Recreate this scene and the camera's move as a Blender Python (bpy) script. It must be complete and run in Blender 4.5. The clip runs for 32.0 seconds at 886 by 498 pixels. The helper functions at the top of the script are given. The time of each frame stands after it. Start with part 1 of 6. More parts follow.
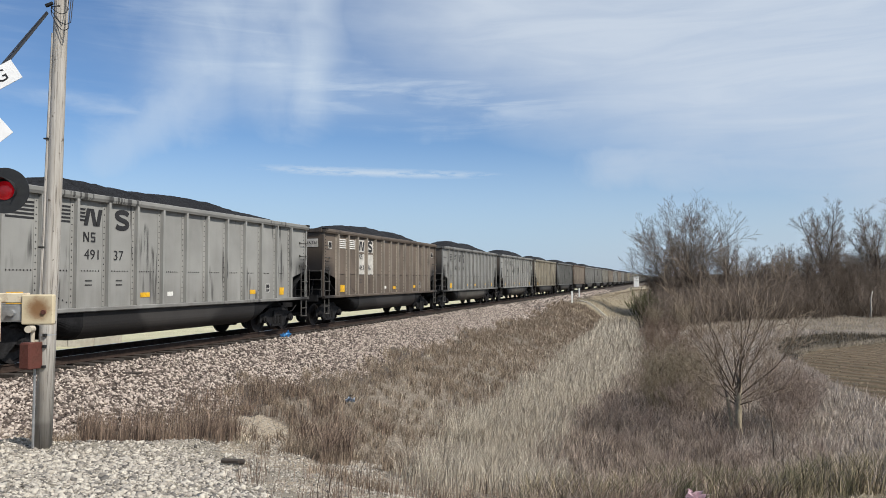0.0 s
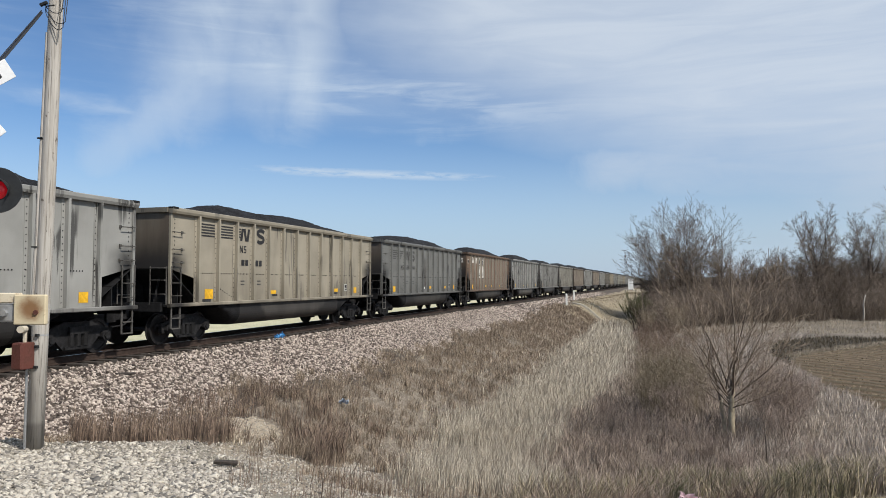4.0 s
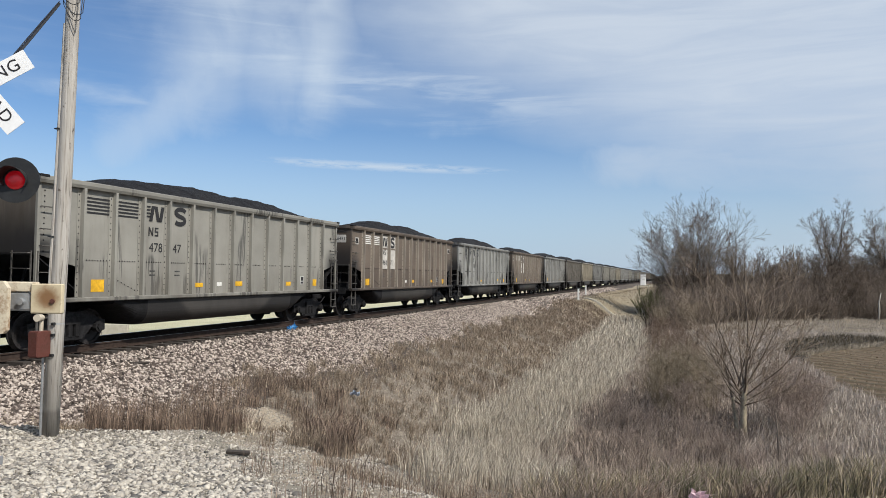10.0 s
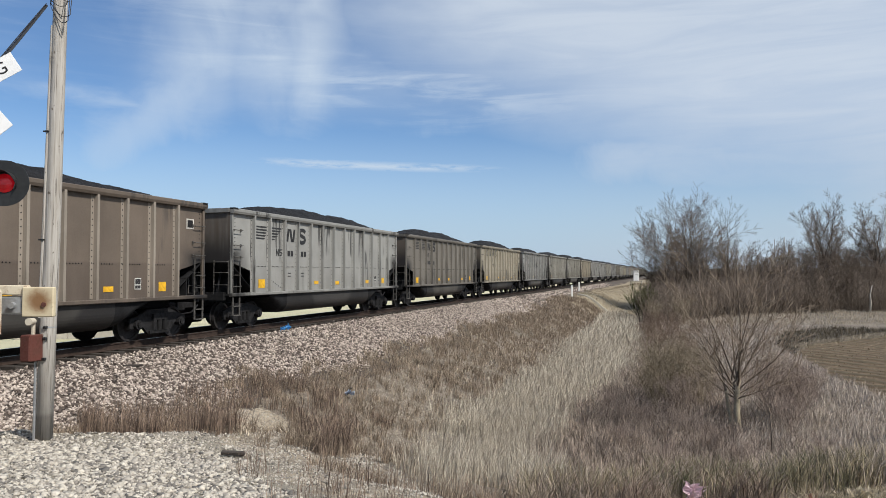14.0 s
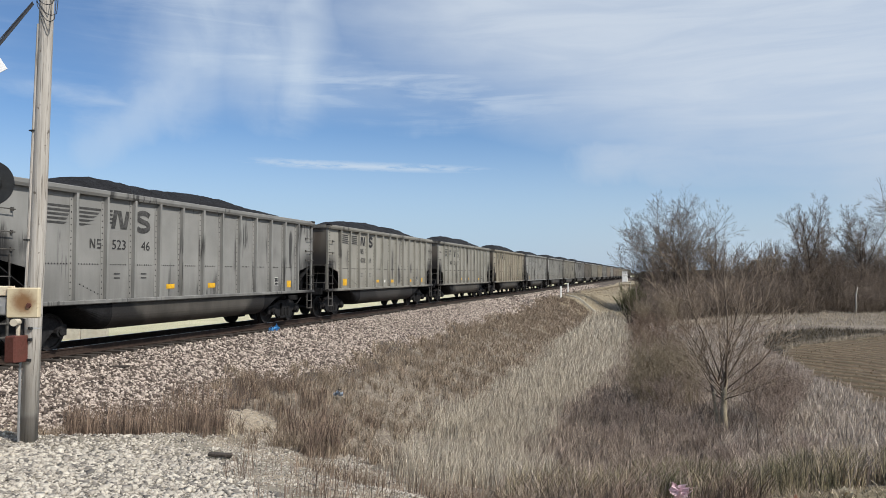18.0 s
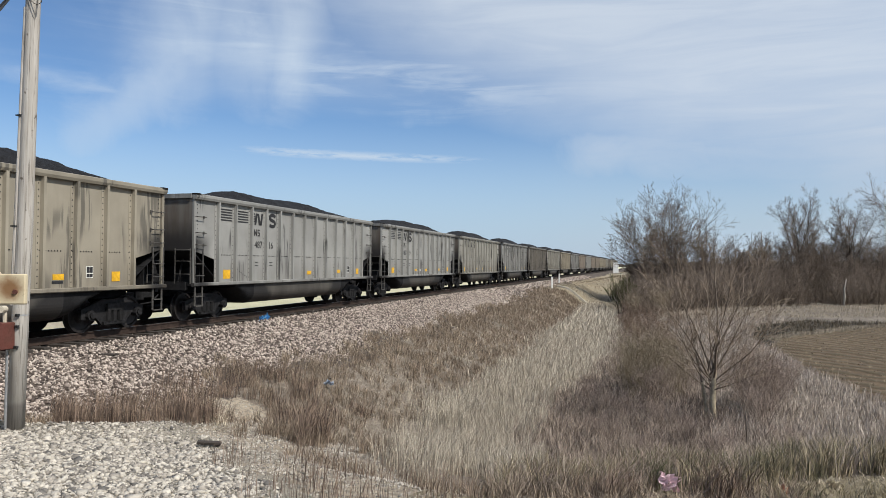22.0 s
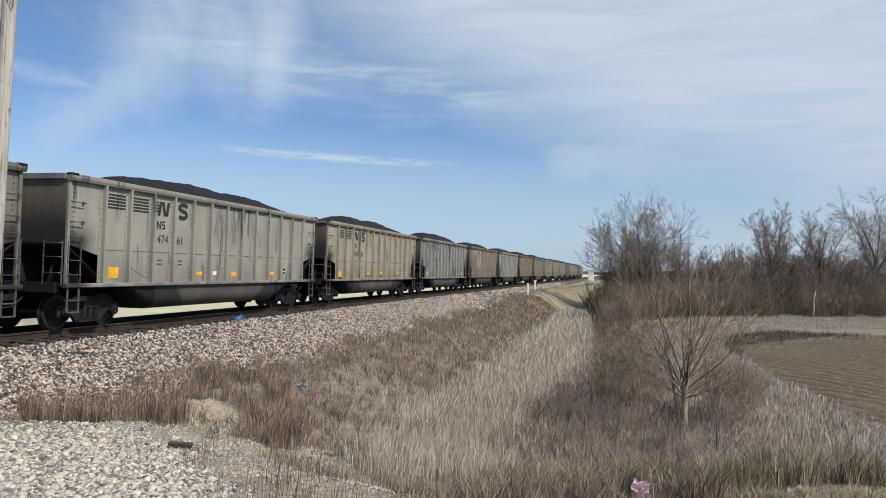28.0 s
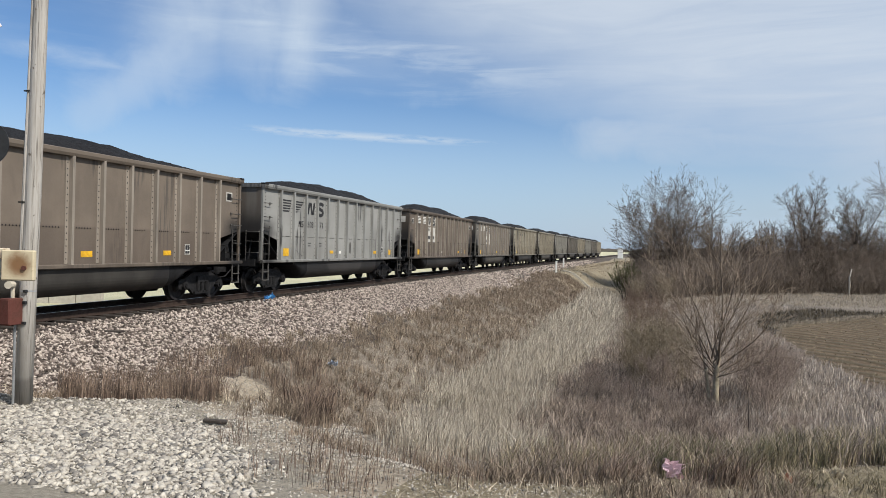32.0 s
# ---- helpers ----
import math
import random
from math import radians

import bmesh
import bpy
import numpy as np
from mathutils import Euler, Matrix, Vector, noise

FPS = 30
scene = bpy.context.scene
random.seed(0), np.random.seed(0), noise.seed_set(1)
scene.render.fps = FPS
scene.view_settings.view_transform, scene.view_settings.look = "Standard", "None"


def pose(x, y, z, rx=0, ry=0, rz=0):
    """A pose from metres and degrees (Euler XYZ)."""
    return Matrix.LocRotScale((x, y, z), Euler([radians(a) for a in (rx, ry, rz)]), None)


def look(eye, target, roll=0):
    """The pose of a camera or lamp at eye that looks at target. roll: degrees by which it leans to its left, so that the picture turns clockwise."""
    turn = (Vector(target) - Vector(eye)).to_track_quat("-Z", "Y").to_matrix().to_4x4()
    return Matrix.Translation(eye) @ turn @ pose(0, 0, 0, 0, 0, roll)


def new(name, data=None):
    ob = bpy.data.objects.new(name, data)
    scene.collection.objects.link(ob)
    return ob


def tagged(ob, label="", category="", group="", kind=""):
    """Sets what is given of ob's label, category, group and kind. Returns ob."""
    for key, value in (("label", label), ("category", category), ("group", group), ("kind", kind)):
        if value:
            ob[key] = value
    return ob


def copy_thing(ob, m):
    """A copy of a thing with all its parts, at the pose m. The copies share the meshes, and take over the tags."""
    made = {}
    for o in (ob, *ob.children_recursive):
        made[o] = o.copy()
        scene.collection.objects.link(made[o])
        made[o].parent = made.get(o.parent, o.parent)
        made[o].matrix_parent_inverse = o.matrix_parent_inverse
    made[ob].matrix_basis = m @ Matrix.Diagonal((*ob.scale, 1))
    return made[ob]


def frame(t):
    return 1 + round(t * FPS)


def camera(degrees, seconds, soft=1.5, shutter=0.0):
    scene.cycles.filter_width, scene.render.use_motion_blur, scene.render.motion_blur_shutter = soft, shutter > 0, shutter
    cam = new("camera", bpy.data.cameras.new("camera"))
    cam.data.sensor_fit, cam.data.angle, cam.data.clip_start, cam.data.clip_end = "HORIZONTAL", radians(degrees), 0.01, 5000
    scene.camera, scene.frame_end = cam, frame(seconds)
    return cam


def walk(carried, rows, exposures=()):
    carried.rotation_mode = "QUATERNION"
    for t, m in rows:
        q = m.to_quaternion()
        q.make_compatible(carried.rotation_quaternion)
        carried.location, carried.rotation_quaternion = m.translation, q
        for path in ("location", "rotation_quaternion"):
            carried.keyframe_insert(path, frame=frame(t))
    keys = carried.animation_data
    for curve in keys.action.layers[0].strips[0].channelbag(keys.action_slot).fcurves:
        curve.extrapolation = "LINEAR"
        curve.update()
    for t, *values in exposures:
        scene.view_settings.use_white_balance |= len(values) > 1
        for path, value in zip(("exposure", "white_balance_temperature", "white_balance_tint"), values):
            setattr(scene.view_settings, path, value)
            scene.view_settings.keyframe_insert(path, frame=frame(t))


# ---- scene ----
# camera: seconds, eye, pitch, turn to the left from +y, lean
VIEW = [
    (0, -0.028, 0.023, 1.868, 2.477, 17.552, -0.211),
    (0.5, -0.031, 0.023, 1.882, 2.498, 17.609, -0.173),
    (1, -0.024, 0.017, 1.875, 2.629, 17.665, -0.261),
    (1.5, -0.023, 0.014, 1.879, 2.743, 17.664, -0.257),
    (2, -0.027, 0.017, 1.878, 2.739, 17.604, -0.218),
    (2.5, -0.031, 0.020, 1.867, 2.674, 17.547, -0.180),
    (3, -0.042, 0.029, 1.885, 2.601, 17.406, -0.086),
    (3.5, -0.017, 0.024, 1.869, 2.670, 17.275, -0.091),
    (5.5, -0.032, 0.018, 1.874, 2.208, 16.790, 0.641),
    (6, -0.043, 0.030, 1.872, 2.066, 16.841, 0.682),
    (6.5, -0.043, 0.036, 1.879, 1.952, 16.888, 0.580),
    (7, -0.033, 0.021, 1.869, 1.938, 16.938, 0.375),
    (7.5, -0.013, 0.011, 1.875, 2.008, 17.028, 0.292),
    (8, -0.014, 0.018, 1.875, 2.095, 17.126, 0.289),
    (8.5, -0.023, 0.021, 1.872, 2.155, 17.305, 0.335),
    (9, -0.017, 0.012, 1.860, 2.173, 17.526, 0.435),
    (9.5, -0.021, 0.005, 1.867, 2.149, 17.783, 0.567),
    (10, -0.028, 0.013, 1.878, 2.075, 18.102, 0.723),
    (10.5, -0.035, 0.019, 1.863, 1.819, 18.297, 0.859),
    (11, -0.058, 0.039, 1.864, 1.457, 18.252, 0.902),
    (11.5, -0.056, 0.045, 1.853, 1.353, 18.183, 0.804),
    (12, -0.030, 0.009, 1.870, 1.504, 18.163, 0.670),
    (12.5, -0.010, -0.008, 1.872, 1.691, 18.104, 0.461),
    (13, -0.020, 0.023, 1.853, 1.815, 17.912, 0.250),
    (13.5, -0.021, 0.016, 1.876, 1.863, 17.702, 0.035),
    (14, -0.011, 0.006, 1.864, 1.962, 17.560, -0.107),
    (14.5, -0.018, 0.026, 1.870, 1.878, 17.375, 0.012),
    (16.5, -0.020, 0.033, 1.867, 1.903, 16.816, 0.222),
    (17, -0.020, 0.025, 1.872, 1.936, 16.756, 0.181),
    (17.5, -0.003, 0.011, 1.872, 1.988, 16.714, 0.055),
    (18, 0.001, 0.008, 1.874, 2.010, 16.715, 0.012),
    (18.5, 0.002, 0.004, 1.874, 2.097, 16.724, -0.001),
    (19, 0.000, -0.000, 1.880, 2.233, 16.701, -0.012),
    (19.5, 0.004, 0.003, 1.874, 2.456, 16.668, -0.069),
    (20, 0.024, -0.009, 1.882, 2.607, 16.714, -0.111),
    (20.5, 0.007, 0.002, 1.882, 2.617, 16.750, -0.019),
    (21, 0.010, 0.008, 1.878, 2.332, 16.726, 0.062),
    (21.5, 0.002, 0.018, 1.865, 1.774, 16.570, 0.134),
    (22, -0.003, 0.047, 1.856, 1.233, 16.045, 0.370),
    (22.5, 0.040, 0.088, 1.872, 0.882, 15.255, 0.735),
    (23, 0.055, 0.100, 1.838, 0.758, 14.605, 0.980),
    (23.5, -0.021, 0.095, 1.853, 0.769, 14.458, 1.193),
    (24, -0.039, 0.050, 1.859, 1.181, 14.675, 1.346),
    (24.5, -0.045, 0.030, 1.853, 1.707, 14.732, 1.462),
    (25, -0.043, 0.036, 1.871, 1.975, 14.617, 1.572),
    (25.5, -0.040, 0.045, 1.860, 2.107, 14.465, 1.425),
    (27.5, -0.042, 0.044, 1.858, 1.760, 14.313, 1.306),
    (28, -0.030, 0.037, 1.852, 1.614, 14.176, 1.557),
    (28.5, -0.017, 0.039, 1.860, 1.425, 13.863, 1.699),
    (29, -0.015, 0.043, 1.865, 1.143, 13.491, 1.925),
    (29.5, -0.040, 0.063, 1.862, 0.895, 13.764, 2.063),
    (30, -0.043, 0.047, 1.862, 0.814, 14.688, 2.020),
    (30.5, -0.032, 0.044, 1.857, 0.810, 15.685, 1.831),
    (31, -0.053, 0.059, 1.864, 0.660, 16.149, 1.678),
    (31.5, -0.048, 0.054, 1.867, 0.338, 16.334, 1.553),
    (32, -0.055, 0.055, 1.869, -0.194, 16.364, 1.341),
]


def aim(x, y, z, pitch, turn, lean):
    return pose(x, y, z, 90 + pitch, 0, turn) @ pose(0, 0, 0, 0, 0, lean)


cam = camera(63.78, 32.0, soft=0.5)
walk(cam, [(t, aim(*v)) for t, *v in VIEW], exposures=[(0, 0.0), (32, 0.0)])

# ---- world and sun ----
SUN_EL, SUN_AZ = 46.0, 112.0     # azimuth clockwise from +y (along the track)
sun = new("sun", bpy.data.lights.new("sun", "SUN"))
sun.data.energy, sun.data.angle, sun.data.color = 4.8, radians(1.2), (1.0, 0.95, 0.87)
s_dir = Vector((math.sin(radians(SUN_AZ)) * math.cos(radians(SUN_EL)), math.cos(radians(SUN_AZ)) * math.cos(radians(SUN_EL)), math.sin(radians(SUN_EL))))
sun.matrix_world = look(s_dir * 200, (0, 0, 0))


class Nodes:
    """Short hand for node trees."""

    def __init__(self, tree):
        self.tree = tree
        tree.nodes.clear()

    def add(self, kind, ins=()):
        n = self.tree.nodes.new(kind)
        for k, v in dict(ins).items():
            self.put(n.inputs[k], v)
        return n

    def put(self, sock, v):
        if isinstance(v, bpy.types.NodeSocket):
            self.tree.links.new(v, sock)
        else:
            sock.default_value = v

    def math(self, op, a, b=0.0, clamp=False):
        n = self.add("ShaderNodeMath")
        n.operation, n.use_clamp = op, clamp
        self.put(n.inputs[0], a), self.put(n.inputs[1], b)
        return n.outputs[0]

    def mix(self, fac, a, b, blend="MIX"):
        n = self.add("ShaderNodeMix")
        n.data_type, n.blend_type = "RGBA", blend
        self.put(n.inputs[0], fac), self.put(n.inputs[6], a), self.put(n.inputs[7], b)
        return n.outputs[2]

    def span(self, v, a, b, c=0.0, d=1.0, smooth=True):
        n = self.add("ShaderNodeMapRange")
        n.interpolation_type = "SMOOTHSTEP" if smooth else "LINEAR"
        for i, x in enumerate((v, a, b, c, d)):
            self.put(n.inputs[i], x)
        return n.outputs[0]

    def noise(self, vec, scale, detail=4.0, rough=0.55, dims="3D", w=None, warp=0.0):
        n = self.add("ShaderNodeTexNoise")
        n.noise_dimensions = dims
        self.put(n.inputs["Vector"], vec)
        n.inputs["Scale"].default_value, n.inputs["Detail"].default_value, n.inputs["Roughness"].default_value = scale, detail, rough
        n.inputs["Distortion"].default_value = warp
        if w is not None:
            self.put(n.inputs["W"], w)
        return n.outputs[0]

    def scaled(self, vec, scale, move=(0, 0, 0), turn=(0, 0, 0)):
        n = self.add("ShaderNodeMapping")
        self.put(n.inputs[0], vec)
        n.inputs["Scale"].default_value, n.inputs["Location"].default_value, n.inputs["Rotation"].default_value = scale, move, turn
        return n.outputs[0]

    def ramp(self, fac, *stops):
        n = self.add("ShaderNodeValToRGB")
        self.put(n.inputs[0], fac)
        e = n.color_ramp.elements
        while len(e) < len(stops):
            e.new(0.5)
        for el, (p, c) in zip(e, stops):
            el.position, el.color = p, (*c, 1)
        return n.outputs[0]


def build_world():
    w = bpy.data.worlds.new("sky")
    scene.world = w
    w.use_nodes = True
    g = Nodes(w.node_tree)
    sky = g.add("ShaderNodeTexSky")
    sky.sky_type, sky.sun_disc, sky.sun_elevation, sky.sun_rotation = "NISHITA", False, radians(SUN_EL), radians(SUN_AZ)
    sky.altitude, sky.air_density, sky.dust_density, sky.ozone_density = 200.0, 1.0, 0.5, 3.0
    way = g.add("ShaderNodeTexCoord").outputs["Generated"]
    sep = g.add("ShaderNodeSeparateXYZ", {0: way})
    az = g.math("ARCTAN2", sep.outputs[0], sep.outputs[1])       # radians, clockwise from +y
    el = g.math("ARCSINE", sep.outputs[2])
    flat = g.add("ShaderNodeCombineXYZ", {0: az, 1: el}).outputs[0]
    # thin cirrus: filaments that lean, broken by a coarser field
    streak = g.noise(g.scaled(flat, (4, 34, 1), (0.4, 0.2, 0), (0, 0, radians(-4))), 1.0, 8, 0.6, warp=0.7)
    comb = g.noise(g.scaled(flat, (13, 6, 1), (2.2, 0.4, 0), (0, 0, radians(-22))), 1.0, 8, 0.6, warp=1.2)
    plume = g.noise(g.scaled(flat, (9, 11, 1), (3.1, 0.7, 0), (0, 0, radians(35))), 1.0, 7, 0.58, warp=0.8)
    coarse = g.noise(g.scaled(flat, (4.2, 7, 1), (1.7, 2.9, 0)), 1.0, 5, 0.5)
    soft = g.math("MULTIPLY", g.math("SUBTRACT", coarse, 0.5), 0.34)

    def lobe(a0, e0, a1, e1, width, ragged=1.6):
        """A soft feathery bank of cloud along a line between two places in the sky (degrees)."""
        a0, e0, a1, e1 = (radians(v) for v in (a0, e0, a1, e1))
        la, le = a1 - a0, e1 - e0
        k = g.math("ADD", g.math("MULTIPLY", g.math("SUBTRACT", az, a0), la / (la * la + le * le)), g.math("MULTIPLY", g.math("SUBTRACT", el, e0), le / (la * la + le * le)), True)
        dx = g.math("SUBTRACT", g.math("SUBTRACT", az, a0), g.math("MULTIPLY", k, la))
        dy = g.math("SUBTRACT", g.math("SUBTRACT", el, e0), g.math("MULTIPLY", k, le))
        dist = g.math("SQRT", g.math("ADD", g.math("MULTIPLY", dx, dx), g.math("MULTIPLY", dy, dy)))
        dist = g.math("ADD", dist, g.math("MULTIPLY", g.math("SUBTRACT", plume, 0.5), radians(width) * ragged))
        return g.span(dist, radians(width), 0.0)

    tall = g.math("MULTIPLY", lobe(-34, 24, -37, 14.2, 5.6), 0.50)
    tall = g.math("MAXIMUM", tall, g.math("MULTIPLY", lobe(-37, 14.2, -43, 8.6, 3.6), 0.58))
    tall = g.math("MAXIMUM", tall, g.math("MULTIPLY", lobe(-27.5, 26, -28.3, 14.2, 4.2), 0.60))
    tall = g.math("MAXIMUM", tall, g.math("MULTIPLY", lobe(-31.5, 25, -31.0, 16, 7.0), 0.48))
    tall = g.math("MULTIPLY", tall, g.span(g.math("ADD", g.math("MULTIPLY", comb, 0.6), g.math("MULTIPLY", plume, 0.4)), 0.3, 0.62, 0.78, 1.0))
    wing = g.math("MULTIPLY", g.math("MAXIMUM", lobe(-29, 14.6, -4, 13.8, 3.6), g.math("MULTIPLY", lobe(-52, 13.6, -40, 12.2, 1.2), 0.9)), g.span(streak, 0.36, 0.66, 0.12, 0.48))
    thin = g.math("MULTIPLY", g.math("MULTIPLY", g.span(streak, 0.42, 0.72), g.span(coarse, 0.3, 0.6)), g.span(el, radians(8.5), radians(14)))
    # one narrow bright band low in the blue, breaking up to the right
    line = g.math("ABSOLUTE", g.math("SUBTRACT", g.math("ADD", el, g.math("MULTIPLY", az, 0.022)), 0.1405))
    wisp = g.noise(g.scaled(flat, (22, 130, 1), (0, 5, 0)), 1.0, 8, 0.66)
    line = g.math("ADD", line, g.math("MULTIPLY", g.math("SUBTRACT", wisp, 0.5), 0.020))
    band = g.math("MULTIPLY", g.span(line, 0.0115, 0.0), g.span(wisp, 0.34, 0.60, 0.25, 1.0))
    band = g.math("MULTIPLY", band, g.math("MULTIPLY", g.span(az, radians(-36), radians(-27)), g.span(az, radians(-8), radians(-20), 0.0, 1.0)))
    # broad veil: it reaches farther round the sky the higher it stands, with a tongue at its foot
    start = g.span(el, radians(9), radians(20), radians(-6), radians(-33), False)
    edge = g.math("ADD", g.math("SUBTRACT", az, start), soft)
    veil = g.math("MULTIPLY", g.span(edge, radians(-9), radians(24)), 0.86)
    veil = g.math("MULTIPLY", veil, g.span(el, radians(3.5), radians(9.5), 0.8, 1.0))
    tongue = g.math("MULTIPLY", lobe(-4, 8.6, 14, 8.4, 4.6, 1.0), 0.62)
    veil = g.math("MAXIMUM", veil, tongue)
    veil = g.math("MULTIPLY", veil, g.span(streak, 0.2, 0.7, 0.78, 1.0))
    cover = g.math("ADD", g.math("ADD", g.math("MULTIPLY", thin, 0.20), g.math("MULTIPLY", g.math("MULTIPLY", g.span(el, radians(9.5), radians(17)), g.span(az, radians(-47), radians(-33), 0.1, 1.0)), g.span(plume, 0.25, 0.75, 0.05, 0.28))), g.math("MULTIPLY", g.math("MAXIMUM", tall, wing), 0.80))
    cover = g.math("MAXIMUM", cover, g.math("MAXIMUM", g.math("MULTIPLY", band, 1.0), veil))
    low = g.span(el, radians(13), radians(-1), 0.0, 0.85)
    cover = g.math("MINIMUM", g.math("MAXIMUM", cover, low), 0.92)
    cloud = g.mix(g.span(el, 0.0, 0.26), (4.25, 5.45, 7.0, 1), (6.1, 7.05, 8.1, 1))
    cloud = g.mix(g.math("MULTIPLY", veil, 0.9), cloud, g.mix(g.span(el, 0.0, 0.26), (5.15, 5.6, 6.35, 1), (6.2, 6.85, 7.7, 1)))
    blue = g.mix(1.0, sky.outputs[0], (0.76, 0.93, 1.10, 1), "MULTIPLY")
    col = g.mix(cover, blue, cloud)
    bg = g.add("ShaderNodeBackground", {0: col, 1: 0.105})
    g.tree.links.new(bg.outputs[0], g.add("ShaderNodeOutputWorld").inputs[0])


build_world()

# ---- materials ----
def material(name, fill, gloss=0.4):
    """A node material; fill(g) gives colour, roughness, metal and height (or None)."""
    m = bpy.data.materials.new(name)
    m.use_nodes = True
    g = Nodes(m.node_tree)
    col, rough, metal, height = fill(g)
    b = g.add("ShaderNodeBsdfPrincipled", {"Specular IOR Level": gloss})
    g.put(b.inputs["Base Color"], col), g.put(b.inputs["Roughness"], rough), g.put(b.inputs["Metallic"], metal)
    if height is not None:
        h, strength, dist = height
        bump = g.add("ShaderNodeBump", {"Height": h, "Strength": strength, "Distance": dist})
        g.tree.links.new(bump.outputs[0], b.inputs["Normal"])
    g.tree.links.new(b.outputs[0], g.add("ShaderNodeOutputMaterial").inputs[0])
    return m


def own(g):
    return g.add("ShaderNodeTexCoord").outputs["Object"]


def chance(g):
    return g.add("ShaderNodeObjectInfo").outputs["Random"]


def islands(g):
    return g.add("ShaderNodeNewGeometry").outputs["Random Per Island"]


def place(g):
    return g.add("ShaderNodeNewGeometry").outputs["Position"]


def c4(c, k=1.0):
    return (c[0] * k, c[1] * k, c[2] * k, 1)


def paint(name, base, dark, rust=0.25, drips=0.7, lower=1.0, end=False):
    """Weathered car paint: dark drips, soot at the ends, rust freckles, a seam with another tone under it."""
    def fill(g):
        p, r = own(g), chance(g)
        w = g.math("MULTIPLY", r, 37.0)
        z = g.add("ShaderNodeSeparateXYZ", {0: p})
        broad = g.noise(p, 0.55, 4, 0.6, "4D", w)
        run = g.noise(g.scaled(p, (2.2, 2.2, 0.3)), 1.0, 6, 0.6, "4D", w)
        drip = g.noise(g.scaled(p, (9, 9, 0.5)), 1.0, 5, 0.6, "4D", g.math("ADD", w, 5.0))
        knot = g.noise(g.scaled(p, (0.85, 0.85, 0.32)), 1.0, 2, 0.5, "4D", g.math("ADD", w, 9.0))
        fine = g.noise(p, 30, 5, 0.7, "4D", w)
        col = g.mix(g.span(broad, 0.3, 0.72), c4(base, 1.06), c4(base, 0.78))
        col = g.mix(g.math("MULTIPLY", g.span(run, 0.46, 0.78), 0.34), col, c4(dark))
        wet = g.math("MULTIPLY", g.span(drip, 0.47, 0.55), g.span(knot, 0.555, 0.61))
        col = g.mix(g.math("MULTIPLY", wet, drips), col, (0.03, 0.029, 0.028, 1))
        low = g.math("MULTIPLY", g.span(z.outputs[2], 2.3, 1.15), g.span(run, 0.3, 0.6))
        col = g.mix(g.math("MULTIPLY", low, 0.5), col, c4(dark))
        if lower < 1.0:
            col = g.mix(g.math("MULTIPLY", g.span(z.outputs[2], 2.20, 2.12), 1.0), col, g.mix(0.42, col, c4((dark[0] * lower * 1.3, dark[1] * lower * 1.25, dark[2] * lower * 1.25))))
        wave = g.math("MULTIPLY", g.math("SUBTRACT", broad, 0.5), 1.2)
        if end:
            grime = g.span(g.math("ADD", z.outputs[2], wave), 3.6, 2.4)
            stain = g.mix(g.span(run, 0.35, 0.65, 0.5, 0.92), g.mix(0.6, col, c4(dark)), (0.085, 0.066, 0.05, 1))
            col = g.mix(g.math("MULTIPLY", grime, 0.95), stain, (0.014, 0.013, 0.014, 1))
            return col, 0.75, 0.0, (fine, 0.15, 0.012)
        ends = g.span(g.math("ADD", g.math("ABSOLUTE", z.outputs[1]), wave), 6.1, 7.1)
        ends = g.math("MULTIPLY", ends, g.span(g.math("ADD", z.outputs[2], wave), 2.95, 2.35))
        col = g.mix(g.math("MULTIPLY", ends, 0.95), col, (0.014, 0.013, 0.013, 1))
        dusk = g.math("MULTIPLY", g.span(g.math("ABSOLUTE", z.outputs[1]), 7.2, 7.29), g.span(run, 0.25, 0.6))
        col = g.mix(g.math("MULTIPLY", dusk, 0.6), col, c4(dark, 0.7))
        col = g.mix(g.math("MULTIPLY", g.span(fine, 0.62, 0.72), rust), col, (0.09, 0.045, 0.025, 1))
        return col, g.span(fine, 0.3, 0.7, 0.5, 0.75), 0.0, (g.math("ADD", g.math("MULTIPLY", broad, 2.0), fine), 0.15, 0.012)
    return material(name, fill)


COATS = {
    "pale": ((0.298, 0.296, 0.279), (0.16, 0.152, 0.14), 0.25, 0.85, 1.0),
    "grey": ((0.254, 0.252, 0.239), (0.10, 0.098, 0.093), 0.2, 0.9, 1.0),
    "beige": ((0.29, 0.28, 0.247), (0.115, 0.102, 0.085), 0.25, 0.7, 1.0),
    "tan": ((0.315, 0.283, 0.222), (0.115, 0.098, 0.075), 0.22, 0.6, 1.0),
    "sooty": ((0.165, 0.166, 0.158), (0.06, 0.058, 0.055), 0.2, 0.9, 1.0),
    "rib": ((0.285, 0.247, 0.205), (0.14, 0.115, 0.093), 0.35, 0.3, 1.0),
    "taupe": ((0.175, 0.160, 0.138), (0.075, 0.067, 0.058), 0.25, 0.7, 1.0),
    "brown": ((0.148, 0.117, 0.092), (0.07, 0.055, 0.044), 0.3, 0.5, 0.8),
    "umber": ((0.182, 0.147, 0.115), (0.085, 0.067, 0.053), 0.3, 0.5, 0.8),
    "rust": ((0.150, 0.098, 0.066), (0.078, 0.051, 0.037), 0.35, 0.3, 1.0),
}
COATS = {k: (tuple(0.94 * c for c in v[0]), *v[1:]) for k, v in COATS.items()}
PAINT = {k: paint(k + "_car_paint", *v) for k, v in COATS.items()}
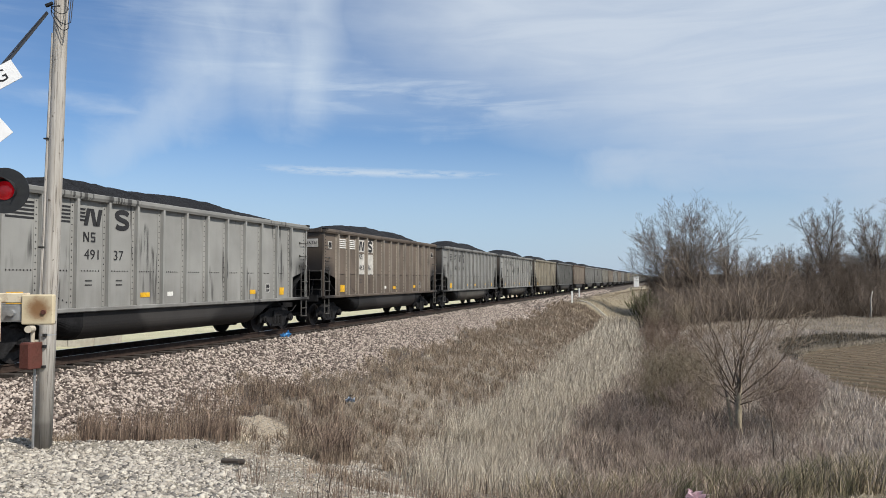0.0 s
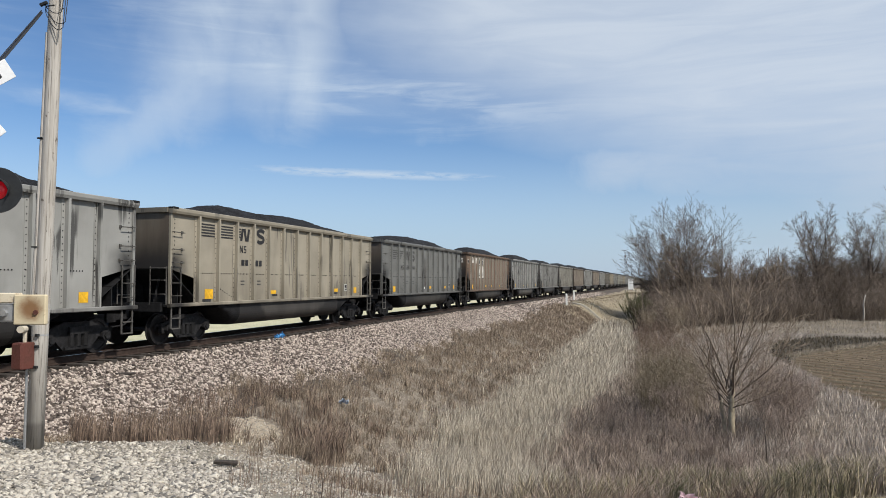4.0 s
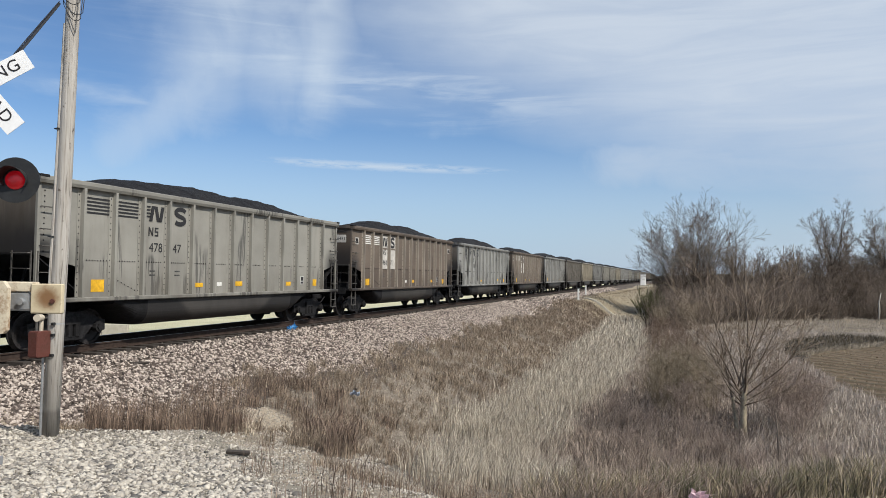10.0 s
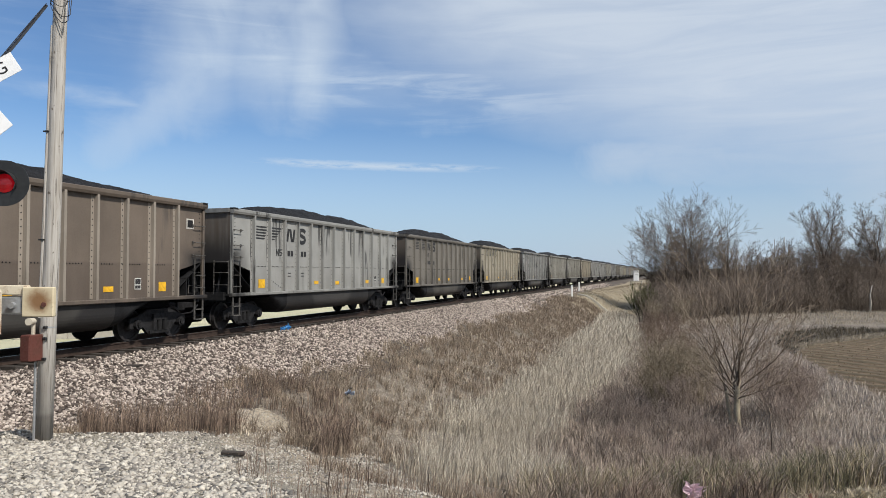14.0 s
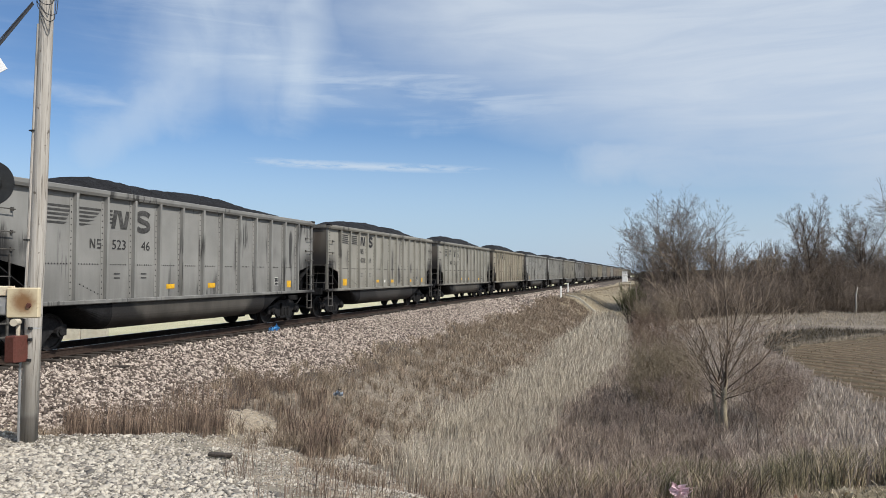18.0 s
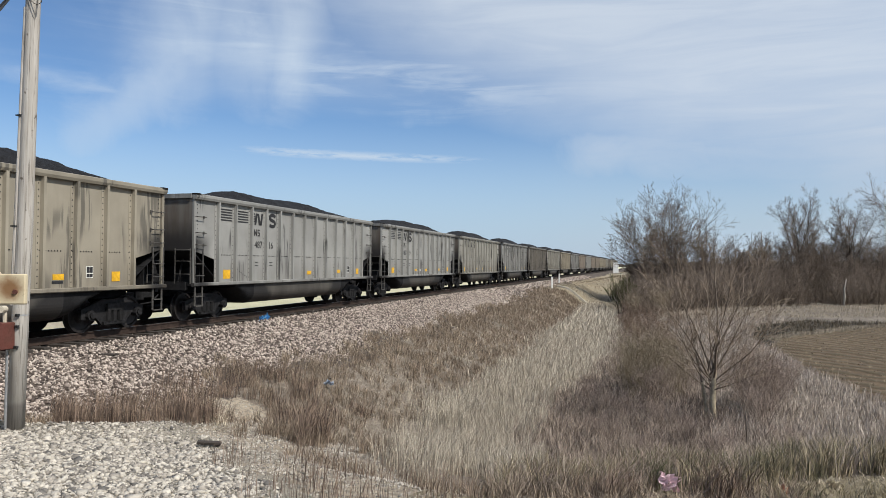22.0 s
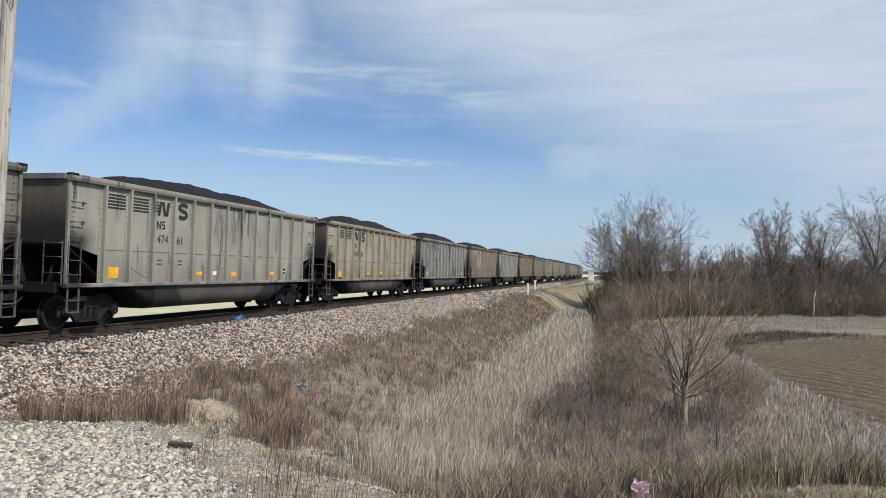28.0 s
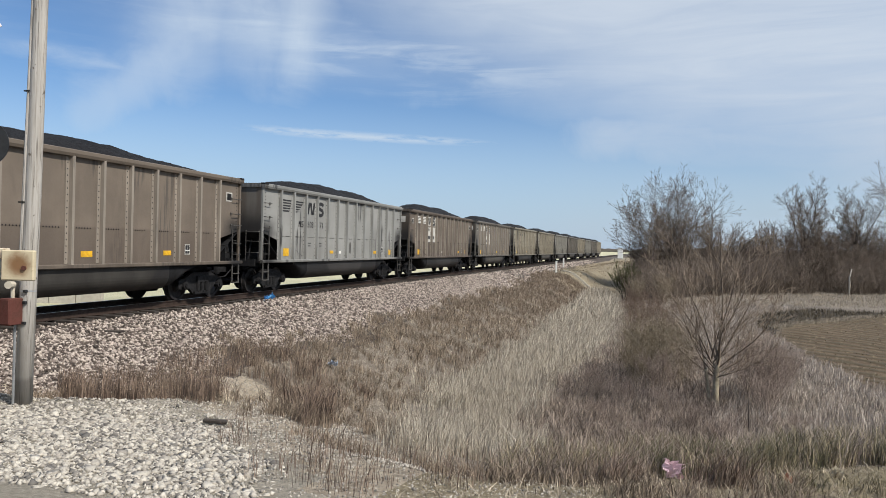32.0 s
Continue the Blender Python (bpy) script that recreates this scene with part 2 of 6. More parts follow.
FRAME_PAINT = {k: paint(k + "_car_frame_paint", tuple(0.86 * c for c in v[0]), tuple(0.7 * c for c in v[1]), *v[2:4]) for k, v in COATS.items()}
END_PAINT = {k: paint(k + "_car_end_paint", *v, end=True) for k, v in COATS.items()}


def plain(name, base, rough=0.7, metal=0.0, vary=0.25, scale=8.0, bump=0.15, dist=0.01, isle=0.0, gloss=0.4):
    def fill(g):
        p = own(g)
        n, m = g.noise(p, scale, 6, 0.65), g.noise(p, scale * 0.16, 3, 0.5)
        col = g.mix(g.span(n, 0.3, 0.7), c4(base, 1 - vary), c4(base, 1 + vary))
        col = g.mix(g.math("MULTIPLY", g.span(m, 0.4, 0.7), 0.5), col, c4(base, 1 - 1.6 * vary))
        if isle:
            col = g.mix(g.math("MULTIPLY", islands(g), isle), col, c4(base, 0.45))
        return col, rough, metal, (n, bump, dist)
    return material(name, fill, gloss)


def blades(name, dry, mid, dark, green=None):
    """Dry stems, each of its own shade, with broad patches."""
    def fill(g):
        i, p = islands(g), place(g)
        patch = g.noise(p, 0.35, 3, 0.55)
        col = g.ramp(i, (0.0, dark), (0.35, mid), (0.75, dry), (1.0, tuple(min(1, 1.25 * c) for c in dry)))
        col = g.mix(g.span(patch, 0.42, 0.68), col, g.mix(0.55, col, c4(mid)))
        clump = g.noise(p, 3.2, 3, 0.6)
        col = g.mix(g.math("MULTIPLY", g.span(clump, 0.45, 0.62), 0.55), col, c4(mid, 0.5))
        col = g.mix(g.math("MULTIPLY", g.span(clump, 0.45, 0.3), 0.4), col, c4(dry, 1.15))
        if green:
            col = g.mix(g.math("MULTIPLY", g.span(g.noise(p, 0.8, 2), 0.5, 0.62), 0.7), col, c4(green))
        return col, 0.8, 0.0, None
    return material(name, fill)


def stones(name, a, b, c):
    def fill(g):
        i, p = islands(g), own(g)
        col = g.ramp(i, (0.0, a), (0.3, b), (0.7, c), (1.0, tuple(min(1, 1.2 * k) for k in c)))
        n = g.noise(p, 40, 4, 0.6)
        col = g.mix(g.math("MULTIPLY", g.span(n, 0.45, 0.7), 0.4), col, c4(a))
        return col, 0.85, 0.0, (n, 0.3, 0.01)
    return material(name, fill)


def earth(name, a, b, c, scale=3.0, height=0.05):
    def fill(g):
        p = place(g)
        n, m, f = g.noise(p, scale, 6, 0.65), g.noise(p, 0.25, 4, 0.55), g.noise(p, 45, 4, 0.7)
        col = g.ramp(n, (0.3, a), (0.5, b), (0.7, c))
        col = g.mix(g.math("MULTIPLY", g.span(m, 0.4, 0.65), 0.6), col, c4(a))
        col = g.mix(g.math("MULTIPLY", g.span(f, 0.4, 0.7), 0.4), col, c4(b, 0.5))
        h = g.math("ADD", g.math("MULTIPLY", n, 0.5), f)
        return col, 0.9, 0.0, (h, 0.8, height)
    return material(name, fill)


def field_mat():
    """Planted rows in brown soil with a green haze."""
    def fill(g):
        p = place(g)
        row = g.add("ShaderNodeTexWave", {"Vector": g.scaled(p, (1, 1, 1), turn=(0, 0, radians(-38))), "Scale": 0.34, "Distortion": 5.0, "Detail": 4.0, "Detail Scale": 2.0})
        n, m = g.noise(p, 2.2, 6, 0.65), g.noise(p, 0.12, 4)
        col = g.mix(g.span(n, 0.3, 0.7), (0.072, 0.047, 0.026, 1), (0.125, 0.085, 0.049, 1))
        col = g.mix(g.math("MULTIPLY", g.span(g.math("ADD", row.outputs[0], g.math("SUBTRACT", g.noise(p, 0.9, 5, 0.7), 0.5)), 0.3, 0.8), 0.55), col, (0.052, 0.046, 0.02, 1))
        col = g.mix(g.math("MULTIPLY", g.span(m, 0.4, 0.65), 0.3), col, (0.14, 0.10, 0.06, 1))
        return col, 0.95, 0.0, (g.math("ADD", n, row.outputs[0]), 0.8, 0.1)
    return material("field_soil", fill)


def wood_mat(name, a, b, along=0.25):
    def fill(g):
        p = own(g)
        n = g.noise(g.scaled(p, (22, 22, along * 4)), 1.0, 6, 0.65)
        m = g.noise(p, 1.3, 4, 0.6)
        col = g.ramp(n, (0.3, b), (0.5, a), (0.75, tuple(1.15 * k for k in a)))
        col = g.mix(g.math("MULTIPLY", g.span(m, 0.45, 0.7), 0.55), col, c4(b))
        return col, 0.85, 0.0, (n, 0.6, 0.012)
    return material(name, fill)


def pole_mat():
    """Silvered pole wood: long checks, knots, a shadow painted across the foot."""
    def fill(g):
        p = own(g)
        z = g.add("ShaderNodeSeparateXYZ", {0: p})
        n = g.noise(g.scaled(p, (30, 30, 0.9)), 1.0, 6, 0.65)
        crack = g.noise(g.scaled(p, (60, 60, 0.7)), 1.0, 3, 0.5)
        knot = g.noise(g.scaled(p, (13, 13, 7)), 1.0, 2, 0.4)
        m = g.noise(g.scaled(p, (4, 4, 0.8)), 1.0, 4, 0.6)
        col = g.ramp(n, (0.3, (0.27, 0.245, 0.21)), (0.5, (0.40, 0.375, 0.34)), (0.75, (0.50, 0.47, 0.43)))
        col = g.mix(g.math("MULTIPLY", g.span(m, 0.5, 0.7), 0.4), col, (0.27, 0.225, 0.175, 1))
        col = g.mix(g.math("MULTIPLY", g.span(crack, 0.60, 0.66), 0.65), col, (0.09, 0.075, 0.06, 1))
        col = g.mix(g.math("MULTIPLY", g.span(knot, 0.70, 0.76), 0.8), col, (0.08, 0.06, 0.045, 1))
        # cast shadow on the lowest stretch, put into the wood colour
        foot = g.span(g.math("ADD", z.outputs[2], g.math("MULTIPLY", m, 0.2)), -0.12, -0.22)
        col = g.mix(g.math("MULTIPLY", foot, 0.5), col, (0.13, 0.12, 0.105, 1))
        return col, 0.85, 0.0, (g.math("SUBTRACT", n, g.span(crack, 0.6, 0.66)), 0.6, 0.012)
    return material("weathered_pole_wood", fill)


def rusty(name, base, rust):
    def fill(g):
        p = own(g)
        n, f = g.noise(p, 2.4, 5, 0.6), g.noise(p, 30, 5, 0.7)
        k = g.span(g.math("ADD", n, g.math("MULTIPLY", f, 0.3)), 0.58, 0.82)
        return g.mix(k, c4(base), c4(rust)), g.span(f, 0.3, 0.7, 0.5, 0.85), 0.0, (f, 0.2, 0.01)
    return material(name, fill)


def stained_plate():
    """Cream paint with one broad rust bloom."""
    def fill(g):
        p = own(g)
        f = g.noise(p, 9, 5, 0.65)
        d = g.add("ShaderNodeVectorMath", {0: g.scaled(p, (1.0, 0.3, 1.0)), 1: (0.56, 0.0, 1.54)})
        d.operation = "DISTANCE"
        k = g.span(g.math("ADD", d.outputs["Value"], g.math("MULTIPLY", g.math("SUBTRACT", f, 0.5), 0.14)), 0.2, 0.06)
        col = g.mix(k, (0.55, 0.47, 0.32, 1), (0.22, 0.12, 0.055, 1))
        return g.mix(g.math("MULTIPLY", g.span(f, 0.55, 0.7), 0.4), col, (0.17, 0.09, 0.045, 1)), 0.7, 0.0, (f, 0.2, 0.01)
    return material("rust_bloomed_plate", fill)


def tub_mat(name, k):
    """Bare grey-brown hull steel, near black towards the trucks, with runs."""
    def fill(g):
        p, r = own(g), chance(g)
        w = g.math("MULTIPLY", r, 23.0)
        z = g.add("ShaderNodeSeparateXYZ", {0: p})
        n = g.noise(g.scaled(p, (1, 1.1, 0.5)), 1.0, 5, 0.6, "4D", w)
        f = g.noise(p, 22, 5, 0.7)
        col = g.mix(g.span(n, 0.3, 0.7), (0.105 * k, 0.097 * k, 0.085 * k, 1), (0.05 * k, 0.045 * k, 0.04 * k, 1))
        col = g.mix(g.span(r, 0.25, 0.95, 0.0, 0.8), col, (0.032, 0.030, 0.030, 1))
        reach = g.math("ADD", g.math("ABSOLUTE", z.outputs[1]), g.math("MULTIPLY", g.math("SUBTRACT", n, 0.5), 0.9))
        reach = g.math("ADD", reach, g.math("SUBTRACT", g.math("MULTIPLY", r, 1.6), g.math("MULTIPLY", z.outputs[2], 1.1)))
        # near-black tone towards both ends, with a slanted edge
        blackening = g.span(reach, 2.1, 2.5)
        col = g.mix(g.math("MULTIPLY", blackening, 0.93), col, (0.016, 0.015, 0.015, 1))
        col = g.mix(g.math("MULTIPLY", g.span(f, 0.5, 0.7), 0.35), col, (0.05, 0.044, 0.038, 1))
        return col, 0.6, 0.0, (f, 0.15, 0.01)
    return material(name, fill, 0.3)


def lamp_red():
    m = bpy.data.materials.new("red_lamp_glass")
    m.use_nodes = True
    g = Nodes(m.node_tree)
    n = g.noise(own(g), 9.0, 3)
    col = g.mix(g.span(n, 0.35, 0.65), (0.9, 0.015, 0.035, 1), (0.45, 0.006, 0.015, 1))
    e = g.add("ShaderNodeEmission", {0: col, 1: 0.24})
    b = g.add("ShaderNodeBsdfPrincipled", {"Base Color": (0.35, 0.01, 0.01, 1), "Roughness": 0.2})
    a = g.add("ShaderNodeAddShader", {0: e.outputs[0], 1: b.outputs[0]})
    g.tree.links.new(a.outputs[0], g.add("ShaderNodeOutputMaterial").inputs[0])
    return m


M = {
    "coal": plain("coal", (0.014, 0.014, 0.016), 0.8, 0, 0.6, 14.0, 1.0, 0.08, gloss=0.25),
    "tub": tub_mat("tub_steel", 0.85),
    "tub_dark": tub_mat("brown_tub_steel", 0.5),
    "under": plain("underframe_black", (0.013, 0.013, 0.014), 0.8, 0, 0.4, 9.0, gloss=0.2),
    "truck": plain("cast_steel_grime", (0.015, 0.0145, 0.0155), 0.75, 0, 0.6, 12.0, gloss=0.25),
    "wheel": plain("wheel_steel", (0.028, 0.025, 0.025), 0.55, 0.2, 0.5, 10.0, gloss=0.3),
    "iron": plain("grab_iron_grey", (0.075, 0.07, 0.064), 0.6, 0, 0.4, 15.0),
    "yellow": plain("yellow_sheeting", (0.68, 0.38, 0.02), 0.5, 0, 0.22, 9.0, 0.05),
    "white": plain("white_paint", (0.68, 0.67, 0.63), 0.6, 0, 0.12, 9.0, 0.05),
    "patch": plain("dull_white_patch", (0.50, 0.48, 0.44), 0.7, 0, 0.2, 6.0, 0.05),
    "black": plain("black_lettering", (0.022, 0.022, 0.024), 0.7, 0, 0.3, 12.0, 0.05),
    "faded": plain("faded_black_lettering", (0.06, 0.059, 0.058), 0.75, 0, 0.5, 14.0, 0.05),
    "rail": plain("rail_steel_rusty", (0.045, 0.031, 0.025), 0.7, 0.1, 0.3, 10.0, gloss=0.2),
    "railtop": plain("rail_head", (0.42, 0.40, 0.38), 0.3, 0.9, 0.1, 20.0),
    "tie": wood_mat("creosote_wood", (0.05, 0.041, 0.035), (0.022, 0.019, 0.017)),
    "pole": pole_mat(),
    "ballast": stones("ballast_stone", (0.035, 0.027, 0.024), (0.145, 0.112, 0.096), (0.47, 0.402, 0.348)),
    "bed": earth("ballast_bed", (0.04, 0.032, 0.027), (0.09, 0.07, 0.057), (0.21, 0.172, 0.14), 16.0),
    "lime": stones("limestone_gravel", (0.10, 0.093, 0.086), (0.335, 0.302, 0.258), (0.475, 0.435, 0.372)),
    "limebed": earth("limestone_dust", (0.21, 0.185, 0.145), (0.34, 0.302, 0.24), (0.45, 0.405, 0.325), 18.0),
    "soil": earth("dry_litter", (0.09, 0.073, 0.058), (0.21, 0.175, 0.138), (0.44, 0.38, 0.295), 9.0),
    "mown": earth("mown_verge", (0.13, 0.105, 0.065), (0.25, 0.205, 0.13), (0.40, 0.34, 0.23), 12.0),
    "farfield": earth("far_stubble", (0.46, 0.43, 0.27), (0.55, 0.52, 0.34), (0.62, 0.58, 0.40), 0.4),
    "field": field_mat(),
    "road": earth("asphalt", (0.045, 0.045, 0.045), (0.055, 0.054, 0.053), (0.075, 0.073, 0.07), 20.0, 0.01),
    "reed": blades("pale_reed", (0.66, 0.595, 0.485), (0.42, 0.365, 0.29), (0.12, 0.10, 0.077)),
    "brown_grass": blades("brown_grass", (0.40, 0.32, 0.235), (0.18, 0.135, 0.10), (0.05, 0.037, 0.03)),
    "weed": blades("dark_weed", (0.29, 0.212, 0.158), (0.125, 0.087, 0.066), (0.038, 0.027, 0.022)),
    "slope_grass": blades("grey_grass", (0.62, 0.54, 0.46), (0.37, 0.313, 0.265), (0.12, 0.097, 0.08)),
    "green_grass": blades("green_tinged_grass", (0.36, 0.30, 0.19), (0.165, 0.14, 0.082), (0.04, 0.038, 0.022), (0.07, 0.088, 0.028)),
    "straw": blades("straw", (0.50, 0.43, 0.33), (0.31, 0.26, 0.19), (0.11, 0.088, 0.064)),
    "bark": plain("grey_bark", (0.125, 0.103, 0.085), 0.9, 0, 0.35, 14.0, 0.5),
    "twig_dark": plain("dark_twig", (0.15, 0.122, 0.107), 0.9, 0, 0.3, 6.0, 0.2, 0.01, 0.5),
    "twig_rose": plain("purple_brown_twig", (0.36, 0.285, 0.24), 0.9, 0, 0.3, 6.0, 0.2, 0.01, 0.5),
    "box_rust": rusty("rust_red_box", (0.105, 0.033, 0.024), (0.065, 0.03, 0.02)),
    "meter": rusty("cream_meter_paint", (0.50, 0.45, 0.36), (0.16, 0.10, 0.06)),
    "plate": stained_plate(),
    "gate": rusty("white_gate_paint_rusty", (0.62, 0.55, 0.42), (0.24, 0.12, 0.05)),
    "sheet": plain("white_sheet_metal", (0.78, 0.78, 0.76), 0.5, 0, 0.06, 5.0, 0.05),
    "signface": plain("white_sign_sheeting", (0.82, 0.82, 0.81), 0.45, 0, 0.05, 6.0, 0.03),
    "hood": plain("black_signal_paint", (0.02, 0.021, 0.022), 0.55, 0, 0.3, 10.0),
    "bluebag": plain("blue_plastic", (0.10, 0.42, 0.80), 0.4, 0, 0.15, 12.0),
    "pinkbag": plain("pink_plastic", (0.93, 0.76, 0.80), 0.45, 0, 0.12, 20.0),
    "clearbag": plain("pale_plastic", (0.45, 0.52, 0.62), 0.35, 0, 0.25, 20.0),
    "orange": plain("faded_orange_plastic", (0.70, 0.38, 0.24), 0.5, 0, 0.2, 20.0),
    "straw_paper": plain("weathered_paper", (0.62, 0.55, 0.42), 0.8, 0, 0.15, 20.0),
    "wire": plain("black_cable", (0.02, 0.02, 0.022), 0.6, 0, 0.2, 10.0),
    "galv": plain("galvanised_steel", (0.42, 0.43, 0.44), 0.45, 0.6, 0.15, 12.0),
    "lamp": lamp_red(),
    "farwood": earth("far_woods", (0.07, 0.062, 0.052), (0.10, 0.088, 0.072), (0.13, 0.115, 0.09), 0.3),
    "tan_grass": blades("tan_grass", (0.40, 0.33, 0.225), (0.27, 0.215, 0.145), (0.12, 0.095, 0.065)),
    "shrub_grass": blades("purple_brown_grass", (0.46, 0.375, 0.305), (0.225, 0.177, 0.145), (0.065, 0.05, 0.042)),
    "twig_olive": plain("olive_brown_twig", (0.285, 0.235, 0.165), 0.9, 0, 0.3, 6.0, 0.2, 0.01, 0.45),
    "twig_red": plain("reddish_twig", (0.235, 0.17, 0.128), 0.9, 0, 0.3, 6.0, 0.2, 0.01, 0.45),
    "trunk_tan": plain("pale_tan_bark", (0.40, 0.34, 0.24), 0.9, 0, 0.3, 14.0, 0.4),
    "tanslope": earth("tan_slope", (0.20, 0.165, 0.11), (0.29, 0.24, 0.16), (0.37, 0.31, 0.215), 4.0),
    "sedge": blades("dark_sedge", (0.15, 0.118, 0.075), (0.075, 0.06, 0.038), (0.03, 0.024, 0.017)),
    "wet": earth("wet_dark_soil", (0.035, 0.027, 0.018), (0.06, 0.047, 0.03), (0.09, 0.07, 0.045), 4.0),
    "dirt": earth("sandy_shoulder_dirt", (0.16, 0.13, 0.097), (0.38, 0.317, 0.237), (0.54, 0.46, 0.35), 7.0),
    "shadegrass": earth("matted_dark_litter", (0.10, 0.08, 0.063), (0.20, 0.162, 0.125), (0.33, 0.272, 0.207), 9.0),
    "limb_dark": plain("dark_grey_bark", (0.085, 0.07, 0.058), 0.9, 0, 0.3, 14.0, 0.4),
    "limb_brown": plain("brown_limb_bark", (0.185, 0.148, 0.115), 0.9, 0, 0.3, 14.0, 0.4),
    "stain": plain("dried_coal_slurry", (0.085, 0.08, 0.074), 0.6, 0, 0.5, 3.0, 0.1),
    "twig_fine": plain("brown_grey_twig", (0.30, 0.235, 0.175), 0.9, 0, 0.3, 6.0, 0.2, 0.01, 0.5),
    "twig_haze": plain("warm_grey_twig", (0.20, 0.157, 0.125), 0.9, 0, 0.3, 6.0, 0.2, 0.01, 0.4),
    "brush_red": plain("red_brown_brush", (0.13, 0.10, 0.075), 0.9, 0, 0.3, 6.0, 0.2, 0.01, 0.5),
    "bank_green": plain("greenish_twig", (0.12, 0.12, 0.06), 0.9, 0, 0.3, 6.0, 0.2, 0.01, 0.5),
    "birch": plain("pale_dead_bark", (0.36, 0.33, 0.285), 0.9, 0, 0.2, 9.0, 0.3),
    "concrete": plain("weathered_concrete", (0.42, 0.39, 0.33), 0.85, 0, 0.15, 6.0),
}


# ---- mesh helpers ----
def part(name, bm, mat, parent=None, label="", smooth=False):
    me = bpy.data.meshes.new(name)
    bm.to_mesh(me)
    bm.free()
    if smooth:
        me.shade_smooth()
    me.materials.append(mat)
    ob = new(name, me)
    ob.parent = parent
    return tagged(ob, label)


def empty(name, m, label, category, group="", kind=""):
    ob = new(name)
    ob.empty_display_size = 0.3
    ob.matrix_world = m
    return tagged(ob, label, category, group, kind)


def box(bm, x0, x1, y0, y1, z0, z1, m=None):
    vs = [bm.verts.new(Vector((x, y, z)) if m is None else m @ Vector((x, y, z))) for z in (z0, z1) for y in (y0, y1) for x in (x0, x1)]
    for f in ((0, 2, 3, 1), (4, 5, 7, 6), (0, 1, 5, 4), (2, 6, 7, 3), (0, 4, 6, 2), (1, 3, 7, 5)):
        bm.faces.new([vs[i] for i in f])
    return vs


def tube(bm, pts, r, sides=6, caps=True):
    """A round bar along points; r is one radius or one for each point."""
    pts = [Vector(p) for p in pts]
    rs = r if isinstance(r, (list, tuple)) else [r] * len(pts)
    rings = []
    for i, p in enumerate(pts):
        d = (pts[min(i + 1, len(pts) - 1)] - pts[max(i - 1, 0)]).normalized()
        a = d.orthogonal().normalized() if i == 0 else (rings_a - d * rings_a.dot(d)).normalized()
        rings_a = a
        b = d.cross(a)
        rings.append([bm.verts.new(p + (a * math.cos(t) + b * math.sin(t)) * rs[i]) for t in (2 * math.pi * k / sides for k in range(sides))])
    for r0, r1 in zip(rings, rings[1:]):
        for k in range(sides):
            bm.faces.new((r0[k], r0[(k + 1) % sides], r1[(k + 1) % sides], r1[k]))
    if caps:
        bm.faces.new(rings[0][::-1]), bm.faces.new(rings[-1])


def prism(bm, poly, axis, a, b):
    """A polygon extruded along axis 'x', 'y' or 'z' from a to b."""
    def at(u, v, w):
        return {"x": (w, u, v), "y": (u, w, v), "z": (u, v, w)}[axis]
    lo, hi = [bm.verts.new(at(u, v, a)) for u, v in poly], [bm.verts.new(at(u, v, b)) for u, v in poly]
    n = len(poly)
    for i in range(n):
        bm.faces.new((lo[i], lo[(i + 1) % n], hi[(i + 1) % n], hi[i]))
    bm.faces.new(lo[::-1]), bm.faces.new(hi)
    bmesh.ops.recalc_face_normals(bm, faces=bm.faces)


def bevelled(bm, w=0.01, seg=1):
    bmesh.ops.bevel(bm, geom=[e for e in bm.edges], offset=w, segments=seg, affect="EDGES", clamp_overlap=True)
    return bm


def raw(name, verts, faces, mat, parent=None, smooth=False, extra=()):
    """A mesh from arrays: faces are rows of three or four."""
    me = bpy.data.meshes.new(name)
    verts, faces = np.asarray(verts, np.float32), np.asarray(faces, np.int32)
    n, k = faces.shape
    me.vertices.add(len(verts)), me.loops.add(n * k), me.polygons.add(n)
    me.vertices.foreach_set("co", verts.ravel())
    me.loops.foreach_set("vertex_index", faces.ravel())
    me.polygons.foreach_set("loop_start", np.arange(n, dtype=np.int32) * k)
    me.update(calc_edges=True)
    if smooth:
        me.shade_smooth()
    me.materials.append(mat)
    for m in extra:
        me.materials.append(m)
    ob = new(name, me)
    ob.parent = parent
    return ob


# ---- the lie of the land ----
XT = -15.08            # the track's centre line; rail heads are at z = 0
RNG = np.random.default_rng(7)


def ease(v, a, b):
    t = np.clip((v - a) / (b - a), 0, 1)
    return t * t * (3 - 2 * t)


def lerp(a, b, t):
    return a + (b - a) * t


def waves(x, y):
    return (np.sin(x * 0.9 + 1.3 * np.sin(y * 0.31)) * np.cos(y * 0.7 + np.sin(x * 0.4)) * 0.5 + np.sin(x * 2.3 + y * 1.7) * 0.25
            + np.sin(x * 0.23 - y * 0.17 + 2.0) * 0.6)


def lip_y(x):
    """Where the road's fill breaks off."""
    line = np.interp(x, (-14, -9, -8.2, -7.6, -6.8, -6.1, -5.4, -4.8, -4.1, -3.4, -2.6, -1.0, -0.1, 0.5, 2.6), (8.9, 9.1, 9.4, 9.75, 9.4, 9.05, 8.7, 8.4, 8.2, 7.9, 7.35, 7.3, 8.2, 8.3, 9.8))
    return line + 0.07 * np.sin(x * 4.3 + 1)


